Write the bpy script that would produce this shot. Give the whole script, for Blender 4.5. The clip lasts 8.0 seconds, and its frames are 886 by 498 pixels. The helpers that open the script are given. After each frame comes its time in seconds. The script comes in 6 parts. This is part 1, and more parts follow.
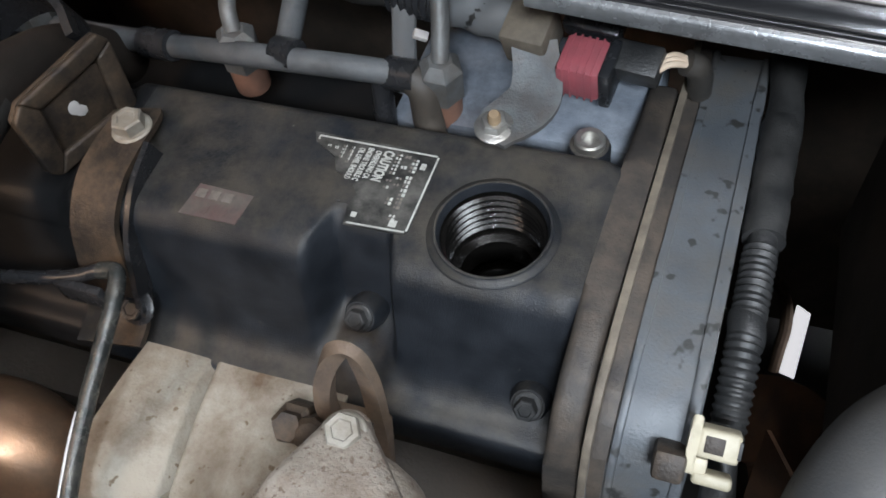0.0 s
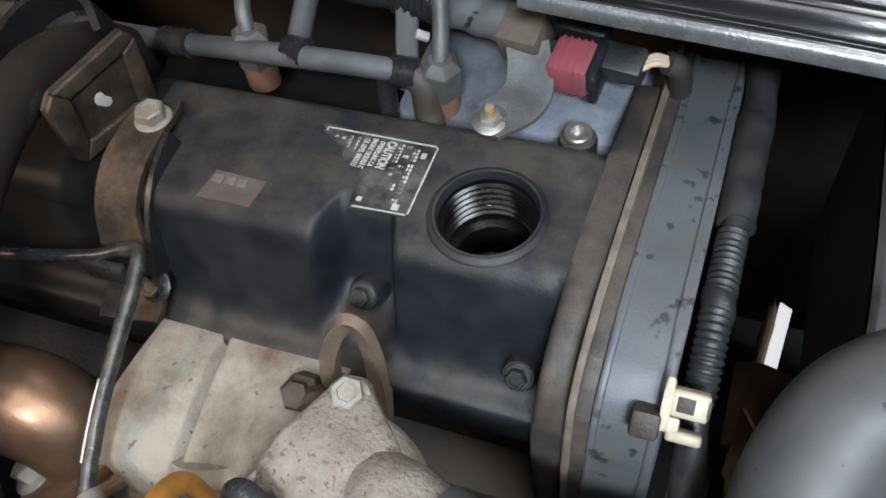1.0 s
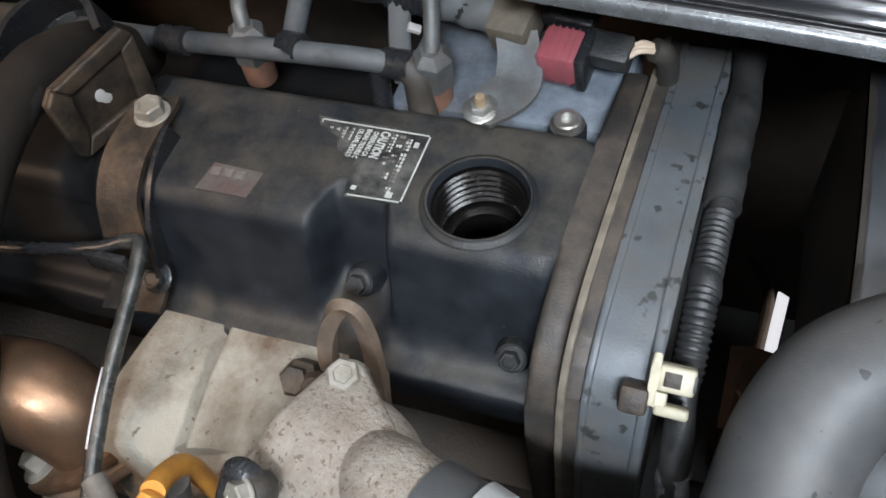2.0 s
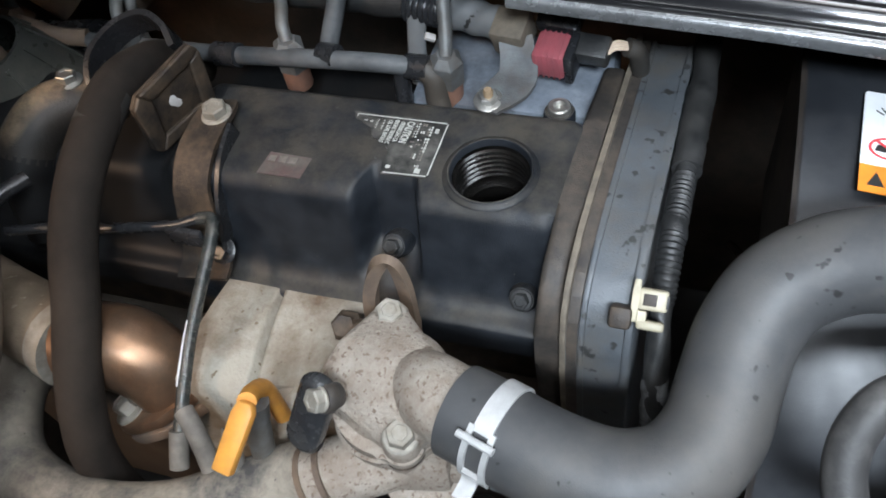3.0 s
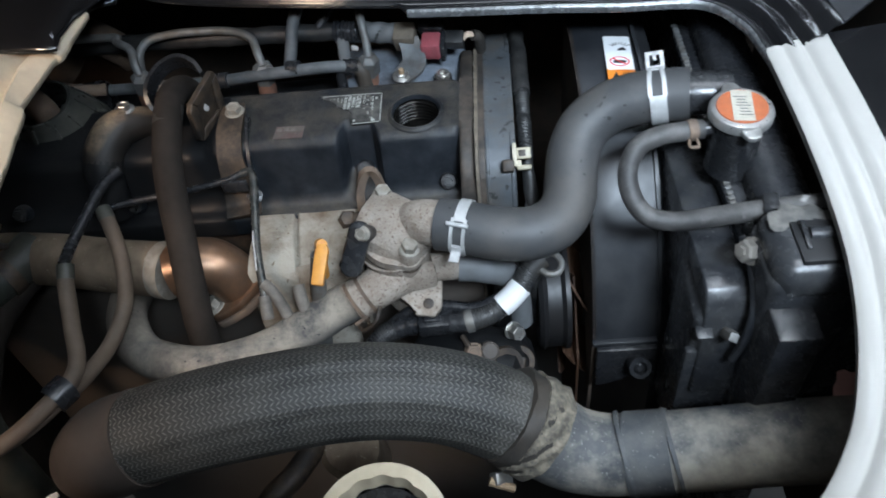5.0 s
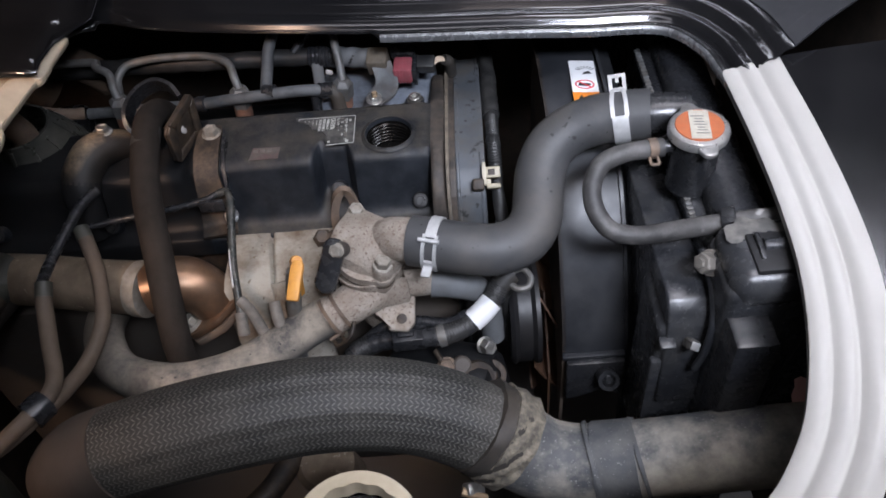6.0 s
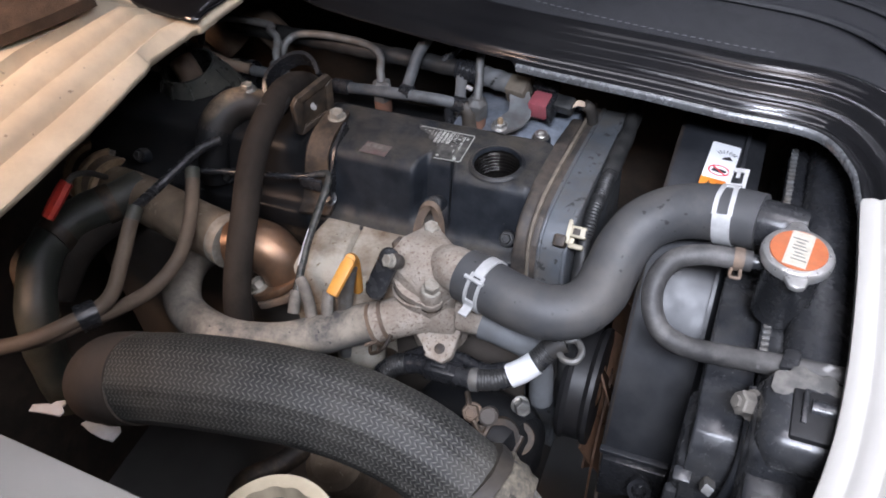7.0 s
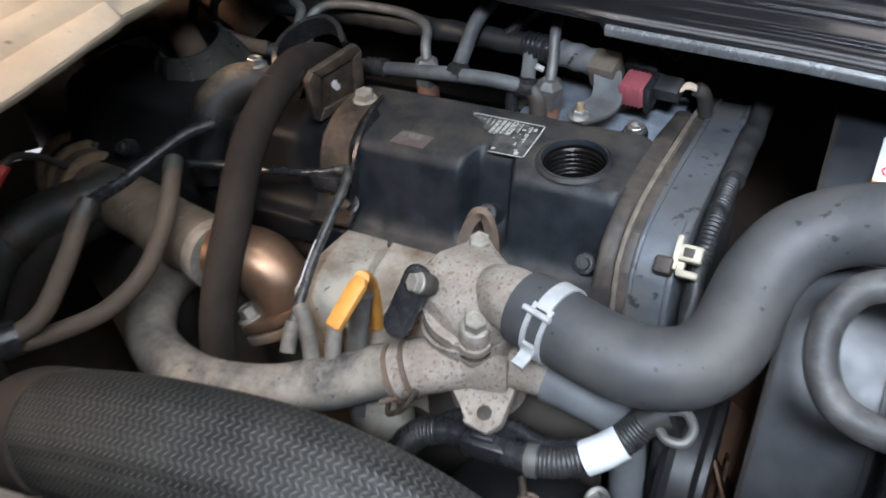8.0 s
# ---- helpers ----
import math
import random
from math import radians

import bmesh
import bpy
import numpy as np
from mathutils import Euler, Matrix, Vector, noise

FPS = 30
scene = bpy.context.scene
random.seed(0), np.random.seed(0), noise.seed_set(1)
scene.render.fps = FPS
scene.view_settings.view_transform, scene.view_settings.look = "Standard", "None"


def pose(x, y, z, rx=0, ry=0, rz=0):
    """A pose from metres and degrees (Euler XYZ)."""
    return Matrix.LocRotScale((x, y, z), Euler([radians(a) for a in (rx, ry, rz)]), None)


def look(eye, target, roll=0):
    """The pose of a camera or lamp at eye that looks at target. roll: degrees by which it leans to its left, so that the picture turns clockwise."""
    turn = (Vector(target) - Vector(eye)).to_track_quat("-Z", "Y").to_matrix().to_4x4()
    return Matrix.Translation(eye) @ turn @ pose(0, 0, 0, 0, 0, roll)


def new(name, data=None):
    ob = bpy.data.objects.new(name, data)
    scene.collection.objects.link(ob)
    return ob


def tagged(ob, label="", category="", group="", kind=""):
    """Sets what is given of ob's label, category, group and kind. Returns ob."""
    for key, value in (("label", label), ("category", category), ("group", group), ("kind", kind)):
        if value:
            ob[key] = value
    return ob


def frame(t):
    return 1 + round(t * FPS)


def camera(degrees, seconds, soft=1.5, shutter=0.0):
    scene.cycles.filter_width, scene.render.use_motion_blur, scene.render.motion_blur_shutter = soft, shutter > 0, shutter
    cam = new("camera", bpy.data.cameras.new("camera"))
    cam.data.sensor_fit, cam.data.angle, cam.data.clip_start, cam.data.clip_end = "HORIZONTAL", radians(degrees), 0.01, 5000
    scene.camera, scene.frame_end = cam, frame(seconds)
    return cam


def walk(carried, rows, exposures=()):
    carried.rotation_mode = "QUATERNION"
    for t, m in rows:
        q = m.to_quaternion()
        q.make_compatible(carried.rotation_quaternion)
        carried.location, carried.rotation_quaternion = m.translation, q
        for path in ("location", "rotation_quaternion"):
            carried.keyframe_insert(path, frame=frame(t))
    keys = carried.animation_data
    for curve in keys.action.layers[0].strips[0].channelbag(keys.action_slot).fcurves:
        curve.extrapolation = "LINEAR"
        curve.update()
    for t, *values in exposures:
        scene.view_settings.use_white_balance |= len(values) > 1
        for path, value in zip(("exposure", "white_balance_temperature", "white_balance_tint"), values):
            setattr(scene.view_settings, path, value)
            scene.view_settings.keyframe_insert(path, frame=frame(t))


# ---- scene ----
cam = camera(56.87, 8.0, soft=1.7, shutter=0.2)
PATH = [
    (0.0, pose(0.0657, -0.1630, 1.1431, 34.66, 6.75, 18.58)),
    (0.5, pose(0.0680, -0.1808, 1.1563, 35.40, 6.22, 18.96)),
    (1.0, pose(0.0748, -0.1853, 1.1572, 35.48, 6.26, 18.99)),
    (1.2, pose(0.0785, -0.1862, 1.1570, 35.50, 6.55, 19.05)),
    (2.3, pose(0.0836, -0.1945, 1.1592, 35.70, 7.25, 18.30)),
    (2.5, pose(0.0840, -0.1973, 1.1622, 35.64, 7.23, 18.12)),
    (3.0, pose(0.0969, -0.2592, 1.2067, 36.70, 7.97, 16.61)),
    (3.5, pose(0.1222, -0.3316, 1.2542, 39.57, 8.58, 14.10)),
    (4.0, pose(0.1438, -0.4156, 1.3054, 40.72, 8.78, 11.79)),
    (4.5, pose(0.1185, -0.4788, 1.3377, 40.67, 7.40, 9.77)),
    (4.7, pose(0.0944, -0.5052, 1.3523, 40.12, 6.15, 6.09)),
    (5.0, pose(0.0568, -0.5454, 1.3634, 39.90, 5.04, -0.81)),
    (5.2, pose(0.0500, -0.5623, 1.3734, 39.86, 4.30, -3.37)),
    (6.3, pose(0.0811, -0.5653, 1.3702, 42.51, 3.89, -0.26)),
    (6.5, pose(0.1061, -0.5513, 1.3709, 43.07, 4.88, 6.26)),
    (6.8, pose(0.1569, -0.5249, 1.3611, 44.11, 3.69, 16.83)),
    (7.0, pose(0.1854, -0.5161, 1.3546, 44.50, 3.46, 21.76)),
    (7.2, pose(0.1994, -0.5054, 1.3479, 44.52, 3.25, 25.56)),
    (7.5, pose(0.2062, -0.4864, 1.3302, 44.50, 4.21, 28.46)),
    (7.8, pose(0.1801, -0.4499, 1.2742, 45.81, 5.06, 29.12)),
    (8.0, pose(0.1398, -0.4053, 1.2051, 48.71, 4.89, 26.68)),
]
EXPOSURES = [(0.0, -0.30, 6500, 13), (0.5, -0.24, 6500, 13), (2.5, -0.14, 6500, 12), (3.5, -0.14, 6150, 11), (4.5, -0.46, 5950, 9), (5.2, -0.48, 6000, 10), (6.3, -0.64, 6500, 24), (6.5, -0.60, 6500, 24), (7.0, -0.22, 6400, 22), (7.5, -0.21, 6300, 18), (8.0, -0.11, 6150, 14)]
walk(cam, PATH, exposures=EXPOSURES)

# ---- light: ceiling tube, warm lamp, and unseen lamps added to brighten the bay ----
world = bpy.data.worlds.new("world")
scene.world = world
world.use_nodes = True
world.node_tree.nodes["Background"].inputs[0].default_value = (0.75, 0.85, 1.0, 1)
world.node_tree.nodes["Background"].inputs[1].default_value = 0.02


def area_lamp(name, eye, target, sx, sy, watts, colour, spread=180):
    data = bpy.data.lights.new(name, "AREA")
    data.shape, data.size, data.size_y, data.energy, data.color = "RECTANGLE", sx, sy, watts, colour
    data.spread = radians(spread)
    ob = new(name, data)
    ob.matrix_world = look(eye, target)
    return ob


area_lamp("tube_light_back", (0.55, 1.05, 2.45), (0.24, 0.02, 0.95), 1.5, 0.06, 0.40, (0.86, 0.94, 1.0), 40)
# unseen lamp added to brighten the rim and the right side
area_lamp("side_fill", (1.20, -0.35, 2.45), (0.22, 0.02, 0.92), 1.3, 0.40, 2.6, (0.86, 0.94, 1.0), 47)
# unseen lamps added as fill for recesses, near sill and deep right side
area_lamp("ceiling_fill", (0.42, -0.52, 2.60), (0.42, -0.50, 0), 1.0, 0.22, 0.80, (1.0, 0.92, 0.84), 70)
area_lamp("front_fill", (-0.15, -1.35, 2.66), (-0.15, -0.1, 0.9), 1.8, 0.22, 7.0, (0.93, 0.97, 1.0))
area_lamp("over_fill", (0.38, -0.27, 2.70), (0.36, -0.27, 0), 0.7, 0.4, 1.4, (0.92, 0.97, 1.0), 48)
# unseen lamp added only for reflections on the black rim
area_lamp("rim_sheen_lamp", (0.15, -0.10, 2.72), (0.15, -0.10, 0), 1.2, 0.5, 2.2, (0.92, 0.96, 1.0))
# unseen fixed lamp added in place of light held near the camera
area_lamp("front_key", (0.34, -0.84, 1.84), (0.16, -0.02, 0.9), 0.30, 0.12, 1.75, (0.80, 0.91, 1.0), 40)
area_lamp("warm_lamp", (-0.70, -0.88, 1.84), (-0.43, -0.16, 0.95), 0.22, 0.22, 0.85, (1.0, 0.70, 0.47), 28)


# ---- materials ----
def surf(name, a, b, rough=0.6, metal=0.0, scale=60.0, fine=900.0, bump=0.15, dirt=None, amount=0.5, dirt_scale=25.0,
         rough_var=0.15, coat=0.0, upward=False, speck=None, speck_scale=220.0, speck_cut=0.68):
    """Two colours mixed by a coarse noise, a dirt colour by a second one, small specks, and a fine relief."""
    m = bpy.data.materials.new(name)
    m.use_nodes = True
    nt = m.node_tree
    bsdf = nt.nodes["Principled BSDF"]
    co = nt.nodes.new("ShaderNodeTexCoord")

    def tex(s, detail=4.0, rgh=0.6):
        n = nt.nodes.new("ShaderNodeTexNoise")
        n.inputs["Scale"].default_value, n.inputs["Detail"].default_value, n.inputs["Roughness"].default_value = s, detail, rgh
        nt.links.new(co.outputs["Object"], n.inputs["Vector"])
        return n.outputs["Fac"]

    def ramp(src, lo, hi):
        r = nt.nodes.new("ShaderNodeMapRange")
        r.inputs["From Min"].default_value, r.inputs["From Max"].default_value = lo, hi
        nt.links.new(src, r.inputs["Value"])
        return r.outputs["Result"]

    def mixed(fac, x, y):
        mx = nt.nodes.new("ShaderNodeMix")
        mx.data_type = "RGBA"
        nt.links.new(fac, mx.inputs["Factor"])
        for sock, v in ((mx.inputs["A"], x), (mx.inputs["B"], y)):
            if isinstance(v, tuple):
                sock.default_value = (*v, 1)
            else:
                nt.links.new(v, sock)
        return mx.outputs["Result"]

    col = mixed(ramp(tex(scale), 0.35, 0.65), tuple(a), tuple(b))
    if dirt:
        k = nt.nodes.new("ShaderNodeMath")
        k.operation = "MULTIPLY"
        k.inputs[1].default_value = amount
        mask = ramp(tex(dirt_scale, 6.0, 0.7), 0.42, 0.66)
        if upward:  # dirt colour kept to level faces: settled dust, and tops painted brighter
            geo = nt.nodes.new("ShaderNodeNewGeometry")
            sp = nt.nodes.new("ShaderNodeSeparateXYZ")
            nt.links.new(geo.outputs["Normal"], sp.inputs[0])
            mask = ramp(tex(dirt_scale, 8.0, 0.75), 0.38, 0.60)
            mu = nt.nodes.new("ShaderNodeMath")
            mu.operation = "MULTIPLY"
            lo, hi = (0.45, 0.98) if upward is True else upward
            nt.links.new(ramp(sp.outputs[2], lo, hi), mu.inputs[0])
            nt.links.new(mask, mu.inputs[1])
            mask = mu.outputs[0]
        nt.links.new(mask, k.inputs[0])
        col = mixed(k.outputs[0], col, tuple(dirt))
    if speck:
        col = mixed(ramp(tex(speck_scale, 2.0, 0.5), speck_cut, speck_cut + 0.05), col, tuple(speck))
    nt.links.new(col, bsdf.inputs["Base Color"])
    f = tex(fine, 3.0, 0.6)
    r = nt.nodes.new("ShaderNodeMapRange")
    r.inputs["To Min"].default_value, r.inputs["To Max"].default_value = max(rough - rough_var, 0.03), min(rough + rough_var, 1)
    nt.links.new(tex(scale * 2.5), r.inputs["Value"])
    nt.links.new(r.outputs["Result"], bsdf.inputs["Roughness"])
    bsdf.inputs["Metallic"].default_value = metal
    bsdf.inputs["Coat Weight"].default_value = coat
    bsdf.inputs["Coat Roughness"].default_value = 0.08
    bp = nt.nodes.new("ShaderNodeBump")
    bp.inputs["Strength"].default_value, bp.inputs["Distance"].default_value = bump, 0.001
    nt.links.new(f, bp.inputs["Height"])
    nt.links.new(bp.outputs["Normal"], bsdf.inputs["Normal"])
    return m


COVER = surf("cover_black", (0.0095, 0.0112, 0.014), (0.022, 0.025, 0.030), 0.38, 0, 48, 1400, 0.32, (0.098, 0.084, 0.065), 0.55, 26, upward=True, speck=(0.16, 0.15, 0.13), speck_scale=330, speck_cut=0.75)
# near black for parts in shade, the shade put into the colour
SHADE_BLACK = surf("shade_black", (0.009, 0.0095, 0.0105), (0.014, 0.0145, 0.0155), 0.35, 0, 30, 1400, 0.25, (0.020, 0.019, 0.018), 0.6, 22)
TIMING = surf("timing_grey", (0.074, 0.083, 0.093), (0.096, 0.105, 0.115), 0.5, 0.1, 40, 900, 0.25, (0.105, 0.090, 0.072), 0.85, 14, speck=(0.034, 0.034, 0.033), speck_scale=135, speck_cut=0.625)
TAN = surf("gasket_tan", (0.17, 0.14, 0.105), (0.10, 0.083, 0.064), 0.75, 0, 90, 900, 0.3)
RUST = surf("rust_brown", (0.16, 0.115, 0.085), (0.10, 0.075, 0.058), 0.7, 0.2, 70, 800, 0.4, (0.24, 0.16, 0.10), 0.5, 50)
RUST_DARK = surf("bracket_brown", (0.042, 0.032, 0.025), (0.022, 0.019, 0.017), 0.55, 0.3, 60, 800, 0.35, (0.16, 0.11, 0.07), 0.6, 45)
HEAD = surf("head_bluegrey", (0.21, 0.24, 0.285), (0.31, 0.345, 0.395), 0.5, 0.25, 45, 800, 0.3, (0.045, 0.048, 0.055), 0.7, 22)
STEEL = surf("zinc_steel", (0.50, 0.50, 0.48), (0.36, 0.35, 0.33), 0.38, 0.85, 120, 900, 0.2, (0.22, 0.19, 0.15), 0.4, 60)
GOLD = surf("zinc_gold", (0.40, 0.29, 0.18), (0.28, 0.20, 0.13), 0.55, 0.5, 120, 900, 0.2)
ALU = surf("cast_alu_dusty", (0.37, 0.325, 0.275), (0.27, 0.23, 0.19), 0.85, 0.05, 55, 380, 1.0, (0.20, 0.15, 0.112), 0.7, 90, speck=(0.18, 0.135, 0.105), speck_scale=430, speck_cut=0.60)
MANIFOLD = surf("manifold_cream", (0.37, 0.34, 0.285), (0.30, 0.27, 0.22), 0.8, 0.0, 30, 500, 0.7, (0.12, 0.078, 0.046), 0.95, 17, speck=(0.16, 0.12, 0.08), speck_scale=190, speck_cut=0.67)
PIPE_TAN = surf("pipe_tan", (0.26, 0.20, 0.14), (0.17, 0.125, 0.085), 0.75, 0.1, 30, 700, 0.5, (0.10, 0.070, 0.048), 0.7, 18, speck=(0.30, 0.25, 0.19), speck_scale=150, speck_cut=0.66)
COPPER = surf("copper_brown", (0.31, 0.178, 0.105), (0.20, 0.12, 0.078), 0.34, 0.72, 40, 600, 0.18, (0.16, 0.115, 0.082), 0.75, 30)
BRIGHT = surf("bare_steel", (0.58, 0.58, 0.575), (0.46, 0.46, 0.455), 0.42, 0.35, 120, 900, 0.15)
RUBBER = surf("hose_rubber", (0.044, 0.0450, 0.047), (0.062, 0.0625, 0.064), 0.56, 0, 25, 1300, 0.14, (0.110, 0.098, 0.084), 0.5, 14, speck=(0.010, 0.010, 0.010), speck_scale=170, speck_cut=0.68)
RUBBER_BLACK = surf("rubber_black", (0.022, 0.021, 0.020), (0.036, 0.033, 0.030), 0.6, 0, 40, 1100, 0.2, (0.075, 0.06, 0.045), 0.6, 18)
RUBBER_BROWN = surf("rubber_brownish", (0.0165, 0.0130, 0.0108), (0.0240, 0.0190, 0.0155), 0.85, 0, 40, 1100, 0.25, (0.042, 0.033, 0.026), 0.6, 18)
HOSE_DUSTY = surf("hose_dusty", (0.070, 0.069, 0.068), (0.105, 0.100, 0.092), 0.85, 0, 22, 1000, 0.35, (0.33, 0.29, 0.235), 1.35, 11, upward=(-0.15, 0.55), speck=(0.05, 0.05, 0.05), speck_scale=210, speck_cut=0.69)
HOSE_THIN = surf("thin_hose_brown", (0.115, 0.083, 0.058), (0.08, 0.058, 0.042), 0.75, 0, 40, 1000, 0.2)
HOSE_GREY = surf("hose_grey", (0.16, 0.168, 0.175), (0.105, 0.11, 0.115), 0.6, 0, 40, 1000, 0.2, (0.17, 0.165, 0.155), 0.4, 40)
PIPE_GREY = surf("pipe_grey", (0.19, 0.195, 0.195), (0.12, 0.122, 0.121), 0.5, 0.4, 80, 900, 0.25, (0.16, 0.135, 0.105), 0.6, 40)
CONDUIT = surf("conduit_grey", (0.012, 0.0125, 0.013), (0.028, 0.028, 0.028), 0.45, 0, 60, 900, 0.3, (0.05, 0.048, 0.045), 0.6, 30)
GRIME = surf("bay_grime", (0.060, 0.051, 0.044), (0.096, 0.081, 0.069), 0.75, 0, 12, 500, 0.4, (0.10, 0.08, 0.062), 0.5, 30)
DUCT = surf("duct_grey", (0.062, 0.066, 0.071), (0.105, 0.107, 0.108), 0.6, 0, 30, 1000, 0.3, (0.42, 0.385, 0.32), 1.2, 8, speck=(0.26, 0.26, 0.25), speck_scale=520, speck_cut=0.66)
PLASTIC = surf("plastic_black", (0.013, 0.014, 0.016), (0.021, 0.022, 0.025), 0.27, 0, 40, 1500, 0.10, (0.05, 0.048, 0.045), 0.25, 22)
SHROUD = surf("shroud_black", (0.014, 0.0155, 0.0185), (0.022, 0.024, 0.028), 0.43, 0, 25, 1500, 0.10, (0.065, 0.065, 0.066), 0.4, 18)
PAINT_BLACK = surf("paint_black", (0.008, 0.008, 0.009), (0.012, 0.012, 0.013), 0.13, 0, 25, 1500, 0.03, (0.022, 0.022, 0.022), 0.25, 18, rough_var=0.05, coat=0.5)
FLOORMAT = surf("mat_dark", (0.017, 0.018, 0.021), (0.024, 0.025, 0.029), 0.62, 0, 30, 1800, 0.5, (0.034, 0.035, 0.038), 0.5, 9)
# white body paint tinted yellow for the warm light on it
WARM_LIT_WHITE = surf("body_warm_lit", (0.75, 0.65, 0.49), (0.70, 0.60, 0.445), 0.48, 0, 14, 1200, 0.06, (0.40, 0.32, 0.23), 0.45, 16, speck=(0.30, 0.23, 0.16), speck_scale=120, speck_cut=0.71)
WHITE = surf("body_white", (0.455, 0.44, 0.41), (0.415, 0.40, 0.37), 0.36, 0, 14, 1200, 0.04, (0.46, 0.44, 0.40), 0.25, 12, coat=0.3)
CLIP = surf("clip_cream", (0.42, 0.375, 0.28), (0.32, 0.285, 0.205), 0.5, 0, 90, 900, 0.15, (0.32, 0.28, 0.2), 0.4, 90)
RING = surf("ring_cream", (0.60, 0.52, 0.38), (0.52, 0.44, 0.31), 0.45, 0, 50, 900, 0.1)
RED = surf("red_plastic", (0.36, 0.085, 0.10), (0.30, 0.07, 0.085), 0.5, 0, 120, 900, 0.15, (0.20, 0.08, 0.085), 0.5, 80)
RED_BRIGHT = surf("red_sleeve", (0.62, 0.055, 0.03), (0.50, 0.04, 0.03), 0.5, 0, 120, 900, 0.1)
ORANGE = surf("dipstick_orange", (0.72, 0.33, 0.055), (0.64, 0.27, 0.05), 0.5, 0, 90, 900, 0.1, (0.40, 0.20, 0.06), 0.4, 80)
OVERFLOW = surf("overflow_rubber", (0.030, 0.029, 0.029), (0.048, 0.046, 0.044), 0.6, 0, 30, 1000, 0.2, (0.15, 0.142, 0.135), 0.6, 45, speck=(0.34, 0.33, 0.32), speck_scale=55, speck_cut=0.665)
RETURN_GREY = surf("return_hose_grey", (0.105, 0.112, 0.118), (0.062, 0.066, 0.070), 0.6, 0, 50, 1000, 0.2, (0.035, 0.035, 0.035), 0.6, 60)
CUFF_BROWN = surf("cuff_brown", (0.060, 0.046, 0.037), (0.042, 0.033, 0.027), 0.8, 0, 40, 1000, 0.25, (0.085, 0.066, 0.050), 0.6, 20)
BAY_DUST = surf("bay_dust", (0.105, 0.076, 0.056), (0.062, 0.047, 0.036), 0.85, 0, 14, 500, 0.4, (0.035, 0.030, 0.026), 0.6, 20)
NUT_TAN = surf("nut_tan", (0.20, 0.18, 0.155), (0.13, 0.12, 0.105), 0.7, 0.1, 120, 900, 0.3)
# near black for recesses made as solid blocks, shade put into the colour
SHADE_PIT = surf("shade_pit", (0.009, 0.009, 0.010), (0.013, 0.013, 0.014), 0.6, 0, 60, 900, 0.1)
PIT_GLOSS = surf("pulley_black", (0.010, 0.010, 0.011), (0.016, 0.015, 0.015), 0.45, 0, 60, 900, 0.1)
DUSTY_TOP = surf("dusty_ledge", (0.16, 0.15, 0.135), (0.07, 0.068, 0.064), 0.8, 0, 70, 900, 0.3, (0.04, 0.04, 0.04), 0.7, 60)
HOSE_BROWN = surf("hose_greenish", (0.034, 0.038, 0.032), (0.020, 0.021, 0.018), 0.45, 0, 30, 900, 0.35, (0.085, 0.080, 0.062), 0.6, 25)
BOOT = surf("boot_dusty", (0.055, 0.057, 0.052), (0.034, 0.036, 0.033), 0.30, 0, 30, 900, 0.2, (0.12, 0.112, 0.092), 0.6, 22)
PRINT_DULL = surf("print_dull", (0.20, 0.18, 0.155), (0.13, 0.11, 0.10), 0.55, 0, 200, 900, 0.05)
COPPER_RED = surf("injector_copper", (0.36, 0.19, 0.13), (0.27, 0.15, 0.11), 0.55, 0.5, 90, 900, 0.3)
TAPE = surf("tape_white", (0.80, 0.80, 0.80), (0.72, 0.72, 0.73), 0.55, 0, 60, 900, 0.1)
STICKER_WHITE = surf("sticker_white", (0.80, 0.81, 0.82), (0.74, 0.75, 0.76), 0.4, 0, 60, 900, 0.03)
STICKER_ORANGE = surf("sticker_orange", (0.78, 0.25, 0.03), (0.70, 0.21, 0.03), 0.4, 0, 60, 900, 0.03)
INK = surf("print_black", (0.02, 0.02, 0.02), (0.03, 0.03, 0.03), 0.5, 0, 60, 900, 0.03)
INK_RED = surf("print_red", (0.62, 0.04, 0.05), (0.55, 0.04, 0.05), 0.5, 0, 60, 900, 0.03)
INK_PALE = surf("print_pale", (0.50, 0.51, 0.47), (0.36, 0.36, 0.33), 0.55, 0, 300, 900, 0.05)
LABEL_BLACK = surf("plate_black", (0.012, 0.012, 0.012), (0.022, 0.022, 0.021), 0.4, 0, 120, 900, 0.1, (0.125, 0.12, 0.108), 0.85, 75)
LOGO = surf("plate_worn", (0.16, 0.14, 0.125), (0.10, 0.085, 0.08), 0.45, 0.3, 90, 900, 0.1, (0.20, 0.11, 0.10), 0.5, 60)
FLANGE_BROWN = surf("flange_brown", (0.052, 0.044, 0.038), (0.030, 0.027, 0.025), 0.6, 0.1, 60, 800, 0.35, (0.13, 0.10, 0.075), 0.6, 40)
# pale dust colour kept to the top also paints the light there
ELBOW_RUST = surf("elbow_rust", (0.030, 0.025, 0.021), (0.018, 0.016, 0.014), 0.5, 0.2, 40, 800, 0.4, (0.30, 0.22, 0.145), 1.3, 24, upward=(0.68, 0.98))
DUSTY_BOLT = surf("dusty_bolt", (0.36, 0.335, 0.29), (0.26, 0.24, 0.205), 0.6, 0.3, 120, 900, 0.3, (0.18, 0.14, 0.10), 0.5, 90)
TAPE_GREY = surf("tape_grey", (0.22, 0.23, 0.24), (0.12, 0.125, 0.13), 0.5, 0, 90, 900, 0.3, (0.03, 0.03, 0.03), 0.8, 90)
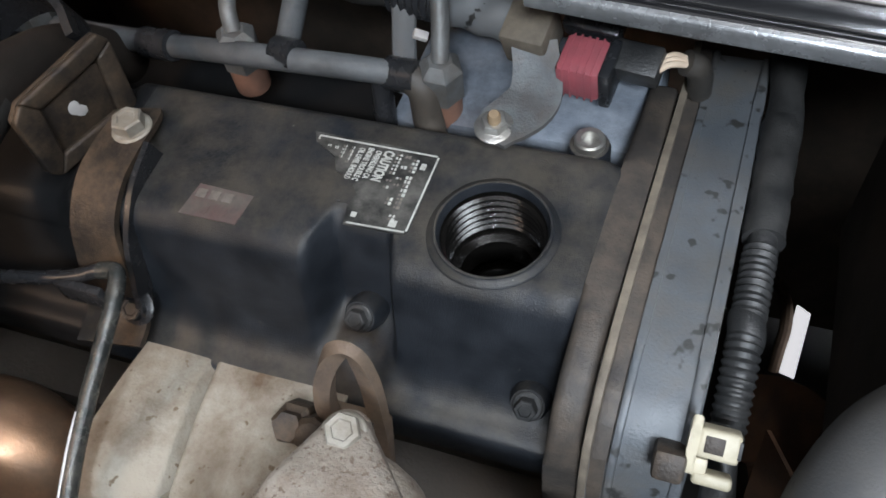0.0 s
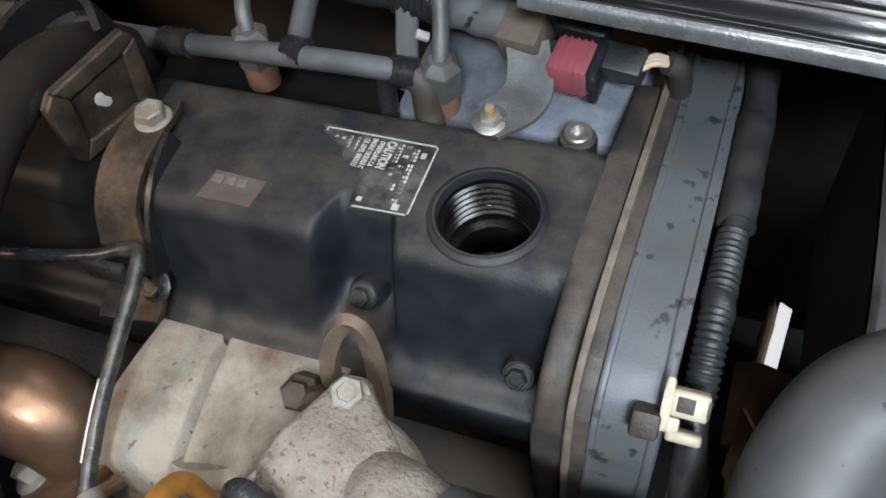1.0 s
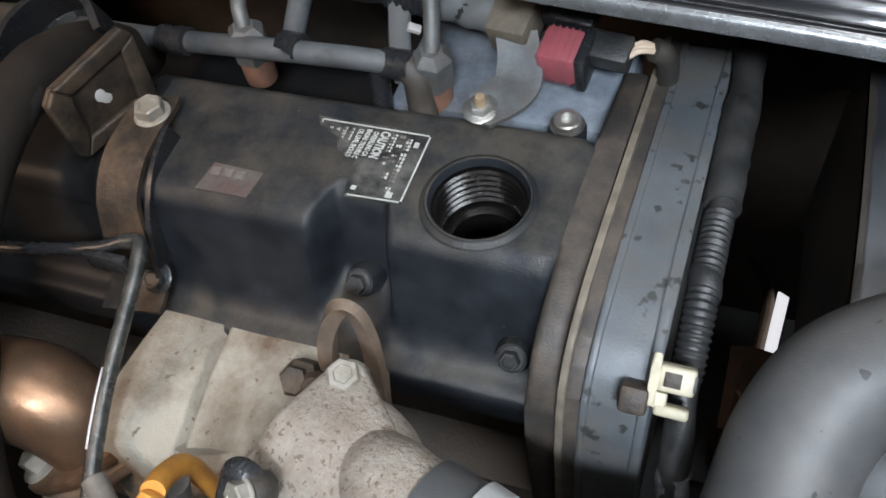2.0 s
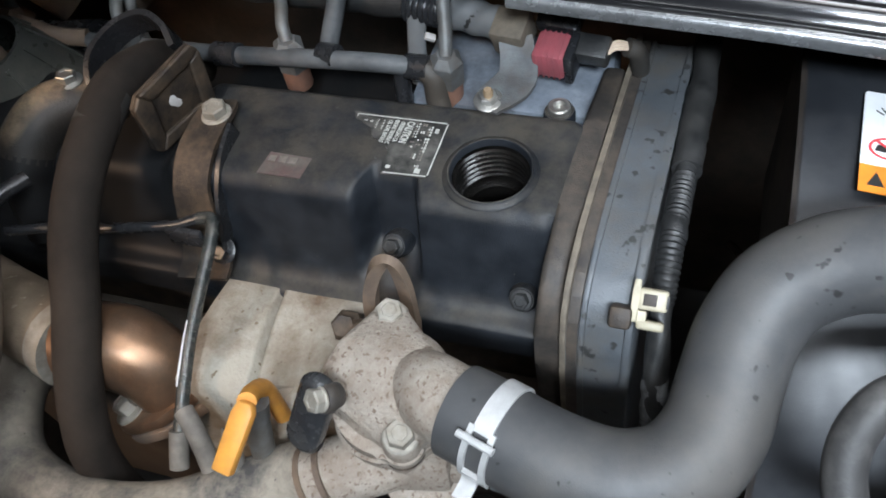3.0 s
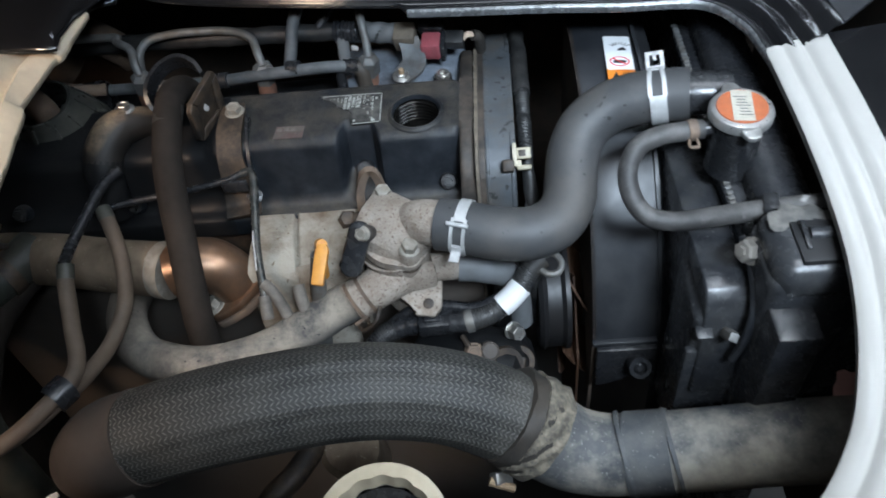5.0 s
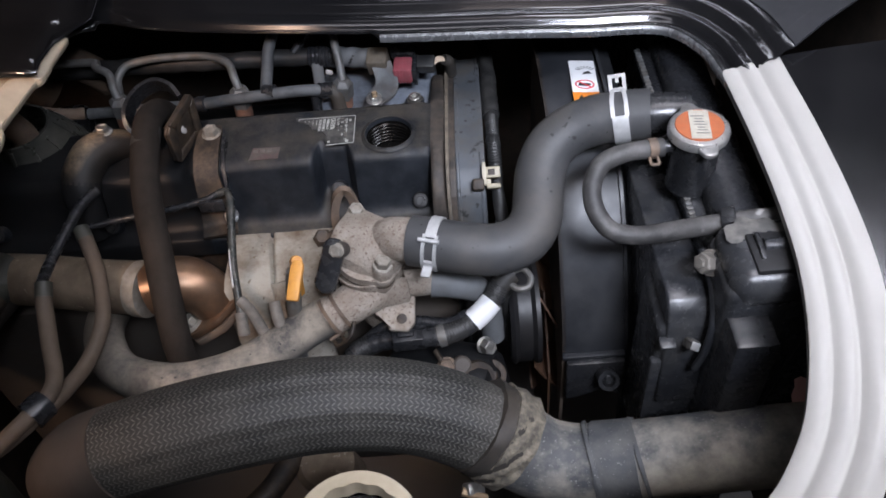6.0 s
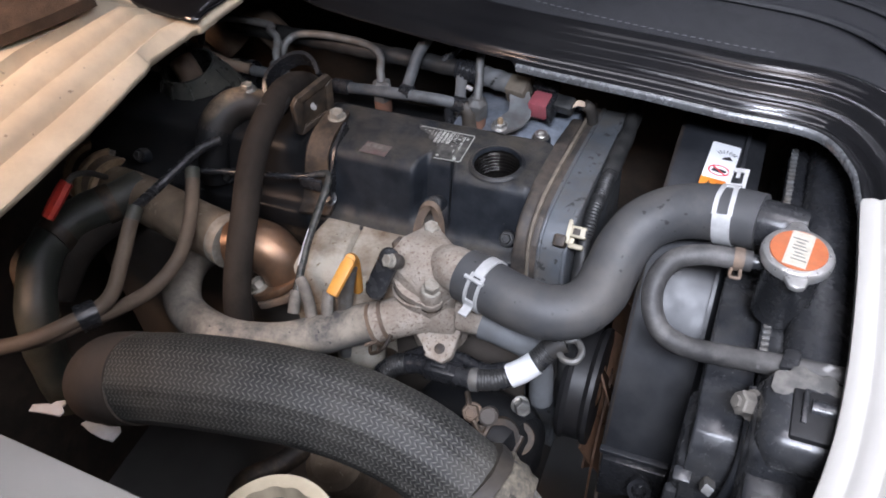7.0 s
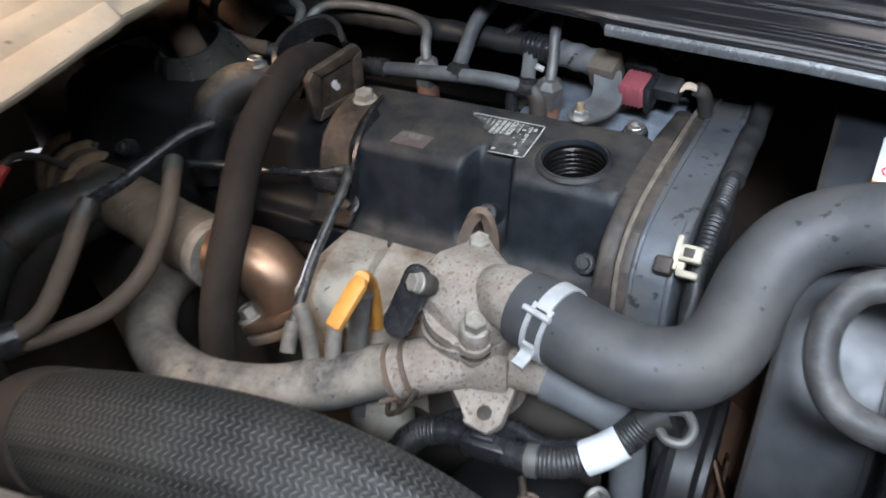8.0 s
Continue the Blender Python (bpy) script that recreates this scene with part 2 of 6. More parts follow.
EDGE_GREY = surf("edge_grey", (0.28, 0.29, 0.30), (0.18, 0.185, 0.19), 0.26, 0.5, 60, 900, 0.15, (0.10, 0.10, 0.10), 0.5, 45)
TANK_BLACK = surf("tank_black", (0.021, 0.022, 0.025), (0.034, 0.036, 0.040), 0.26, 0, 40, 1500, 0.10, (0.085, 0.083, 0.078), 0.35, 26, speck=(0.15, 0.15, 0.15), speck_scale=420, speck_cut=0.70)
ROD_GREY = surf("rod_grey", (0.045, 0.050, 0.049), (0.026, 0.029, 0.029), 0.24, 0.3, 90, 900, 0.3, (0.16, 0.15, 0.13), 0.5, 140)
BAND_GREY = surf("band_grey", (0.060, 0.064, 0.069), (0.10, 0.104, 0.107), 0.55, 0, 40, 1000, 0.25, (0.20, 0.19, 0.17), 0.5, 25, speck=(0.26, 0.26, 0.25), speck_scale=520, speck_cut=0.67)
FAN_BROWN = surf("fan_brown", (0.11, 0.058, 0.034), (0.055, 0.034, 0.024), 0.6, 0, 40, 800, 0.3)
# glow put into cards that stand in for bright ground seen through gaps
GAP_GLOW = bpy.data.materials.new("gap_glow")
GAP_GLOW.use_nodes = True
GAP_GLOW.node_tree.nodes["Principled BSDF"].inputs["Emission Color"].default_value = (0.95, 0.97, 1.0, 1)
GAP_GLOW.node_tree.nodes["Principled BSDF"].inputs["Emission Strength"].default_value = 0.9
BRACKET_GREY = surf("bracket_grey", (0.15, 0.16, 0.165), (0.085, 0.09, 0.094), 0.55, 0.3, 70, 900, 0.3, (0.10, 0.08, 0.065), 0.6, 60)
CAP_METAL = surf("cap_metal", (0.60, 0.60, 0.59), (0.48, 0.48, 0.47), 0.32, 0.75, 90, 900, 0.15, (0.26, 0.22, 0.18), 0.4, 60)
CAP_ORANGE = surf("cap_orange", (0.44, 0.12, 0.045), (0.36, 0.10, 0.04), 0.45, 0, 200, 900, 0.05, (0.30, 0.12, 0.06), 0.4, 90)
CRUST = surf("crumbling_rubber", (0.26, 0.225, 0.17), (0.13, 0.115, 0.09), 0.9, 0, 160, 700, 0.9, (0.03, 0.03, 0.03), 0.7, 110)
CAP_PAPER = surf("cap_paper", (0.46, 0.43, 0.36), (0.38, 0.35, 0.29), 0.5, 0, 300, 900, 0.05)
OIL = surf("oily_black", (0.0040, 0.0037, 0.0034), (0.0070, 0.0064, 0.0058), 0.09, 0.0, 60, 900, 0.12, rough_var=0.05)
WIRE_PALE = surf("wire_pale", (0.70, 0.56, 0.42), (0.62, 0.48, 0.36), 0.5, 0, 90, 900, 0.05)
CONCRETE = surf("concrete", (0.17, 0.165, 0.16), (0.12, 0.118, 0.115), 0.85, 0, 3, 60, 0.3)
# warm tone chosen to tint the light bounced into the bay
WALL = surf("wall_paint", (0.36, 0.325, 0.29), (0.33, 0.295, 0.26), 0.8, 0, 2, 60, 0.1)
CARPET = surf("carpet_brown", (0.10, 0.066, 0.046), (0.062, 0.042, 0.030), 0.95, 0, 60, 700, 0.9)
BRIGHT_PALE = surf("bright_pale", (0.62, 0.60, 0.58), (0.5, 0.47, 0.45), 0.5, 0, 60, 900, 0.05)

for dull, level in ((COVER, 0.25), (OIL, 0.5), (RUBBER_BROWN, 0.25), (SHADE_BLACK, 0.18), (FAN_BROWN, 0.2)):
    dull.node_tree.nodes["Principled BSDF"].inputs["Specular IOR Level"].default_value = level

# the left bay's shade and brown dirt painted along x on the hose's far bend
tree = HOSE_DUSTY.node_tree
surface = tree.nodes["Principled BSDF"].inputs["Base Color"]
near_tone = surface.links[0].from_socket
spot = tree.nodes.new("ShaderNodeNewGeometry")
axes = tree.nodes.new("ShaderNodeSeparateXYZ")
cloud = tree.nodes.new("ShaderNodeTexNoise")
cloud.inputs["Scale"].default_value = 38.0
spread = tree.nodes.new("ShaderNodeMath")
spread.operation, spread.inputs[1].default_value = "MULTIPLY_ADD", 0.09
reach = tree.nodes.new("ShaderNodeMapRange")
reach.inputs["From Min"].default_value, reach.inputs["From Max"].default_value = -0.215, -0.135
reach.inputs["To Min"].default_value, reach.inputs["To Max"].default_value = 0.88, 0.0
far_tone = tree.nodes.new("ShaderNodeMix")
far_tone.data_type = "RGBA"
far_tone.inputs["B"].default_value = (0.078, 0.064, 0.050, 1)
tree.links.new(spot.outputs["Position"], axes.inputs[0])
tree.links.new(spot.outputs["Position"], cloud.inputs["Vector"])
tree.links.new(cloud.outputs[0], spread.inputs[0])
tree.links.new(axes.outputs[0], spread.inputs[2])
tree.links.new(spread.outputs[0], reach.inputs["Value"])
tree.links.new(reach.outputs["Result"], far_tone.inputs["Factor"])
tree.links.new(near_tone, far_tone.inputs["A"])
tree.links.new(far_tone.outputs["Result"], surface)

# ---- mesh helpers ----
ROOT = {}


def thing(name, at, label, category, group="", kind=""):
    ob = new(name)
    ob.location = at
    ob.empty_display_size = 0.01
    ROOT[ob.name] = Vector(at)
    return tagged(ob, label, category, group, kind)


def part(name, bm, material, parent=None, label="", smooth=35):
    """Links a bmesh, made in world places, as one mesh under a thing or a part."""
    shift = ROOT.get(parent.name, Vector()) if parent else Vector()
    bmesh.ops.translate(bm, verts=bm.verts, vec=-shift)
    bmesh.ops.recalc_face_normals(bm, faces=bm.faces)
    for fc in bm.faces:
        fc.smooth = True
    lim = radians(smooth)
    for e in bm.edges:
        if len(e.link_faces) == 2 and e.calc_face_angle(0.0) > lim:
            e.smooth = False
    me = bpy.data.meshes.new(name)
    bm.to_mesh(me)
    bm.free()
    me.materials.append(material)
    ob = new(name, me)
    if parent:
        ob.parent = parent
        ROOT[ob.name] = shift
    else:
        ROOT[ob.name] = Vector()
    return tagged(ob, label)


def single(name, bm, material, label, category, group="", kind="", smooth=35):
    return tagged(part(name, bm, material, None, "", smooth), label, category, group, kind)


def spline(pts, res=8):
    """Catmull-Rom through points of any size, as an array."""
    p = np.array(pts, float)
    p = np.vstack([2 * p[0] - p[1], p, 2 * p[-1] - p[-2]])
    out = []
    for i in range(1, len(p) - 2):
        for k in range(res):
            t = k / res
            out.append(0.5 * (2 * p[i] + (p[i + 1] - p[i - 1]) * t + (2 * p[i - 1] - 5 * p[i] + 4 * p[i + 1] - p[i + 2]) * t * t
                              + (3 * p[i] - p[i - 1] - 3 * p[i + 1] + p[i + 2]) * t ** 3))
    out.append(p[-2])
    return np.array(out)


def frames(path):
    """Tangents and two carried normals along a path."""
    t = np.gradient(path, axis=0)
    t /= np.linalg.norm(t, axis=1)[:, None]
    a = np.cross(t[0], (0, 0, 1.0))
    if np.linalg.norm(a) < 0.05:
        a = np.cross(t[0], (0, 1.0, 0))
    a /= np.linalg.norm(a)
    u, v = [], []
    for k in range(len(path)):
        a = a - t[k] * (a @ t[k])
        a /= np.linalg.norm(a)
        u.append(a)
        v.append(np.cross(t[k], a))
    return t, np.array(u), np.array(v)


def tube(pts, r=0.01, n=18, res=8, ripple=None, wall=0.0, flat=1.0, bm=None, uv=False):
    """A swept pipe through pts (x, y, z or x, y, z, r). ripple(s, angle) adds to the radius; wall: open ends of that thickness."""
    bm = bm or bmesh.new()
    q = spline(pts, res)
    path, rad = q[:, :3], (q[:, 3] if q.shape[1] > 3 else np.full(len(q), r))
    t, u, v = frames(path)
    s = np.concatenate([[0], np.cumsum(np.linalg.norm(np.diff(path, axis=0), axis=1))])
    rings = []
    for k in range(len(path)):
        ring = []
        for j in range(n):
            a = 2 * math.pi * j / n
            rr = rad[k] + (ripple(s[k], a) if ripple else 0.0)
            ring.append(bm.verts.new(path[k] + rr * (math.cos(a) * u[k] + flat * math.sin(a) * v[k])))
        rings.append(ring)

    layer = bm.loops.layers.uv.new("UVMap") if uv else None

    def skin(x, y, s0=0.0, s1=0.0):
        for j in range(n):
            fc = bm.faces.new((x[j], x[(j + 1) % n], y[(j + 1) % n], y[j]))
            if uv:
                for lp_, w in zip(fc.loops, ((j, s0), (j + 1, s0), (j + 1, s1), (j, s1))):
                    lp_[layer].uv = (w[0] / n, w[1])
    for k in range(len(rings) - 1):
        skin(rings[k], rings[k + 1], s[k], s[k + 1])
    if wall:
        for k, ring in ((0, rings[0]), (-1, rings[-1])):
            inner = [bm.verts.new(path[k] + (x.co - Vector(path[k])) * (1 - wall / rad[k])) for x in ring]
            deep = [bm.verts.new(x.co + Vector(t[k]) * (0.012 if k == 0 else -0.012)) for x in inner]
            skin(ring, inner), skin(inner, deep)
            bm.faces.new(deep)
    else:
        bm.faces.new(rings[0]), bm.faces.new(rings[-1])
    return bm


def turn_to(axis):
    return Vector((0, 0, 1)).rotation_difference(Vector(axis)).to_matrix().to_4x4()


def lathe(profile, at=(0, 0, 0), axis=(0, 0, 1), n=32, bm=None, wave=None):
    """Profile of (radius, height) turned about axis at a place; closed where the radius is 0."""
    bm = bm or bmesh.new()
    m = Matrix.Translation(at) @ turn_to(axis)
    rings = []
    for r, h in profile:
        if r < 1e-6:
            rings.append([bm.verts.new(m @ Vector((0, 0, h)))])
        else:
            rings.append([bm.verts.new(m @ Vector(((r + (wave(a) if wave else 0)) * math.cos(a), (r + (wave(a) if wave else 0)) * math.sin(a), h)))
                          for a in (2 * math.pi * j / n for j in range(n))])
    for x, y in zip(rings, rings[1:]):
        for j in range(n):
            k = (j + 1) % n
            if len(x) == 1 and len(y) > 1:
                bm.faces.new((x[0], y[j], y[k]))
            elif len(y) == 1 and len(x) > 1:
                bm.faces.new((x[j], x[k], y[0]))
            elif len(x) > 1:
                bm.faces.new((x[j], x[k], y[k], y[j]))
    return bm


def block(size, at, bevel=0.0, turn=(0, 0, 0), seg=2, bm=None):
    """A box with rounded edges, by its size and centre."""
    one = bmesh.new()
    bmesh.ops.create_cube(one, size=1.0)
    bmesh.ops.scale(one, verts=one.verts, vec=size)
    if bevel:
        bmesh.ops.bevel(one, geom=one.edges[:], offset=bevel, segments=seg, profile=0.5, affect="EDGES")
    bmesh.ops.transform(one, verts=one.verts, matrix=pose(*at, *turn))
    if bm is None:
        return one
    return join(bm, one)


def join(bm, other):
    me = bpy.data.meshes.new("tmp")
    other.to_mesh(me)
    other.free()
    bm.from_mesh(me)
    bpy.data.meshes.remove(me)
    return bm


def prism(outline, depth, m, bevel=0.0, seg=2, bm=None):
    """An outline of (x, y), thickened by depth along z, rounded, and set by the matrix m."""
    one = bmesh.new()
    lo = [one.verts.new((x, y, 0)) for x, y in outline]
    hi = [one.verts.new((x, y, depth)) for x, y in outline]
    one.faces.new(lo[::-1]), one.faces.new(hi)
    for j in range(len(lo)):
        k = (j + 1) % len(lo)
        one.faces.new((lo[j], lo[k], hi[k], hi[j]))
    if bevel:
        bmesh.ops.bevel(one, geom=one.edges[:], offset=bevel, segments=seg, profile=0.5, affect="EDGES")
    bmesh.ops.transform(one, verts=one.verts, matrix=m)
    if bm is None:
        return one
    return join(bm, one)


def strap(pts, width, thick, side, res=6, bm=None):
    """A flat strip along pts; side: the way across it."""
    bm = bm or bmesh.new()
    q = spline(pts, res)
    path, ww = q[:, :3], (q[:, 3] if q.shape[1] > 3 else np.full(len(q), width))
    t = np.gradient(path, axis=0)
    rings = []
    for k in range(len(path)):
        a = np.array(side, float)
        d = t[k] / np.linalg.norm(t[k])
        a = a - d * (a @ d)
        a /= np.linalg.norm(a)
        b = np.cross(d, a)
        rings.append([bm.verts.new(path[k] + sx * a * ww[k] / 2 + sy * b * thick / 2) for sx, sy in ((-1, -1), (1, -1), (1, 1), (-1, 1))])
    for x, y in zip(rings, rings[1:]):
        for j in range(4):
            bm.faces.new((x[j], x[(j + 1) % 4], y[(j + 1) % 4], y[j]))
    bm.faces.new(rings[0][::-1]), bm.faces.new(rings[-1])
    return bm


def sheet(rows, thick=0.002, down=(0, 0, -1), bm=None):
    """A surface through a grid of points, thickened along down."""
    bm = bm or bmesh.new()
    d = Vector(down) * thick
    top = [[bm.verts.new(p) for p in row] for row in rows]
    low = [[bm.verts.new(Vector(p) + d) for p in row] for row in rows]
    nr, nc = len(rows), len(rows[0])
    for i in range(nr - 1):
        for j in range(nc - 1):
            bm.faces.new((top[i][j], top[i][j + 1], top[i + 1][j + 1], top[i + 1][j]))
            bm.faces.new((low[i][j], low[i + 1][j], low[i + 1][j + 1], low[i][j + 1]))
    rim = [(0, j) for j in range(nc)] + [(i, nc - 1) for i in range(1, nr)] + [(nr - 1, j) for j in range(nc - 2, -1, -1)] + [(i, 0) for i in range(nr - 2, 0, -1)]
    for (a, b), (c, e) in zip(rim, rim[1:] + rim[:1]):
        bm.faces.new((top[a][b], low[a][b], low[c][e], top[c][e]))
    return bm


def bolt(name, at, axis, across, material, parent=None, label="", flange=1.35, height=0.7, group=""):
    """A hexagon bolt with a flange: its seat is at the place given."""
    w = across / 2 / math.cos(math.pi / 6)
    bm = lathe([(0, 0), (w * flange, 0), (w * flange, across * 0.08), (w * flange * 0.9, across * 0.14), (0, across * 0.14)], at, axis, 24)
    lathe([(0, across * 0.10), (w, across * 0.10), (w, across * (height - 0.06)), (w * 0.90, across * height), (w * 0.62, across * height), (w * 0.55, across * (height - 0.05)), (0, across * (height - 0.05))], at, axis, 6, bm)
    if parent:
        return part(name, bm, material, parent, label)
    return single(name, bm, material, label, "bolt", group)

# ---- the workshop round the car: unseen, added to close it and bounce light ----
single("floor", block((7, 7, 0.1), (0, 0, -0.05)), CONCRETE, "grey concrete workshop floor", "floor", kind="structure")
single("ceiling", block((7, 7, 0.1), (0, 0, 2.85)), WALL, "plain pale workshop ceiling", "ceiling", kind="structure")
for wname, size, at in (("wall_north", (7, 0.1, 2.8), (0, 3.55, 1.4)), ("wall_south", (7, 0.1, 2.8), (0, -3.55, 1.4)),
                        ("wall_east", (0.1, 7, 2.8), (3.55, 0, 1.4)), ("wall_west", (0.1, 7, 2.8), (-3.55, 0, 1.4))):
    single(wname, block(size, at), WALL, "plain pale workshop wall", "wall", kind="structure")


# ---- body of the car round the engine opening ----
def swept(path, profile, up=(0, 0, 1)):
    """A sheet-metal profile of (outward, height) swept along a path on the opening's rim; outward is to the left of travel."""
    rows = []
    p = np.array(path, float)
    t = np.gradient(p, axis=0)
    for k in range(len(p)):
        d = np.array((t[k][0], t[k][1], 0.0))
        d /= np.linalg.norm(d)
        o = np.array((-d[1], d[0], 0.0))
        rows.append([Vector(p[k] + o * a + np.array((0, 0, h))) for a, h in profile])
    return rows


# black lip at the back of the opening, with rolled beads
lip_path = spline([(0.276, -0.045, 0.962), (0.273, -0.029, 0.963), (0.266, 0.000, 0.964), (0.240, 0.030, 0.965), (0.175, 0.036, 0.965), (0.111, 0.042, 0.966),
                   (0.0, 0.052, 0.966), (-0.112, 0.067, 0.967), (-0.209, 0.085, 0.968), (-0.259, 0.100, 0.970), (-0.287, 0.083, 0.974), (-0.300, 0.048, 0.980), (-0.302, 0.015, 0.984)], 14)
lip_profile = [(0.010, -0.006), (0.003, -0.004), (0.000, -0.002), (0.000, 0.000), (0.003, 0.003), (0.007, 0.003), (0.010, 0.000), (0.012, 0.003), (0.014, 0.008), (0.018, 0.011),
               (0.023, 0.010), (0.026, 0.012), (0.029, 0.018), (0.033, 0.021), (0.038, 0.020), (0.041, 0.024), (0.045, 0.029), (0.052, 0.031)]
lip_profile = [(-a, h * 0.72) for a, h in lip_profile]
body = thing("rear_panel", (0, 0.1, 0.97), "glossy black sheet-metal rim with rolled beads behind the engine", "car panel", kind="structure")
lip_rows = swept(lip_path, lip_profile)
for p, row in zip(lip_path, lip_rows):
    if -0.262 < p[0] < -0.0045:  # the lowest bead is cut away here
        for j in range(6):
            row[j] = row[j].lerp(row[7], 0.9 - 0.08 * j) + Vector((0, 0, -0.003 + 0.0005 * j))
part("rim", sheet(lip_rows, 0.0015), PAINT_BLACK, body, smooth=60)
edge_path = [p for p in lip_path if p[0] > -0.0035]
part("rim_edge", sheet(swept(edge_path, [(0.0010, -0.0044), (0.0013, -0.0008), (0.0008, 0.0010), (-0.0012, 0.0020)]), 0.0006, (0, 0.3, -1)), EDGE_GREY, body, "grey folded edge", smooth=60)
flap = []
for x, y, z in ((-0.66, 0.040, 1.012), (-0.46, 0.025, 1.012), (-0.375, 0.012, 1.008), (-0.358, 0.006, 1.002), (-0.335, -0.001, 1.000), (-0.312, -0.003, 0.999), (-0.293, -0.004, 0.9985), (-0.284, -0.004, 0.9975)):
    k = min(max((-0.26 - x) / 0.10, 0.0), 1.0)
    flap.append([(x, y, z - 0.003), (x + 0.001, y + 0.004, z + 0.001), (x + 0.002, y + 0.02, z + 0.004 * k), (x + 0.004, y + 0.06, z + 0.001 + 0.006 * k), (x + 0.006, y + 0.085, z + 0.010 * k - 0.004), (x + 0.01, y + 0.12, z + 0.012 + 0.02 * k), (x - 0.02 * k, y + 0.26, z + 0.03 + 0.03 * k)])
flap.append([(-0.2757, -0.0030, 0.9955), (-0.2765, 0.0010, 0.9965), (-0.2800, 0.0180, 0.9940), (-0.2775, 0.0460, 0.9915), (-0.2715, 0.0620, 0.9895), (-0.2580, 0.0900, 0.9870), (-0.2500, 0.2500, 1.0150)])
part("corner_flap", sheet(flap, 0.0015), PAINT_BLACK, body, "glossy black corner of the rim", smooth=60)
part("flap_plug", lathe([(0.0075, -0.002), (0.0075, 0.0015), (0.006, 0.003), (0, 0.0032)], (-0.345, 0.075, 1.009), (-0.1, -0.25, 1), 20), PLASTIC, body, "round black plastic plug")
for at, r in (((0.2950, 0.0720, 0.9860), 0.0050), ((0.3150, 0.0480, 0.9880), 0.0042), ((0.3235, 0.0590, 0.9890), 0.0038)):
    part("rim_screw", lathe([(r * 1.5, -0.003), (r * 1.45, 0.0005), (r, 0.0012), (r * 0.9, 0.0032), (r * 0.4, 0.0042), (0, 0.0043)], at, (0, -0.1, 1), 20), PAINT_BLACK, body, "round-headed black screw")
# the floor beyond the rim
edge = [r[-1] for r in lip_rows]
rows = []
for k, e in enumerate(edge):
    d = Vector(e)
    far = Vector((d.x * 1.9 + (0.02 if d.x > 0 else -0.02), max(0.65, d.y), 1.04)) if d.y > 0.02 else Vector((d.x * 2.1, d.y + 0.25, 1.03))
    rows.append([d + Vector((0, 0, 0.001)), d.lerp(far, 0.08) + Vector((0, 0, 0.004)), d.lerp(far, 0.3), d.lerp(far, 0.6), far])
part("floor_sheet", sheet(rows, 0.002), FLOORMAT, body, "dull dark grey floor covering", smooth=60)
# stitched seam across the covering
for k in range(30):
    x = 0.0 + k * 0.0068
    part("stitch", block((0.0038, 0.0006, 0.0005), (x, 0.1130 - 0.21 * x + 0.38 * x * x, 0.9935), 0), HOSE_GREY, body)

for pts in ([(0.02, 0.205, 0.9995), (0.104, 0.158, 0.9995), (0.165, 0.150, 0.9990), (0.2206, 0.142, 0.9985), (0.262, 0.122, 0.9985), (0.30, 0.085, 0.9985)], [(0.14, 0.215, 1.0015), (0.20, 0.188, 1.0010), (0.262, 0.165, 1.0000), (0.31, 0.13, 1.0)]):
    part("pressed_ridge", tube(pts, 0.0045, 12, 8, flat=0.6), FLOORMAT, body)

# left sill of ribbed white sheet, warm light put into its cream colour
left = thing("left_sill", (-0.4, -0.15, 0.98), "ribbed white painted sill panel, warm light put into its cream colour, dusty", "car panel", kind="structure")
lp = spline([(-0.2715, 0.062, 0.985), (-0.2745, 0.030, 0.985), (-0.2772, 0.0045, 0.985), (-0.2815, -0.0005, 0.985), (-0.2855, -0.018, 0.985), (-0.2905, -0.046, 0.985), (-0.2915, -0.0575, 0.985), (-0.2875, -0.0635, 0.985), (-0.2850, -0.085, 0.985),
             (-0.2825, -0.115, 0.985), (-0.2795, -0.155, 0.985), (-0.2785, -0.20, 0.985), (-0.278, -0.28, 0.985), (-0.274, -0.345, 0.985)], 6)
lprof = [(0.010, -0.008), (0.002, -0.004), (0.001, 0.0), (0.003, 0.002), (0.012, 0.006), (0.021, 0.010), (0.0235, 0.0095), (0.0250, 0.001), (0.0270, -0.001), (0.0290, 0.001), (0.0320, 0.012), (0.041, 0.0185), (0.0475, 0.0195), (0.0500, 0.0150), (0.0525, 0.0148), (0.0560, 0.0215),
         (0.066, 0.026), (0.0745, 0.0255), (0.0775, 0.0120), (0.0805, 0.0100), (0.0835, 0.012), (0.089, 0.029), (0.105, 0.035), (0.13, 0.039), (0.16, 0.042), (0.22, 0.043)]
lrows = []
for p in lp:  # the folds fan out away from the corner and the edge is a little wavy
    k = min(max(0.55 + 0.45 * (0.0 - p[1]) / 0.09, 0.5), 1.12)
    q = [(a if a < 0.04 else 0.04 + (a - 0.04) * k, h) for a, h in lprof]
    wob = 0.0003 * math.sin(p[1] * 150) + 0.0002 * math.sin(p[1] * 410)
    low = 1.0 - 0.60 * min(max((p[1] + 0.022) / 0.025, 0.0), 1.0)  # flattened here so that the black corner shows above it in the view
    row = []
    for a, h in q:
        u = min(max((a - 0.004) / 0.018, 0.0), 1.0)  # the notches are in the edge strip alone
        x = p[0] * (1 - u) + (-0.2785 + 0.10 * max(p[1], 0.0)) * u - a
        row.append(Vector((x + (wob if a < 0.012 else 0.4 * wob), p[1], p[2] + (h * low if h > 0.006 else h) + 0.0003 * math.sin(p[1] * 60 + a * 90))))
    lrows.append(row)
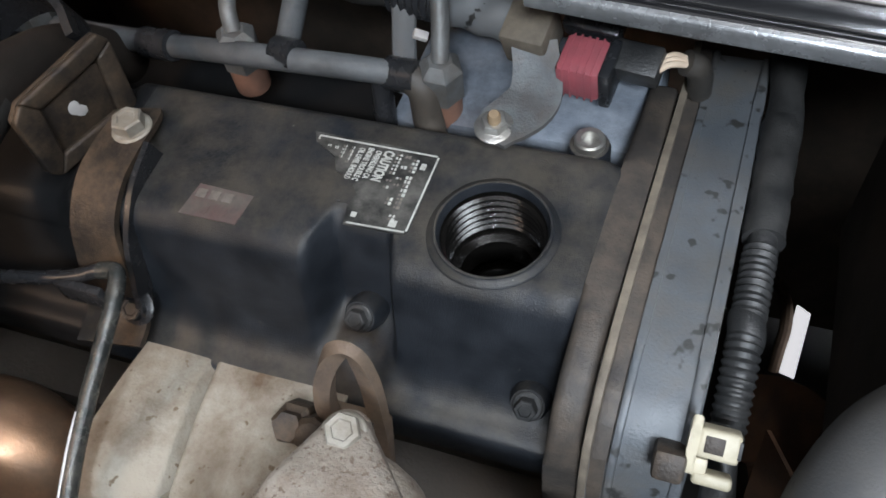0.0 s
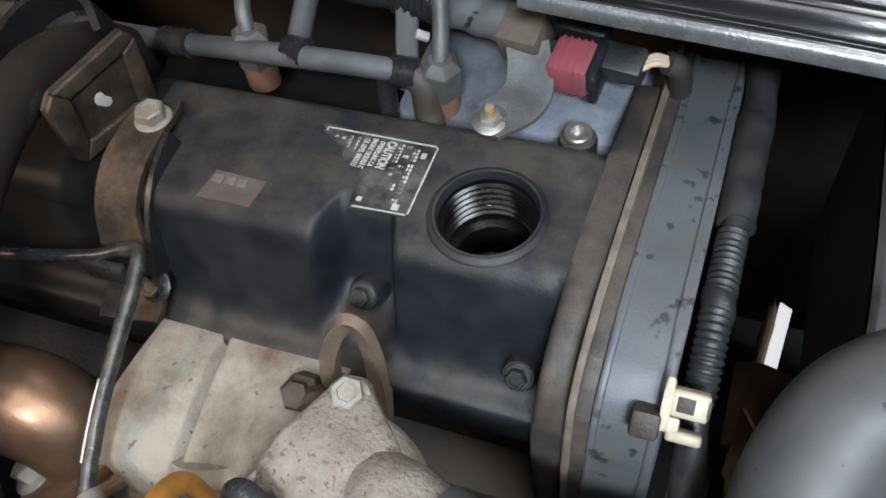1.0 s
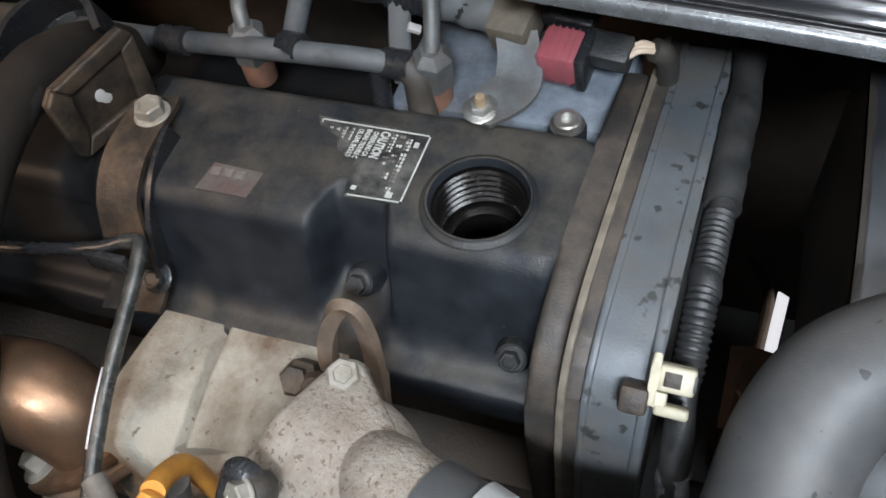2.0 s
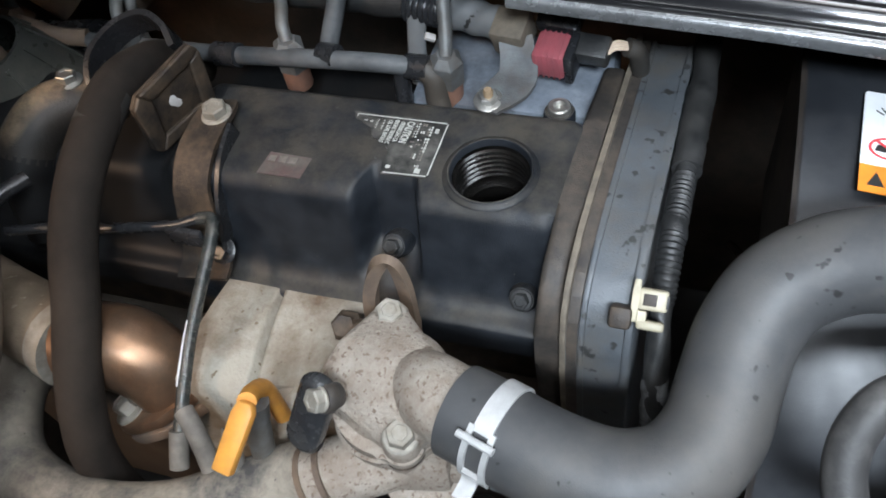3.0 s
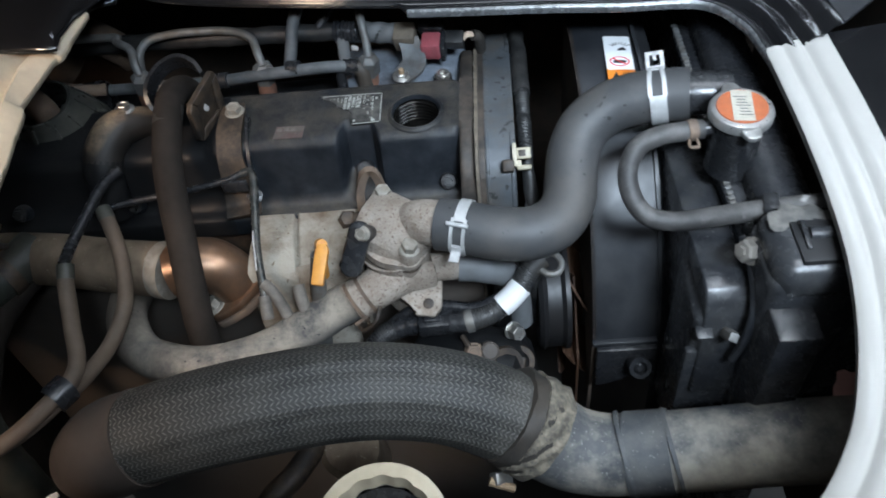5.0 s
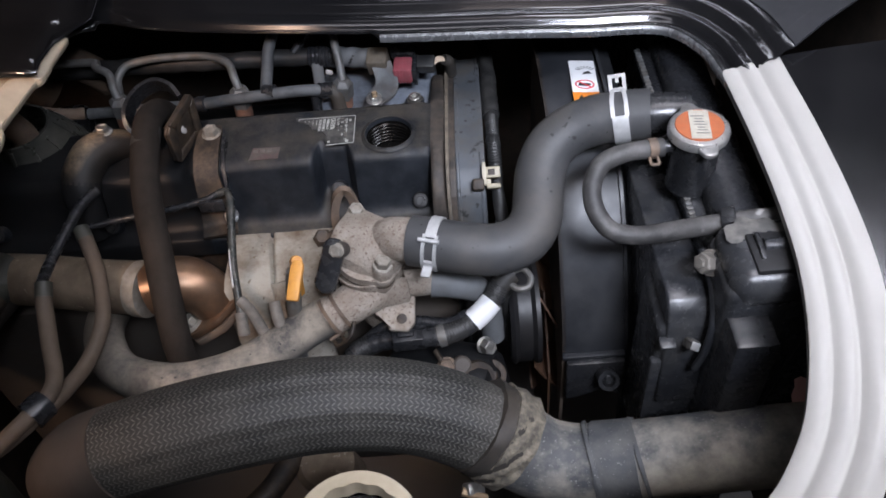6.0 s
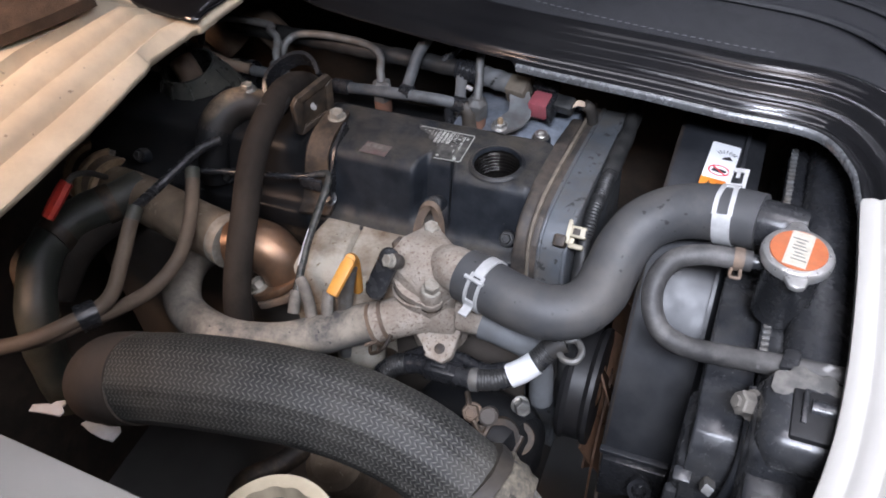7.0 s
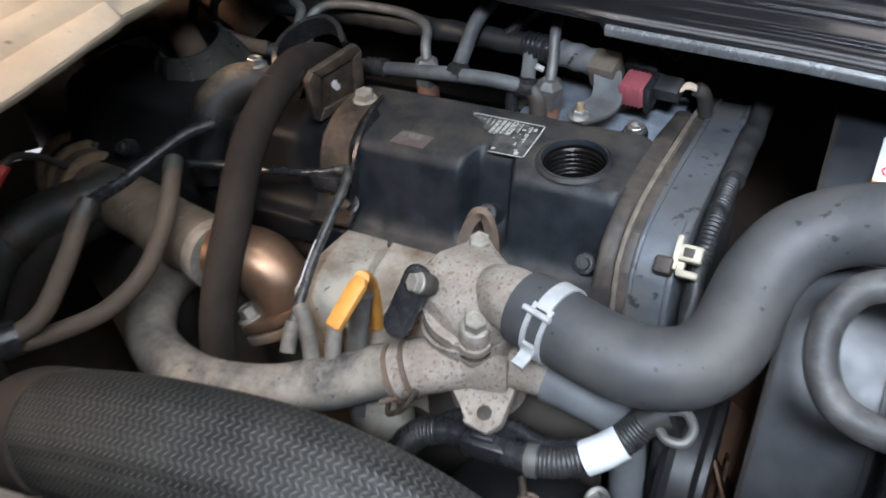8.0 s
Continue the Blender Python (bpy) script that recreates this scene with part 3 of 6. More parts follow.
part("sill_sheet", sheet(lrows, 0.0015), WARM_LIT_WHITE, left, smooth=50)
single("left_trim", sheet([[(x, y, 1.030), (x - 0.008, y, 1.036), (x - 0.03, y, 1.038), (-0.9, y, 1.06)] for x, y in ((-0.345, -0.040), (-0.349, -0.052), (-0.360, -0.079), (-0.378, -0.1156), (-0.43, -0.20), (-0.49, -0.30), (-0.58, -0.45))], 0.01), CARPET,
       "brown carpet beside the left sill", "carpet", kind="structure")

# near and right sill of white sheet
right = thing("right_sill", (0.3, -0.2, 0.965), "glossy white painted sill panel with long pressed ribs", "car panel", kind="structure")
rp = spline([(-0.262, -0.360, 0.985), (-0.235, -0.382, 0.985), (-0.18, -0.389, 0.985), (-0.08, -0.394, 0.985), (0.02, -0.400, 0.985), (0.12, -0.410, 0.982), (0.185, -0.402, 0.978), (0.225, -0.362, 0.972),
             (0.250, -0.310, 0.967), (0.266, -0.25, 0.965), (0.273, -0.19, 0.964), (0.275, -0.12, 0.964), (0.274, -0.06, 0.964), (0.2735, -0.034, 0.964)], 6)
rprof = [(0.010, -0.008), (0.001, -0.004), (0.001, 0.0), (0.003, 0.0015), (0.008, 0.0030), (0.0110, 0.0029), (0.0120, 0.0024), (0.0135, 0.0026), (0.0150, 0.0045), (0.022, 0.0065), (0.0245, 0.0063), (0.0255, 0.0057), (0.027, 0.0060), (0.0285, 0.0080), (0.036, 0.0100), (0.044, 0.0105)]
nprof = [(0.010, -0.008), (0.001, -0.004), (0.001, 0.0), (0.003, 0.0015), (0.008, 0.0020), (0.0110, 0.0023), (0.0120, 0.0024), (0.0135, 0.0025), (0.0150, 0.0026), (0.022, 0.0031), (0.0265, 0.0032), (0.0280, 0.0018), (0.0300, 0.0018), (0.0320, 0.0040), (0.040, 0.0047), (0.050, 0.0050)]
rrows = []  # nearly flat along the front, pressed into ribs towards the back
for flat_row, rib_row in zip(swept(rp, [(-a, h) for a, h in nprof]), swept(rp, [(-a, h) for a, h in rprof])):
    w = min(max((rib_row[0].x - 0.06) / 0.14, 0.0), 1.0)
    rrows.append([Vector(p).lerp(Vector(q), w) for p, q in zip(flat_row, rib_row)])
part("sill_sheet", sheet(rrows, 0.0015), WHITE, right, smooth=50)
outer = [r[-1] for r in rrows]
part("outer_trim", sheet([[e, e + Vector(((e.x + 0.0) * 0.12, -0.03 if e.y < -0.3 else 0, 0.004)), e + Vector((e.x * 0.5, -0.15 if e.y < -0.3 else 0, 0.012))] for e in outer], 0.002), PAINT_BLACK, right, "black painted sheet beside the white sill", smooth=60)
part("chip", lathe([(0, 0.0004), (0.006, 0.0003), (0.0065, 0)], (0.268, -0.385, 0.9905), (0, 0, 1), 9, wave=lambda a: 0.002 * math.sin(2 * a) + 0.001 * math.sin(5 * a)), HOSE_GREY, right, "bare grey spot of chipped paint")

# dark walls of the engine bay below the rim
bay = thing("engine_bay", (0, 0, 0.5), "dark grimy sheet-metal walls of the engine bay", "car panel", kind="structure")
for size, at in (((0.02, 0.9, 0.75), (-0.62, -0.02, 0.58)), ((0.02, 0.9, 0.75), (0.46, -0.02, 0.58)), ((1.1, 0.02, 0.75), (-0.08, 0.43, 0.58)), ((1.1, 0.02, 0.60), (-0.08, -0.47, 0.55))):
    part("bay_wall", block(size, at, 0.004), BAY_DUST, bay)

# ---- engine: block, head, valve cover ----
engine = thing("engine_block", (-0.15, 0.02, 0.5), "grimy dark cast engine block below the valve cover", "engine")
part("block", block((0.52, 0.20, 0.34), (-0.20, 0.03, 0.60), 0.012), GRIME, engine)
part("head", block((0.50, 0.145, 0.075), (-0.20, 0.030, 0.795), 0.006), RUST_DARK, engine, "dull grey cylinder head")
part("intake_side", block((0.115, 0.068, 0.05), (-0.0125, 0.0985, 0.855), 0.006), HEAD, engine, "blue-grey dusty casting")
# casting blackened further left to paint the shade under the rim
part("intake_manifold", block((0.38, 0.075, 0.044), (-0.26, 0.095, 0.826), 0.010), SHADE_BLACK, engine, "black casting, darkened for the rim's shade")

cover = thing("valve_cover", (-0.18, 0.01, 0.83), "dusty black valve cover with an open oil filler", "engine cover")


def win(x, a, b, soft):
    f = lambda s: min(max(s, 0.0), 1.0) ** 2 * (3 - 2 * min(max(s, 0.0), 1.0))
    return f((x - a) / soft) * f((b - x) / soft)


PROFILE = spline([(0.047, 0.832), (0.047, 0.862), (0.0465, 0.885), (0.0455, 0.895), (0.041, 0.9), (0.030, 0.9002), (0.0, 0.9002), (-0.012, 0.9), (-0.020, 0.8988), (-0.0258, 0.894),
                  (-0.029, 0.886), (-0.033, 0.872), (-0.037, 0.858), (-0.041, 0.849), (-0.046, 0.8435), (-0.053, 0.841), (-0.056, 0.8385), (-0.057, 0.832), (-0.057, 0.822)], 5)
X0, X1, NX = -0.43, 0.0405, 236
bm = bmesh.new()
grid = []
RH = 0.0215
for i in range(NX + 1):
    x = X0 + (X1 - X0) * i / NX
    col = []
    for y, z in PROFILE:
        w = win(x, -0.0700, -0.0310, 0.009)
        top = 1 - min(max((z - 0.893) / 0.008, 0), 1) if z > 0.893 else 1.0
        yy, zz = y, z
        if y < 0.0:
            k = min(max((z - 0.846) / 0.012, 0.0), 1.0)
            if y < 0.006:
                g = min((0.006 - y) / 0.0318, 1.0)
                yy = y + 0.018 * w * k * g * g * (3 - 2 * g)
        # left half is a little lower behind the bracket
        drop = 0.006 * win(x, -0.6, -0.175, 0.012)
        if z > 0.885:
            zz -= drop
        # right end rounds off
        e = max(0.0, (x - 0.030) / 0.0105)
        if z > 0.86:
            zz -= 0.005 * e * e
        if y < -0.02:
            yy += 0.004 * e * e
        col.append(bm.verts.new((x, yy, zz)))
    grid.append(col)
for i in range(NX):
    for j in range(len(PROFILE) - 1):
        q = (grid[i][j], grid[i][j + 1], grid[i + 1][j + 1], grid[i + 1][j])
        if all(v.co.z > 0.89 and math.hypot(v.co.x, v.co.y) < RH for v in q):
            continue
        bm.faces.new(q)
bmesh.ops.delete(bm, geom=[v for v in bm.verts if not v.link_faces], context="VERTS")
for e in [e for e in bm.edges if len(e.link_faces) == 1]:
    for v in e.verts:
        d = math.hypot(v.co.x, v.co.y)
        if v.co.z > 0.89 and d < 0.026:
            v.co.x *= 0.0205 / d
            v.co.y *= 0.0205 / d
# closed ends
for col in (grid[0], grid[-1]):
    bm.faces.new([v for v in col])
rear = bm.copy()
bmesh.ops.delete(rear, geom=[f for f in rear.faces if f.calc_center_median().x > -0.168], context="FACES")
bmesh.ops.delete(bm, geom=[f for f in bm.faces if f.calc_center_median().x <= -0.168], context="FACES")
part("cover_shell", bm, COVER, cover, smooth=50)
# rear half recoloured near black to paint the left side's shade
part("cover_rear", rear, SHADE_BLACK, cover, "rear half of the cover, darkened for the shade there", smooth=50)
neck = lathe([(0.0250, 0.8998), (0.0243, 0.9010), (0.0226, 0.9012), (0.0220, 0.9024), (0.0211, 0.9024), (0.0205, 0.9012), (0.0200, 0.8985)], n=56)
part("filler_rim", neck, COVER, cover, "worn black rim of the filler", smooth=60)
thread = [(0.0201, 0.8987)]
for k in range(6):
    z = 0.8962 - k * 0.0036
    thread += [(0.0197, z), (0.0184, z - 0.0009), (0.0182, z - 0.0015), (0.0186, z - 0.0021), (0.0197, z - 0.0029)]
thread += [(0.0192, 0.8735), (0.0150, 0.8722), (0.0150, 0.860), (0.0198, 0.852)]
part("filler_thread", lathe(thread, n=64), OIL, cover, "oily wet screw thread", smooth=25)
part("filler_floor", lathe([(0.030, 0.852), (0.012, 0.850), (0.0, 0.849)], n=40), OIL, cover, "oily dark inside")
part("cam_end", lathe([(0.0, 0.0045), (0.0035, 0.005), (0.0045, 0.0045), (0.006, 0.006), (0.0075, 0.005), (0.0078, -0.003)], (-0.001, -0.002, 0.862), (0.15, -0.25, 0.9), 24), OIL, cover, "wet metal end inside")
boss = lathe([(0.0085, -0.030), (0.0085, -0.002), (0.0078, 0.0), (0.0, 0.0)], (0.024, 0.052, 0.8965), n=24)
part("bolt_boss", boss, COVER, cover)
part("socket_bolt", lathe([(0.0062, -0.002), (0.0062, 0.0028), (0.0055, 0.0036), (0.0034, 0.0036), (0.0034, 0.0), (0.0, 0.0)], (0.024, 0.052, 0.8967), n=24), STEEL, cover, "shiny socket-head bolt")
for x, y, z, ax in ((0.0240, -0.0455, 0.8590, (0, -0.75, 0.65)), (-0.049, -0.030, 0.866, (0, -0.75, 0.65)), (-0.36, -0.0475, 0.858, (0, -0.8, 0.6)), (-0.255, -0.0475, 0.858, (0, -0.8, 0.6))):
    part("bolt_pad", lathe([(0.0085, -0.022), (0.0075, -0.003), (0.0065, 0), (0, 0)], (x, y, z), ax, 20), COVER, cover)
    bolt("cover_bolt", Vector((x, y, z)), ax, 0.0076, CONDUIT, cover, "dusty hexagon bolt")

# caution plate, worn
plate = thing("caution_plate", (-0.055, 0.012, 0.9), "worn black caution plate with pale print on the valve cover", "label")
part("plate", prism([(-0.0855, 0.0310), (-0.0320, 0.0305), (-0.0300, 0.0285), (-0.0305, -0.0080), (-0.0320, -0.0098), (-0.0560, -0.0105), (-0.0575, -0.003), (-0.0565, 0.004), (-0.0610, 0.0105), (-0.0690, 0.0135), (-0.0725, 0.0205), (-0.0830, 0.0260)], 0.0007, pose(0, 0, 0.9003)), LABEL_BLACK, plate)
line = bmesh.new()
for a, b in (((-0.0825, 0.0292), (-0.0312, 0.0288)), ((-0.0306, 0.0283), (-0.0311, -0.0082)), ((-0.0318, -0.0088), (-0.0550, -0.0096)), ((-0.0825, 0.0292), (-0.0822, 0.0272))):
    dx, dy = b[0] - a[0], b[1] - a[1]
    block((math.hypot(dx, dy), 0.0007, 0.0002), ((a[0] + b[0]) / 2, (a[1] + b[1]) / 2, 0.9011), 0, (0, 0, math.degrees(math.atan2(dy, dx))), bm=line)
part("border", line, INK_PALE, plate)


def words(text, size, m, material, parent, name="lettering", stretch=1.0, bold=0.0):
    cu = bpy.data.curves.new(name, "FONT")
    cu.body, cu.size, cu.extrude, cu.align_x, cu.align_y, cu.offset = text, size, 0.00008, "CENTER", "CENTER", bold
    ob = bpy.data.objects.new(name, cu)
    scene.collection.objects.link(ob)
    me = bpy.data.meshes.new_from_object(ob.evaluated_get(bpy.context.evaluated_depsgraph_get()))
    bpy.data.objects.remove(ob)
    bmt = bmesh.new()
    bmt.from_mesh(me)
    bpy.data.meshes.remove(me)
    bmesh.ops.scale(bmt, verts=bmt.verts, vec=(stretch, 1, 1))
    bmesh.ops.transform(bmt, verts=bmt.verts, matrix=m)
    return part(name, bmt, material, parent)


words("CAUTION", 0.0058, pose(-0.0512, 0.0195, 0.9011, 0, 0, -93), INK_PALE, plate, stretch=0.60, bold=0.00022)
for text, x, y in (("OVERFILLING CA", -0.0556, 0.0193), ("ENGINE TROUBLE C", -0.0592, 0.0187), ("OIL LEVEL SHOULD", -0.0628, 0.0184)):
    words(text, 0.0034, pose(x, y, 0.9011, 0, 0, -93), INK_PALE, plate, stretch=0.56, bold=0.0001)
random.seed(4)
# print that cannot be read: lines of short bars, worn away towards the lower corner
for x, low, keep, wide in ((-0.0664, 0.0190, 0.9, 0.0018), (-0.0698, 0.0205, 0.9, 0.0018), (-0.0732, 0.0225, 0.85, 0.0018), (-0.0766, 0.0245, 0.8, 0.0018),
                           (-0.0462, 0.0085, 0.85, 0.0026), (-0.0426, 0.0020, 0.75, 0.0026), (-0.0388, -0.0050, 0.70, 0.0028)):
    y = 0.0268 - random.uniform(0, 0.0015)
    while y > low:
        w = random.uniform(0.0009, 0.0016)
        if random.random() < keep:
            part("print_bar", block((wide * random.uniform(0.25, 0.45), w, 0.0002), (x + wide * 0.28, y - w / 2, 0.9011)), random.choice((INK_PALE, INK_PALE, PRINT_DULL)), plate)
            part("print_bar", block((wide * random.uniform(0.2, 0.4), w * random.uniform(0.5, 1), 0.0002), (x - wide * 0.24, y - w / 2, 0.9011)), random.choice((INK_PALE, PRINT_DULL)), plate)
        y -= w + random.uniform(0.0004, 0.0008)
part("print_bar", block((0.0022, 0.0030, 0.0002), (-0.0350, 0.0225, 0.9012)), INK_PALE, plate)
part("print_bar", block((0.0030, 0.0030, 0.0002), (-0.0372, -0.0062, 0.9012)), INK_PALE, plate)
part("print_bar", block((0.0022, 0.0022, 0.0002), (-0.0535, -0.0055, 0.9011)), INK_PALE, plate)

badge = thing("badge", (-0.11, -0.013, 0.9), "small worn brownish sticker on the valve cover", "label")
part("sticker", prism([(-0.1235, -0.0205), (-0.098, -0.0205), (-0.0965, -0.0060), (-0.1215, -0.0050)], 0.0006, pose(0, 0, 0.8996)), LOGO, badge)
for dx, dy in ((-0.1185, -0.0095), (-0.1125, -0.0095), (-0.1065, -0.0095), (-0.114, -0.0165), (-0.106, -0.0165)):
    part("print_bar", block((0.0042, 0.0042, 0.0003), (dx, dy, 0.9003)), PRINT_DULL if dy > -0.01 else LOGO, badge)

# end flange between the valve cover and the timing cover
fl = thing("end_flange", (0.045, 0.0, 0.80), "brownish dusty end flange beside the valve cover", "engine part")
FLANGE = [(0.10, 0.80), (0.10, 0.888), (0.046, 0.8965), (-0.012, 0.8985), (-0.030, 0.8980), (-0.046, 0.8940), (-0.056, 0.8875), (-0.063, 0.8775), (-0.067, 0.862), (-0.069, 0.840), (-0.070, 0.74)]
FX = Matrix(((0.028, 0, 1, 0.0372), (1, 0, 0, 0), (0, 1, 0, 0), (0, 0, 0, 1)))
part("flange_plate", prism(FLANGE, 0.0122, FX, 0.0035, 3), FLANGE_BROWN, fl)
part("gasket", prism([(y, z - 0.003) for y, z in FLANGE], 0.0012, Matrix.Translation((0.0122, 0, 0)) @ FX), PLASTIC, fl, "thin black gasket line")
# timing cover: side plate with a raised tan seam and a wide grey face
tc = thing("timing_cover", (0.065, 0.0, 0.7), "long grey metal timing cover with dark oil spots", "engine cover")
TP = [(0.13, 0.60), (0.13, 0.886), (0.10, 0.889), (0.045, 0.896), (0.0, 0.9005), (-0.030, 0.9010), (-0.048, 0.8985), (-0.058, 0.8930), (-0.066, 0.8830), (-0.0705, 0.867), (-0.0725, 0.844), (-0.073, 0.79), (-0.073, 0.60)]
along = Matrix(((0, 0, 1, 0), (1, 0, 0, 0), (0, 1, 0, 0), (0, 0, 0, 1)))
skewed = Matrix(((0.028, 0, 1, 0), (1, 0, 0, 0), (0, 1, 0, 0), (0, 0, 0, 1)))
part("cover_face", prism([(y, z - 0.004) for y, z in TP], 0.0335, Matrix.Translation((0.0505, 0, 0)) @ skewed, 0.003, 3), TIMING, tc)
part("seam", prism([(y, z + 0.0012) for y, z in TP], 0.0030, Matrix.Translation((0.0503, 0, 0)) @ skewed, 0.0009), TAN, tc, "tan sealing seam")
part("groove", prism([(y, z - 0.0032) for y, z in TP], 0.0055, Matrix.Translation((0.0533, 0, 0)) @ skewed, 0.0006), FLANGE_BROWN, tc, "dark brown groove beside the seam")
part("raised_step", prism([(y - 0.001, z - 0.0018) for y, z in TP], 0.0030, Matrix.Translation((0.0590, 0, 0)) @ skewed, 0.0012), TIMING, tc)
part("side_step", prism([(y - 0.001, z - 0.0028) for y, z in TP], 0.0040, Matrix.Translation((0.0795, 0, 0)) @ skewed, 0.0014), TIMING, tc)

# conduit on the timing cover
con = thing("cable_conduit", (0.095, 0.0, 0.85), "grey taped corrugated cable conduit along the timing cover", "cable")
cp = [(0.093, 0.17, 0.885), (0.096, 0.105, 0.890), (0.0955, 0.050, 0.8935), (0.094, 0.01, 0.8945), (0.0935, -0.025, 0.892), (0.0935, -0.052, 0.881), (0.0955, -0.072, 0.862), (0.097, -0.088, 0.835), (0.097, -0.10, 0.79), (0.097, -0.105, 0.73)]


def ribs(s, a):
    f = win(s, 0.148, 0.222, 0.004)
    g = win(s, 0.176, 0.188, 0.004)
    return 0.0005 * math.sin(s * 2 * math.pi / 0.0030 + 1.0 * math.sin(a)) * f * (1 - g) + (0.0005 * math.sin(s * 160 + 2 * a) - 0.0003) * (1 - f) - 0.0016 * win(s, 0.10, 0.30, 0.02)


part("conduit", tube([(x - 0.0015, y, z - 0.003) for x, y, z in cp], 0.0074, 18, 40, ribs), CONDUIT, con)
for s0, a0 in (((0.0955, 0.085, 0.8915), (0.0945, 0.025, 0.894)), ((0.0936, -0.006, 0.8937), (0.0936, -0.018, 0.8925)), ((0.0958, -0.074, 0.859), (0.097, -0.086, 0.838))):
    s0, a0 = tuple(Vector(s0) - Vector((0.0015, 0, 0.003))), tuple(Vector(a0) - Vector((0.0015, 0, 0.003)))
    part("tape_wrap", tube([s0, tuple((Vector(s0) + Vector(a0)) / 2 + Vector((0, 0, 0.0004))), a0], 0.0076 if s0[1] > 0.01 else 0.0063, 18, 6, lambda s, a: 0.0004 * math.sin(s * 500 + a)), CONDUIT if s0[1] > -0.06 else TAPE_GREY, con, "wrinkled tape")
part("pipe_bracket", block((0.010, 0.010, 0.016), (0.0755, -0.0640, 0.8900), 0.002, (40, 0, 0)), RUST_DARK, con, "dark steel lug")
CU, CV = Vector((0, 0.788, 0.616)), Vector((0, -0.616, 0.788))
CM = Matrix(((0, 0, 1, 0.0795), (CU.y, CV.y, 0, -0.0590), (CU.z, CV.z, 0, 0.8955), (0, 0, 0, 1)))
clip = part("clip", prism([(-0.0085, -0.0040), (0.0030, -0.0040), (0.0085, 0.0010), (0.0110, 0.0065), (0.0060, 0.0060), (-0.0020, 0.0045), (-0.0085, 0.0040)], 0.0032, CM, 0.0009), CLIP, con, "cream plastic cable clip")
part("clip_box", block((0.0125, 0.0095, 0.0085), (0.0885, -0.0575, 0.8970), 0.0014, (38, 0, 0), 3), CLIP, clip)
part("clip_recess", block((0.0058, 0.0052, 0.0010), tuple(Vector((0.0872, -0.0575, 0.8970)) + CV * 0.0042), 0.0002, (38, 0, 0)), RUST_DARK, clip, "brown square window")
# black block painted as the shade in the clip's slot
part("clip_slot", block((0.0014, 0.0058, 0.0030), tuple(Vector((0.0945, -0.0575, 0.8970)) + CV * 0.0025), 0.0003, (38, 0, 0)), SHADE_PIT, clip)
part("clip_arm", block((0.0120, 0.0042, 0.0078), (0.0885, -0.0660, 0.8892), 0.0014, (38, 0, 0), 3), CLIP, clip)
part("clip_hinge", block((0.0050, 0.0060, 0.0050), (0.0840, -0.0640, 0.8920), 0.0010, (38, 0, 0)), CLIP, clip)

# ---- behind the valve cover: injectors, pipes, hoses, connectors ----
for k, x in enumerate((-0.0488, -0.1475, -0.264, -0.376)):
    inj = thing("injector", (x, 0.058, 0.87), "injector with a hexagon union nut and a steel pipe", "injector", "injectors along the head")
    ax = Vector((0.10, -0.10, 1.0)).normalized()
    b0 = Vector((x + 0.003, 0.0725 + 0.0012 * k, 0.8807 - 0.0008 * k))
    part("seat", lathe([(0.0085, -0.005), (0.0085, 0.010), (0.0075, 0.0135), (0, 0.0135)], b0, ax, 24), COPPER_RED, inj, "coppery fitting")
    part("nut", lathe([(0, 0.0115), (0.0096, 0.0115), (0.0098, 0.0125), (0.0098, 0.0275), (0.0086, 0.0295), (0.0055, 0.0325), (0, 0.0325)], b0, -ax * -1, 6), PIPE_GREY, inj, "grey hexagon nut", 20)
    p0 = b0 + ax * 0.031
    if k in (1, 2):  # looped over to the left and down again
        path = [tuple(p0), tuple(p0 + Vector((-0.003, 0.006, 0.008))), tuple(p0 + Vector((-0.009, 0.021, 0.014))), tuple(p0 + Vector((-0.023, 0.031, 0.0155)))]
        shift = Vector((0, 0, 0)) if k == 1 else Vector((-0.1015, 0.003, 0.0))
        path += [tuple(Vector(p) + shift) for p in ((-0.182, 0.106, 0.927), (-0.215, 0.107, 0.9275), (-0.239, 0.107, 0.9255), (-0.2535, 0.1045, 0.9225), (-0.2605, 0.0950, 0.917), (-0.2620, 0.0900, 0.908), (-0.2640, 0.0905, 0.896), (-0.265, 0.092, 0.872))]
    else:
        path = [tuple(p0 + Vector(v)) for v in ((0, 0, 0), (-0.001, 0.008, 0.012), (-0.004, 0.020, 0.026), (-0.010, 0.045, 0.036), (-0.035, 0.085, 0.030), (-0.08, 0.11, 0.0))]
    part("pipe", tube(path, 0.0039, 14, 8), PIPE_GREY, inj, "thin grey steel pipe")

ret = thing("return_hose", (-0.12, 0.068, 0.89), "grey fuel return hose with black joints", "hose")
NEAR = Vector((0.0065, -0.0085, 0.0080))
part("hose", tube([tuple(Vector(p) + NEAR * min(max((-0.062 - p[0]) / 0.03, 0.0), 1.0)) for p in ((-0.30, 0.084, 0.884), (-0.20, 0.078, 0.889), (-0.155, 0.073, 0.8955), (-0.118, 0.070, 0.9000), (-0.085, 0.068, 0.903), (-0.060, 0.066, 0.9045))], 0.0055, 16, 8), RETURN_GREY, ret)
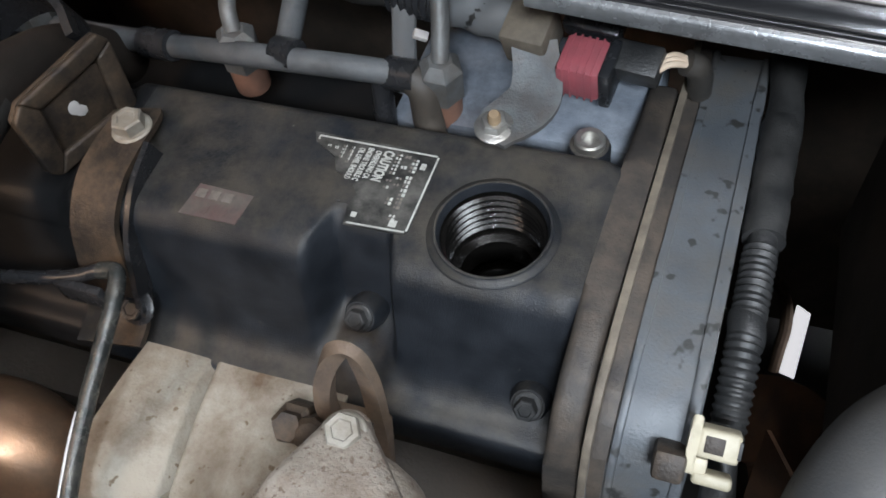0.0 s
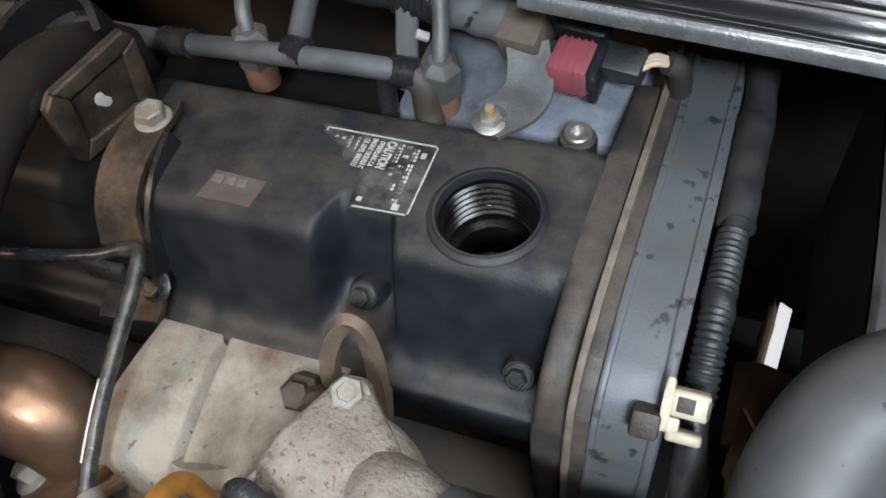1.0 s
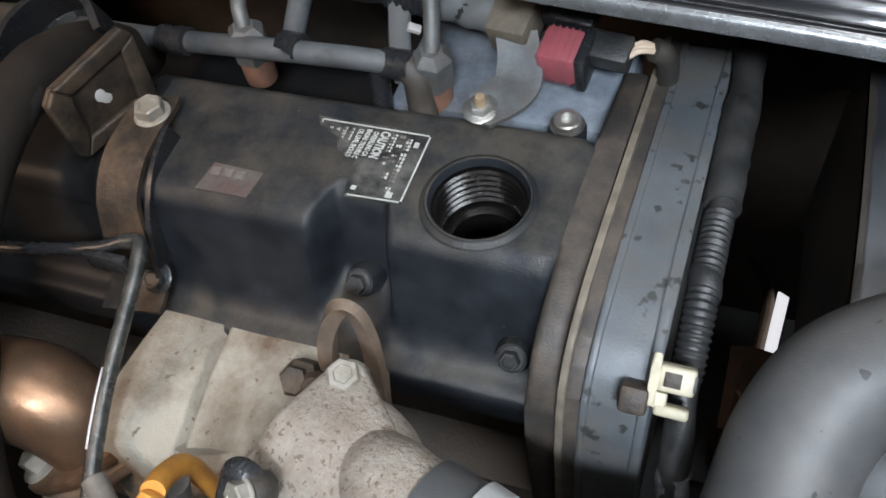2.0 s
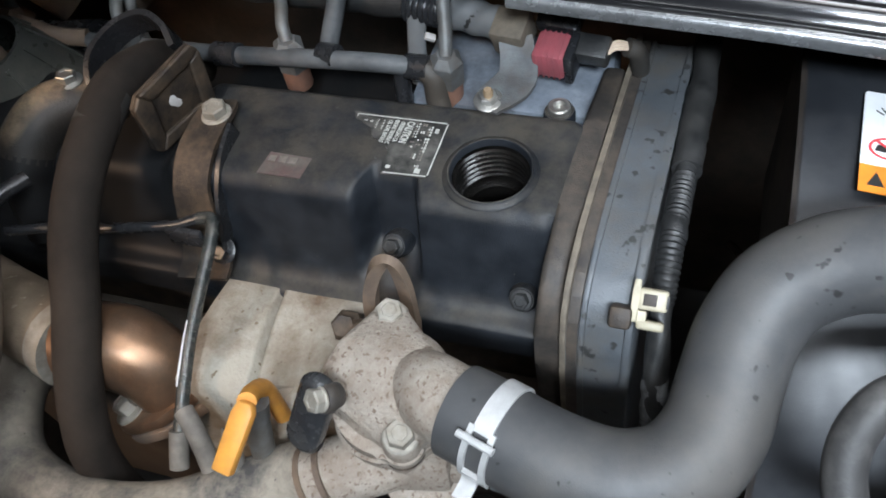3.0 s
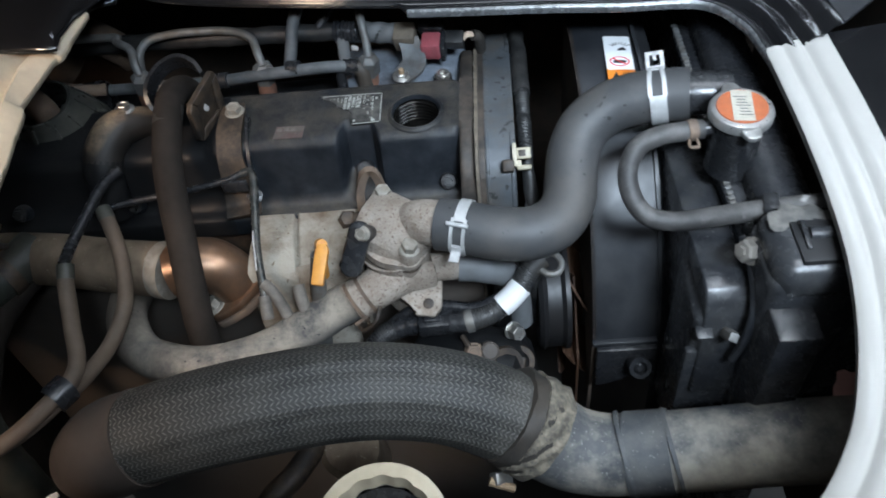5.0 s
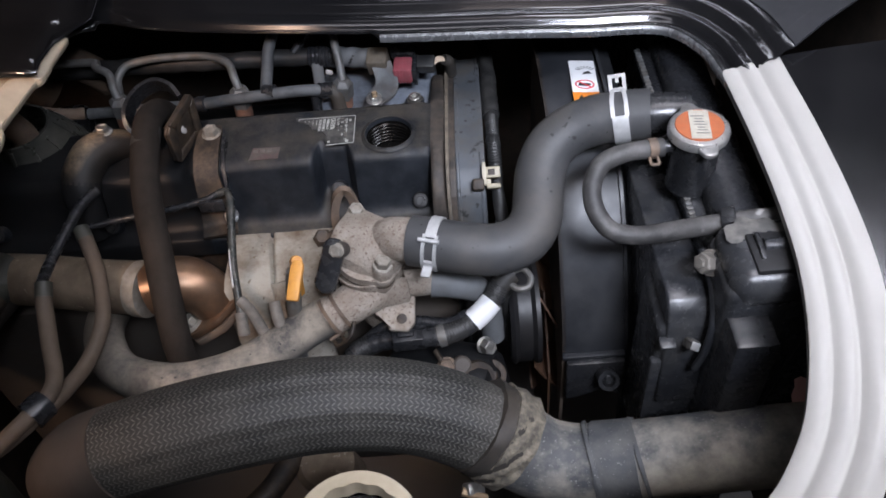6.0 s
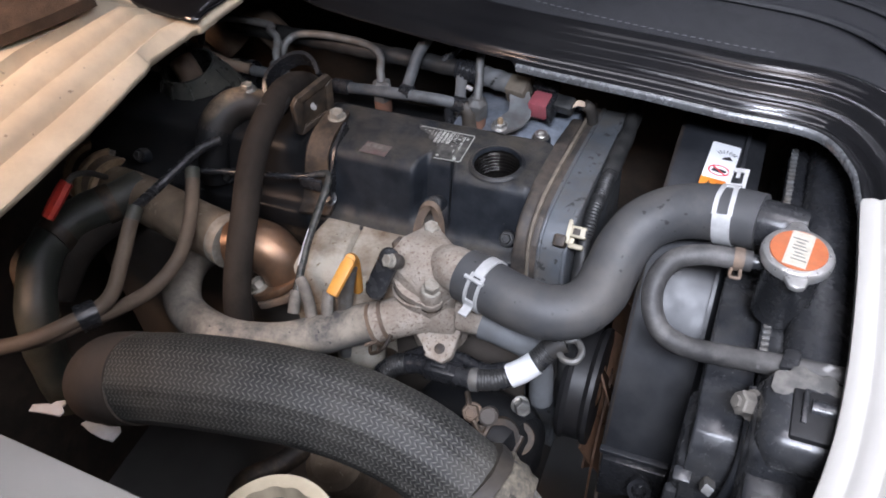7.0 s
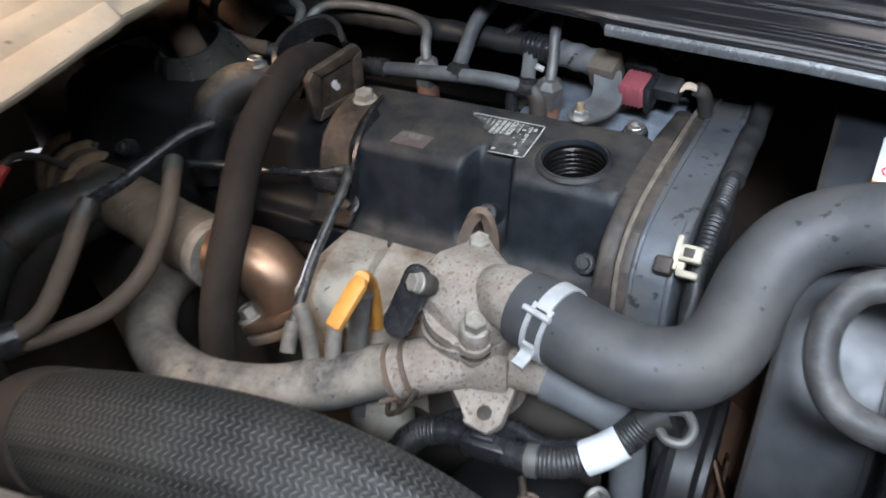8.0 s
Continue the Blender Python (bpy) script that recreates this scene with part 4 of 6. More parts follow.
for a, b, k in (((-0.200, 0.078, 0.889), (-0.182, 0.0758, 0.8915), 1), ((-0.124, 0.0735, 0.900), (-0.113, 0.0715, 0.901), 1), ((-0.066, 0.0665, 0.904), (-0.052, 0.0655, 0.905), 0)):
    a, b = Vector(a) + NEAR * k, Vector(b) + NEAR * k
    part("joint", tube([tuple(a), tuple((a + b) / 2), tuple(b)], 0.0074, 16, 4), PLASTIC, ret, "black rubber joint")
part("elbow", tube([(-0.056, 0.0655, 0.905), (-0.050, 0.064, 0.899), (-0.049, 0.062, 0.885), (-0.044, 0.056, 0.872), (-0.030, 0.050, 0.868)], 0.0068, 16, 6), RUBBER_BLACK, ret, "black rubber elbow")
part("branch", tube([(-0.118, 0.072, 0.902), (-0.114, 0.082, 0.918), (-0.110, 0.098, 0.935), (-0.10, 0.13, 0.95)], 0.0056, 14, 6), RETURN_GREY, ret, "grey branch hose")
part("stub", tube([(-0.0705, 0.067, 0.9), (-0.0705, 0.064, 0.885), (-0.0705, 0.062, 0.868)], 0.0050, 14, 4), PLASTIC, ret)

har = thing("wiring_harness", (-0.1, 0.10, 0.91), "thick grey wiring harness behind the valve cover", "cable")
part("sleeve", tube([(-0.42, 0.150, 0.89), (-0.30, 0.130, 0.905), (-0.22, 0.118, 0.912), (-0.15, 0.110, 0.915), (-0.09, 0.106, 0.916), (-0.05, 0.100, 0.917), (-0.015, 0.092, 0.917)], 0.0085, 16, 10, lambda s, a: 0.0006 * math.sin(s * 210 + a)), CONDUIT, har)
part("ribbed_sleeve", tube([(-0.075, 0.1045, 0.9168), (-0.060, 0.102, 0.917), (-0.046, 0.0995, 0.917)], 0.0098, 18, 26, lambda s, a: 0.0007 * math.sin(s * 2 * math.pi / 0.0036)), PLASTIC, har, "black corrugated sleeve")
part("tape_wrap", tube([(-0.046, 0.0995, 0.917), (-0.03, 0.096, 0.917), (-0.016, 0.0925, 0.917)], 0.0095, 18, 10, lambda s, a: 0.0006 * math.sin(s * 420 + 2 * a)), HOSE_GREY, har, "grey wrinkled tape")
part("holder", tube([(-0.070, 0.102, 0.921), (-0.068, 0.095, 0.912), (-0.068, 0.088, 0.895), (-0.068, 0.085, 0.875)], 0.0055, 12, 5, flat=0.5), HOSE_GREY, har)
part("clip_white", block((0.0065, 0.004, 0.003), (-0.056, 0.083, 0.912), 0.0006, (20, 30, 20)), BRIGHT_PALE, har, "pale plastic clip")

part("cable_tail", tube([(-0.09, 0.104, 0.922), (-0.065, 0.13, 0.938), (-0.02, 0.15, 0.93), (0.03, 0.14, 0.905)], 0.0045, 10, 6), PLASTIC, har, "black cable")

sen = thing("sensor_plug", (0.015, 0.079, 0.905), "red and grey electrical plug on a bracket behind the cover", "connector")
part("holder_block", block((0.0195, 0.019, 0.021), (-0.0085, 0.0875, 0.9165), 0.002, (20, 0, -8)), TAN, sen, "tan dusty connector body")
part("red_body", block((0.0180, 0.0185, 0.017), (0.0150, 0.0790, 0.9105), 0.0022, (10, 0, -6)), RED, sen, "faded red plastic body")
for k in range(5):
    part("red_rib", block((0.0010, 0.0187, 0.0174), (0.0090 + k * 0.0030, 0.0794 - k * 0.0003, 0.9105), 0.0004, (10, 0, -6)), RED, sen)
part("dark_lock", block((0.005, 0.0195, 0.021), (0.0258, 0.0795, 0.9085), 0.0015, (10, 0, -6)), PLASTIC, sen)
part("dark_top", block((0.024, 0.012, 0.010), (0.016, 0.0945, 0.9205), 0.002, (24, 0, -8)), PLASTIC, sen)
part("grey_body", block((0.0215, 0.0135, 0.0125), (0.0345, 0.0838, 0.9120), 0.0016, (24, 0, -8)), CONDUIT, sen, "dark grey plug")
for k in range(3):
    part("lead", tube([(0.0440, 0.0800 + k * 0.0024, 0.9135), (0.0485, 0.0815 + k * 0.0026, 0.9160), (0.0545, 0.0855 + k * 0.0016, 0.9130)], 0.0013, 8, 4), WIRE_PALE, sen, "pale wire")
part("boot", tube([(0.0535, 0.0862, 0.9135), (0.0575, 0.0880, 0.9105), (0.0595, 0.092, 0.902), (0.060, 0.096, 0.89)], 0.0052, 14, 5), RUBBER_BLACK, sen, "black rubber boot")

pb = thing("plug_bracket", (-0.01, 0.06, 0.89), "grey bent steel bracket bolted behind the valve cover", "bracket")
part("bracket_plate", strap([(-0.0125, 0.039, 0.9035, 0.013), (-0.0100, 0.047, 0.9045, 0.021), (-0.0040, 0.056, 0.9050, 0.023), (-0.0010, 0.064, 0.9065, 0.0215), (-0.0025, 0.073, 0.911, 0.0195), (-0.0055, 0.081, 0.918, 0.0185)], 0.02, 0.0022, (1, 0.1, 0), 6), BRACKET_GREY, pb)
bolt("bracket_bolt", Vector((-0.0125, 0.0455, 0.9045)), (0.05, -0.1, 1), 0.0092, STEEL, pb, "zinc hexagon bolt", 1.55, 0.55)
part("stud", lathe([(0.0026, 0.0), (0.0026, 0.0035), (0.0020, 0.0045), (0, 0.0045)], (-0.0122, 0.0450, 0.909), (0.05, -0.1, 1), 14), GOLD, pb, "brassy stud")

# lifting eye in front of the cover
eye = thing("lifting_eye", (-0.04, -0.05, 0.85), "rusty brown steel lifting eye bolted to the head", "bracket")
part("eye_loop", strap([(-0.0300, -0.0660, 0.838, 0.0054), (-0.0305, -0.0625, 0.854, 0.0050), (-0.0325, -0.0575, 0.871, 0.0048), (-0.0365, -0.0540, 0.8835, 0.0047), (-0.0410, -0.0530, 0.8865, 0.0047), (-0.0460, -0.0555, 0.8825, 0.0060), (-0.0500, -0.0600, 0.871, 0.0062), (-0.0510, -0.0645, 0.857, 0.0062), (-0.0490, -0.0680, 0.844, 0.0065)], 0.006, 0.0068, (0, 0.92, 0.4), 8), RUST, eye)
part("eye_foot", block((0.026, 0.0055, 0.030), (-0.0395, -0.0660, 0.836), 0.0015, (-18, 0, 0)), RUST, eye)

# ---- strap bracket with hose loop ----
br = thing("hose_bracket", (-0.16, -0.01, 0.86), "rusty brown bent steel strap bracket over the valve cover", "bracket")
part("strap", strap([(-0.162, 0.021, 0.9065, 0.018), (-0.1605, 0.014, 0.9075, 0.021), (-0.1605, 0.000, 0.9075, 0.022), (-0.1610, -0.016, 0.904, 0.022), (-0.1612, -0.031, 0.892, 0.022), (-0.159, -0.041, 0.873, 0.026), (-0.157, -0.050, 0.8555, 0.030), (-0.155, -0.063, 0.852, 0.030)], 0.026, 0.003, (1, 0, 0), 8), RUST_DARK, br)
part("strap_rim", strap([(-0.1465, 0.004, 0.905), (-0.146, -0.014, 0.899), (-0.1455, -0.029, 0.886), (-0.1450, -0.039, 0.869), (-0.1445, -0.045, 0.858)], 0.013, 0.0025, (0, 0.35, 1), 8), PLASTIC, br, "dark edge of the strap")
part("upright", prism([(-0.017, 0.000), (-0.013, -0.005), (0.028, -0.006), (0.033, -0.002), (0.036, 0.030), (0.032, 0.036), (-0.010, 0.034), (-0.016, 0.029)], 0.0025, Matrix(((0.25, 0.0, 0.97, -0.186), (0.97, 0.0, -0.25, 0.0), (0, 1, 0, 0.903), (0, 0, 0, 1))), 0.0008), RUST_DARK, br)
# pale disc paints the light seen through the plate's hole
part("bright_hole", lathe([(0, 0.0002), (0.0032, 0.0002), (0.0038, 0)], (-0.1811, 0.008, 0.9165), (0.97, -0.25, 0.0), 14, wave=lambda a: 0.0014 * math.sin(2 * a + 1) + 0.0004 * math.sin(3 * a)), BRIGHT_PALE, br, "pale disc standing in for the bright hole in the plate")
part("loop", strap([(-0.181, 0.028, 0.936), (-0.189, 0.036, 0.942), (-0.203, 0.040, 0.945), (-0.218, 0.032, 0.942), (-0.2265, 0.016, 0.935), (-0.2250, 0.004, 0.923), (-0.212, -0.002, 0.912)], 0.017, 0.0035, (0, -0.35, 0.9), 8), PLASTIC, br, "dark bent hose loop")
UM = Matrix(((0.25, 0.0, 0.97, -0.1840), (0.97, 0.0, -0.25, -0.0006), (0, 1, 0, 0.903), (0, 0, 0, 1)))
for edge in ([(-0.017, 0.000), (-0.013, -0.005), (-0.007, 0.003), (-0.004, 0.026), (-0.010, 0.034), (-0.016, 0.029)], [(-0.013, -0.005), (0.028, -0.006), (0.023, 0.001), (-0.007, 0.003)],
             [(0.028, -0.006), (0.033, -0.002), (0.036, 0.030), (0.027, 0.027), (0.023, 0.001)], [(0.036, 0.030), (0.032, 0.036), (-0.010, 0.034), (-0.004, 0.026), (0.027, 0.027)]):
    part("raised_border", prism(edge, 0.0034, UM, 0.0014, 3), RUST_DARK, br)
bolt("bracket_bolt", Vector((-0.1585, 0.009, 0.9085)), (0, 0, 1), 0.0120, DUSTY_BOLT, br, "brassy hexagon bolt", 1.25, 0.6)
bolt("bracket_bolt", Vector((-0.1475, -0.0465, 0.8585)), (0, -0.6, 0.8), 0.0095, PLASTIC, br, "dark hexagon bolt", 1.5, 0.6)

bho = thing("breather_hose", (-0.2, -0.05, 0.85), "thick matt black-brown rubber hose over the valve cover", "hose")
part("hose", tube([(-0.214, 0.072, 0.880), (-0.212, 0.052, 0.904), (-0.2095, 0.030, 0.9215), (-0.2070, 0.004, 0.9315), (-0.2045, -0.022, 0.9310), (-0.2020, -0.048, 0.9245), (-0.1985, -0.072, 0.9140), (-0.1955, -0.092, 0.9000), (-0.1915, -0.112, 0.8820), (-0.1880, -0.133, 0.8640), (-0.1855, -0.150, 0.8450), (-0.1845, -0.162, 0.8200), (-0.1845, -0.168, 0.780), (-0.1845, -0.170, 0.70)], 0.0120, 24, 10,
     lambda s, a: 0.0002 * math.sin(s * 90 + a)), RUBBER_BROWN, bho)
part("hose_print", tube([(-0.2058, -0.008, 0.9317), (-0.2048, -0.019, 0.9312), (-0.2038, -0.030, 0.9295)], 0.01215, 24, 4), RUBBER_BLACK, bho, "dark worn band")

el = thing("breather_elbow", (-0.27, -0.01, 0.9), "rusty brown elbow casting bolted on the valve cover", "pipe")
part("elbow", tube([(-0.228, 0.022, 0.890, 0.012), (-0.246, 0.014, 0.901, 0.0145), (-0.263, 0.000, 0.906, 0.0170), (-0.2725, -0.016, 0.899, 0.0175), (-0.2750, -0.026, 0.890, 0.0172)], 0.013, 22, 8), ELBOW_RUST, el)
# lower half split off in black to paint the shade it fades into
part("elbow_foot", tube([(-0.2742, -0.023, 0.893, 0.0172), (-0.2755, -0.030, 0.885, 0.0172), (-0.273, -0.040, 0.870, 0.015), (-0.272, -0.046, 0.848, 0.014)], 0.014, 22, 8), SHADE_BLACK, el, "black foot of the elbow, darkened for the shade below")
bolt("elbow_bolt", Vector((-0.2545, 0.012, 0.9185)), (0.1, 0.1, 1), 0.010, STEEL, el, "bright hexagon bolt", 1.5, 0.6)

# ---- rod, dipstick, exhaust side ----
rod = thing("steel_tube", (-0.14, -0.1, 0.86), "thin dark steel tube in front of the valve cover", "pipe")
# one tube in two colours: this length is blackened to paint its shade
part("tube_shaded", tube([(-0.262, -0.073, 0.884), (-0.235, -0.066, 0.884), (-0.200, -0.060, 0.884), (-0.165, -0.053, 0.886), (-0.150, -0.0475, 0.8885)], 0.0030, 12, 8), PLASTIC, rod, "far length of tube, black for the shade it lies in")
part("tube", tube([(-0.150, -0.0475, 0.8885), (-0.1425, -0.047, 0.889), (-0.1390, -0.056, 0.886), (-0.1372, -0.080, 0.876), (-0.1350, -0.110, 0.863), (-0.1300, -0.138, 0.850), (-0.1275, -0.156, 0.838)], 0.0036, 12, 8), ROD_GREY, rod)
# pale strip paints the tube's highlight together with chipped edges
part("pale_streak", tube([(-0.1375, -0.0985, 0.8705), (-0.1368, -0.108, 0.8665), (-0.1354, -0.119, 0.8616), (-0.1338, -0.129, 0.8568)], 0.0012, 8, 4), BRIGHT, rod, "pale streak painted for the tube's highlight and chipped paint")
part("end_plug", tube([(-0.1285, -0.147, 0.846), (-0.1275, -0.154, 0.840), (-0.1266, -0.161, 0.833)], 0.0050, 14, 4), NUT_TAN, rod, "grey plug")
for pts in ([(-0.1290, -0.138, 0.850), (-0.1230, -0.143, 0.847), (-0.1165, -0.150, 0.838), (-0.1110, -0.158, 0.828)], [(-0.101, -0.140, 0.848), (-0.0985, -0.150, 0.840), (-0.0955, -0.158, 0.830)]):
    part("lead", tube(pts, 0.0052, 12, 5), NUT_TAN, rod, "grey sheathed lead")
part("tab", block((0.022, 0.004, 0.012), (-0.156, -0.0560, 0.882), 0.001), PLASTIC, rod)

ex = thing("exhaust_manifold", (-0.11, -0.09, 0.8), "dusty cream cast exhaust manifold with brown stains", "engine part")
rows = []
for i in range(97):
    x = -0.147 + i * 0.097 / 96
    row = []
    for j in range(19):
        v = j / 18
        y = -0.052 - 0.070 * min(v / 0.68, 1.0) - 0.010 * max(0, (v - 0.68) / 0.32)
        z = 0.8405 + 0.004 * math.sin(v * 4) - (0.055 * ((v - 0.60) / 0.40) ** 2 if v > 0.60 else 0)
        lobe = 0.005 * math.cos((x + 0.134) * 2 * math.pi / 0.075)
        y += lobe * max(0, v - 0.4)
        z += 0.004 * math.cos((x + 0.135) * 2 * math.pi / 0.075) * min(v / 0.4, 1) - 0.006 * win(x + 0.125 * (y + 0.09), -0.1110, -0.1060, 0.0022) * (v > 0.04)
        row.append((x, y, z))
    rows.append(row)
part("casting", sheet(rows, 0.012), MANIFOLD, ex, smooth=60)
part("runner", tube([(-0.095, -0.10, 0.83), (-0.088, -0.125, 0.80), (-0.085, -0.135, 0.75)], 0.022, 18, 5), MANIFOLD, ex)
part("stud", lathe([(0.009, -0.01), (0.009, 0.006), (0.006, 0.008), (0.006, 0.013), (0, 0.013)], (-0.064, -0.071, 0.845), (0.1, -0.5, 0.85), 6), RUST_DARK, ex, "rusty nut")
part("stud", lathe([(0.007, -0.01), (0.007, 0.006), (0.005, 0.008), (0, 0.009)], (-0.055, -0.074, 0.848), (0.2, -0.5, 0.85), 8), RUST_DARK, ex, "rusty nut")

eg = thing("exhaust_pipe", (-0.25, -0.1, 0.83), "coppery brown exhaust elbow joined to a tan pipe", "pipe")
part("pipe", tube([(-0.43, -0.050, 0.812), (-0.38, -0.066, 0.822), (-0.32, -0.084, 0.834), (-0.27, -0.099, 0.840), (-0.220, -0.112, 0.8455)], 0.0235, 26, 8), PIPE_TAN, eg)
part("band", tube([(-0.2210, -0.1120, 0.8455), (-0.216, -0.1135, 0.846), (-0.2105, -0.1150, 0.8464)], 0.0245, 28, 4), DUSTY_BOLT, eg, "dull pale steel band")
part("elbow", tube([(-0.2105, -0.1145, 0.8463, 0.0235), (-0.195, -0.1120, 0.8480, 0.0235), (-0.180, -0.1105, 0.8450, 0.0238), (-0.1690, -0.1115, 0.8375, 0.0228), (-0.1630, -0.1130, 0.8290, 0.0220), (-0.1600, -0.1140, 0.8190, 0.0215)], 0.024, 28, 8), COPPER, eg, "coppery heat-stained elbow")
FN, FU = Vector((0.42, -0.05, -0.90)).normalized(), Vector((0.70, 0.66, 0.30))
FU = (FU - FN * FU.dot(FN)).normalized()
FW = FN.cross(FU)
FM = Matrix(((FU.x, FW.x, FN.x, -0.1605), (FU.y, FW.y, FN.y, -0.1150), (FU.z, FW.z, FN.z, 0.8250), (0, 0, 0, 1)))
DIAMOND = [(-0.036, -0.010), (-0.030, -0.014), (-0.012, -0.022), (0.012, -0.022), (0.030, -0.013), (0.035, -0.008), (0.035, 0.008), (0.030, 0.013), (0.012, 0.023), (-0.012, 0.023), (-0.030, 0.014), (-0.036, 0.009)]
part("flange", prism(DIAMOND, 0.0075, FM, 0.002), COPPER, eg, "copper-stained flange")
part("flange", prism([(x * 1.02, y * 1.02) for x, y in DIAMOND], 0.0075, FM @ pose(0, 0, 0.0088), 0.002), RUST, eg, "rusty counter flange")
bolt("flange_bolt", FM @ Vector((-0.0275, 0.0, 0.0)), -FN, 0.0110, DUSTY_BOLT, eg, "dull hexagon bolt with washer", 1.6, 0.8)
part("collar", tube([(-0.418, -0.052, 0.815), (-0.405, -0.058, 0.818), (-0.392, -0.062, 0.820)], 0.031, 26, 4), RUST, eg, "rusty pipe collar")
for a, r in (((-0.4300, -0.0485), 0.0345), ((-0.4080, -0.0570), 0.0350), ((-0.3900, -0.0630), 0.0320)):
    part("clamp_ring", lathe([(r - 0.006, -0.0028), (r, -0.0028), (r + 0.0012, 0), (r, 0.0028), (r - 0.006, 0.0028)], (a[0], a[1], 0.8185), (0.95, -0.33, 0.15), 36), GOLD, eg, "brassy brown clamp ring")
bolt("collar_bolt", Vector((-0.402, -0.040, 0.842)), (0, 0.3, 1), 0.010, STEEL, eg, "hexagon bolt")
part("pipe_branch", tube([(-0.355, -0.078, 0.826), (-0.372, -0.110, 0.822), (-0.386, -0.145, 0.810), (-0.395, -0.18, 0.78)], 0.020, 20, 6), RUBBER_BROWN, eg, "brown hose branch")

dip = thing("dipstick", (-0.07, -0.16, 0.88), "orange plastic dipstick handle", "dipstick")
part("handle", prism([(-0.0048, -0.016), (0.0048, -0.016), (0.0052, 0.012), (0.003, 0.016), (-0.0035, 0.016), (-0.0052, 0.010)], 0.0060, pose(-0.0715, -0.158, 0.893, 30, 6, -8), 0.0016), ORANGE, dip)
part("stem", tube([(-0.070, -0.1455, 0.902), (-0.074, -0.137, 0.893), (-0.078, -0.128, 0.876), (-0.082, -0.125, 0.84)], 0.0044, 14, 5), ORANGE, dip)
part("guide_tube", tube([(-0.078, -0.136, 0.880), (-0.082, -0.140, 0.860), (-0.086, -0.145, 0.83), (-0.09, -0.15, 0.78)], 0.0062, 14, 5), PIPE_GREY, dip, "grey guide tube")

def about(centre, axis, out):
    z = Vector(axis).normalized()
    x = Vector(out)
    x = (x - z * x.dot(z)).normalized()
    y = z.cross(x)
    return Matrix(((x.x, y.x, z.x, centre[0]), (x.y, y.y, z.y, centre[1]), (x.z, y.z, z.z, centre[2]), (0, 0, 0, 1)))


# ---- thermostat housing ----
th = thing("thermostat_housing", (-0.01, -0.12, 0.84), "dusty cast aluminium thermostat housing", "housing")
part("dome", tube([(-0.020, -0.108, 0.876, 0.012), (-0.008, -0.112, 0.884, 0.0150), (0.003, -0.118, 0.890, 0.0175), (0.014, -0.1235, 0.8935, 0.0180), (0.030, -0.1285, 0.8950, 0.0180)], 0.02, 28, 8), ALU, th)
part("dome_cap", lathe([(0.0285, -0.016), (0.0280, -0.004), (0.0262, 0.003), (0.021, 0.0085), (0.012, 0.0120), (0, 0.0130)], (-0.0200, -0.1120, 0.8790), (-0.04, -0.10, 0.99), 36), ALU, th)
UPF = Matrix.Translation((-0.020, -0.117, 0.868)) @ turn_to((0.16, -0.14, 0.97)) @ pose(0, 0, 0)


def lobes(centres, radius, waist, n=60):
    """A rounded outline that wraps round lobes at the centres given."""
    out = []
    for k in range(n):
        a = 2 * math.pi * k / n
        d = waist
        for cx, cy in centres:
            b = math.atan2(cy, cx)
            dist = math.hypot(cx, cy)
            off = dist * math.sin(a - b)
            if abs(off) < radius and math.cos(a - b) > 0:
                d = max(d, dist * math.cos(a - b) + math.sqrt(radius ** 2 - off ** 2))
        out.append((d * math.cos(a), d * math.sin(a)))
    return out


LOBES = [(-0.0275, -0.0030), (0.0113, -0.0185), (-0.0107, 0.0355)]
part("upper_flange", prism(lobes(LOBES, 0.0105, 0.0270), 0.0075, UPF, 0.0014), ALU, th)
part("gasket", prism(lobes(LOBES, 0.0107, 0.0272), 0.0014, UPF @ pose(0, 0, -0.0016)), RUST_DARK, th, "dark gasket line")
part("lower_flange", prism(lobes(LOBES, 0.0105, 0.0270), 0.008, UPF @ pose(0, 0, -0.0100), 0.0014), ALU, th)
hull = bmesh.new()
for (cx, cy), h, r in zip(LOBES + [(-0.004, 0.008), (0.022, 0.000), (-0.012, 0.004), (-0.021, 0.013)], (0.010, 0.011, 0.012, 0.027, 0.036, 0.020, 0.024), (0.0085, 0.0070, 0.0085, 0.014, 0.010, 0.019, 0.0065)):
    for k in range(14):
        a = 2 * math.pi * k / 14
        for hz, rr in ((0.004, r + 0.001), (h - 0.0015, r), (h, r - 0.0015)):
            hull.verts.new(UPF @ Vector((cx + rr * math.cos(a), cy + rr * math.sin(a), hz)))
res = bmesh.ops.convex_hull(hull, input=hull.verts)
bmesh.ops.delete(hull, geom=list({v for v in res["geom_interior"] + res["geom_unused"] if isinstance(v, bmesh.types.BMVert)}), context="VERTS")
part("shoulder", hull, ALU, th, smooth=24)
for (cx, cy), hh in zip(LOBES, (0.0075, 0.0165, 0.0115)):
    base = UPF @ Vector((cx, cy, 0.004))
    up = (UPF.to_3x3() @ Vector((0, 0, 1)))
    part("bolt_post", lathe([(0.0095, -0.003), (0.0088, hh - 0.004), (0.0080, hh - 0.002), (0, hh - 0.002)], base, up, 22), ALU, th)
    bolt("housing_bolt", base + up * (hh - 0.0025), up, 0.0112, DUSTY_BOLT, th, "dusty hexagon bolt", 1.25, 0.72)
part("lug", prism(lobes([(0.0, 0.012)], 0.0095, 0.0115, 40), 0.012, Matrix.Translation((-0.0415, -0.116, 0.868)) @ turn_to((0.05, -0.1, 1)), 0.003), ALU, th)
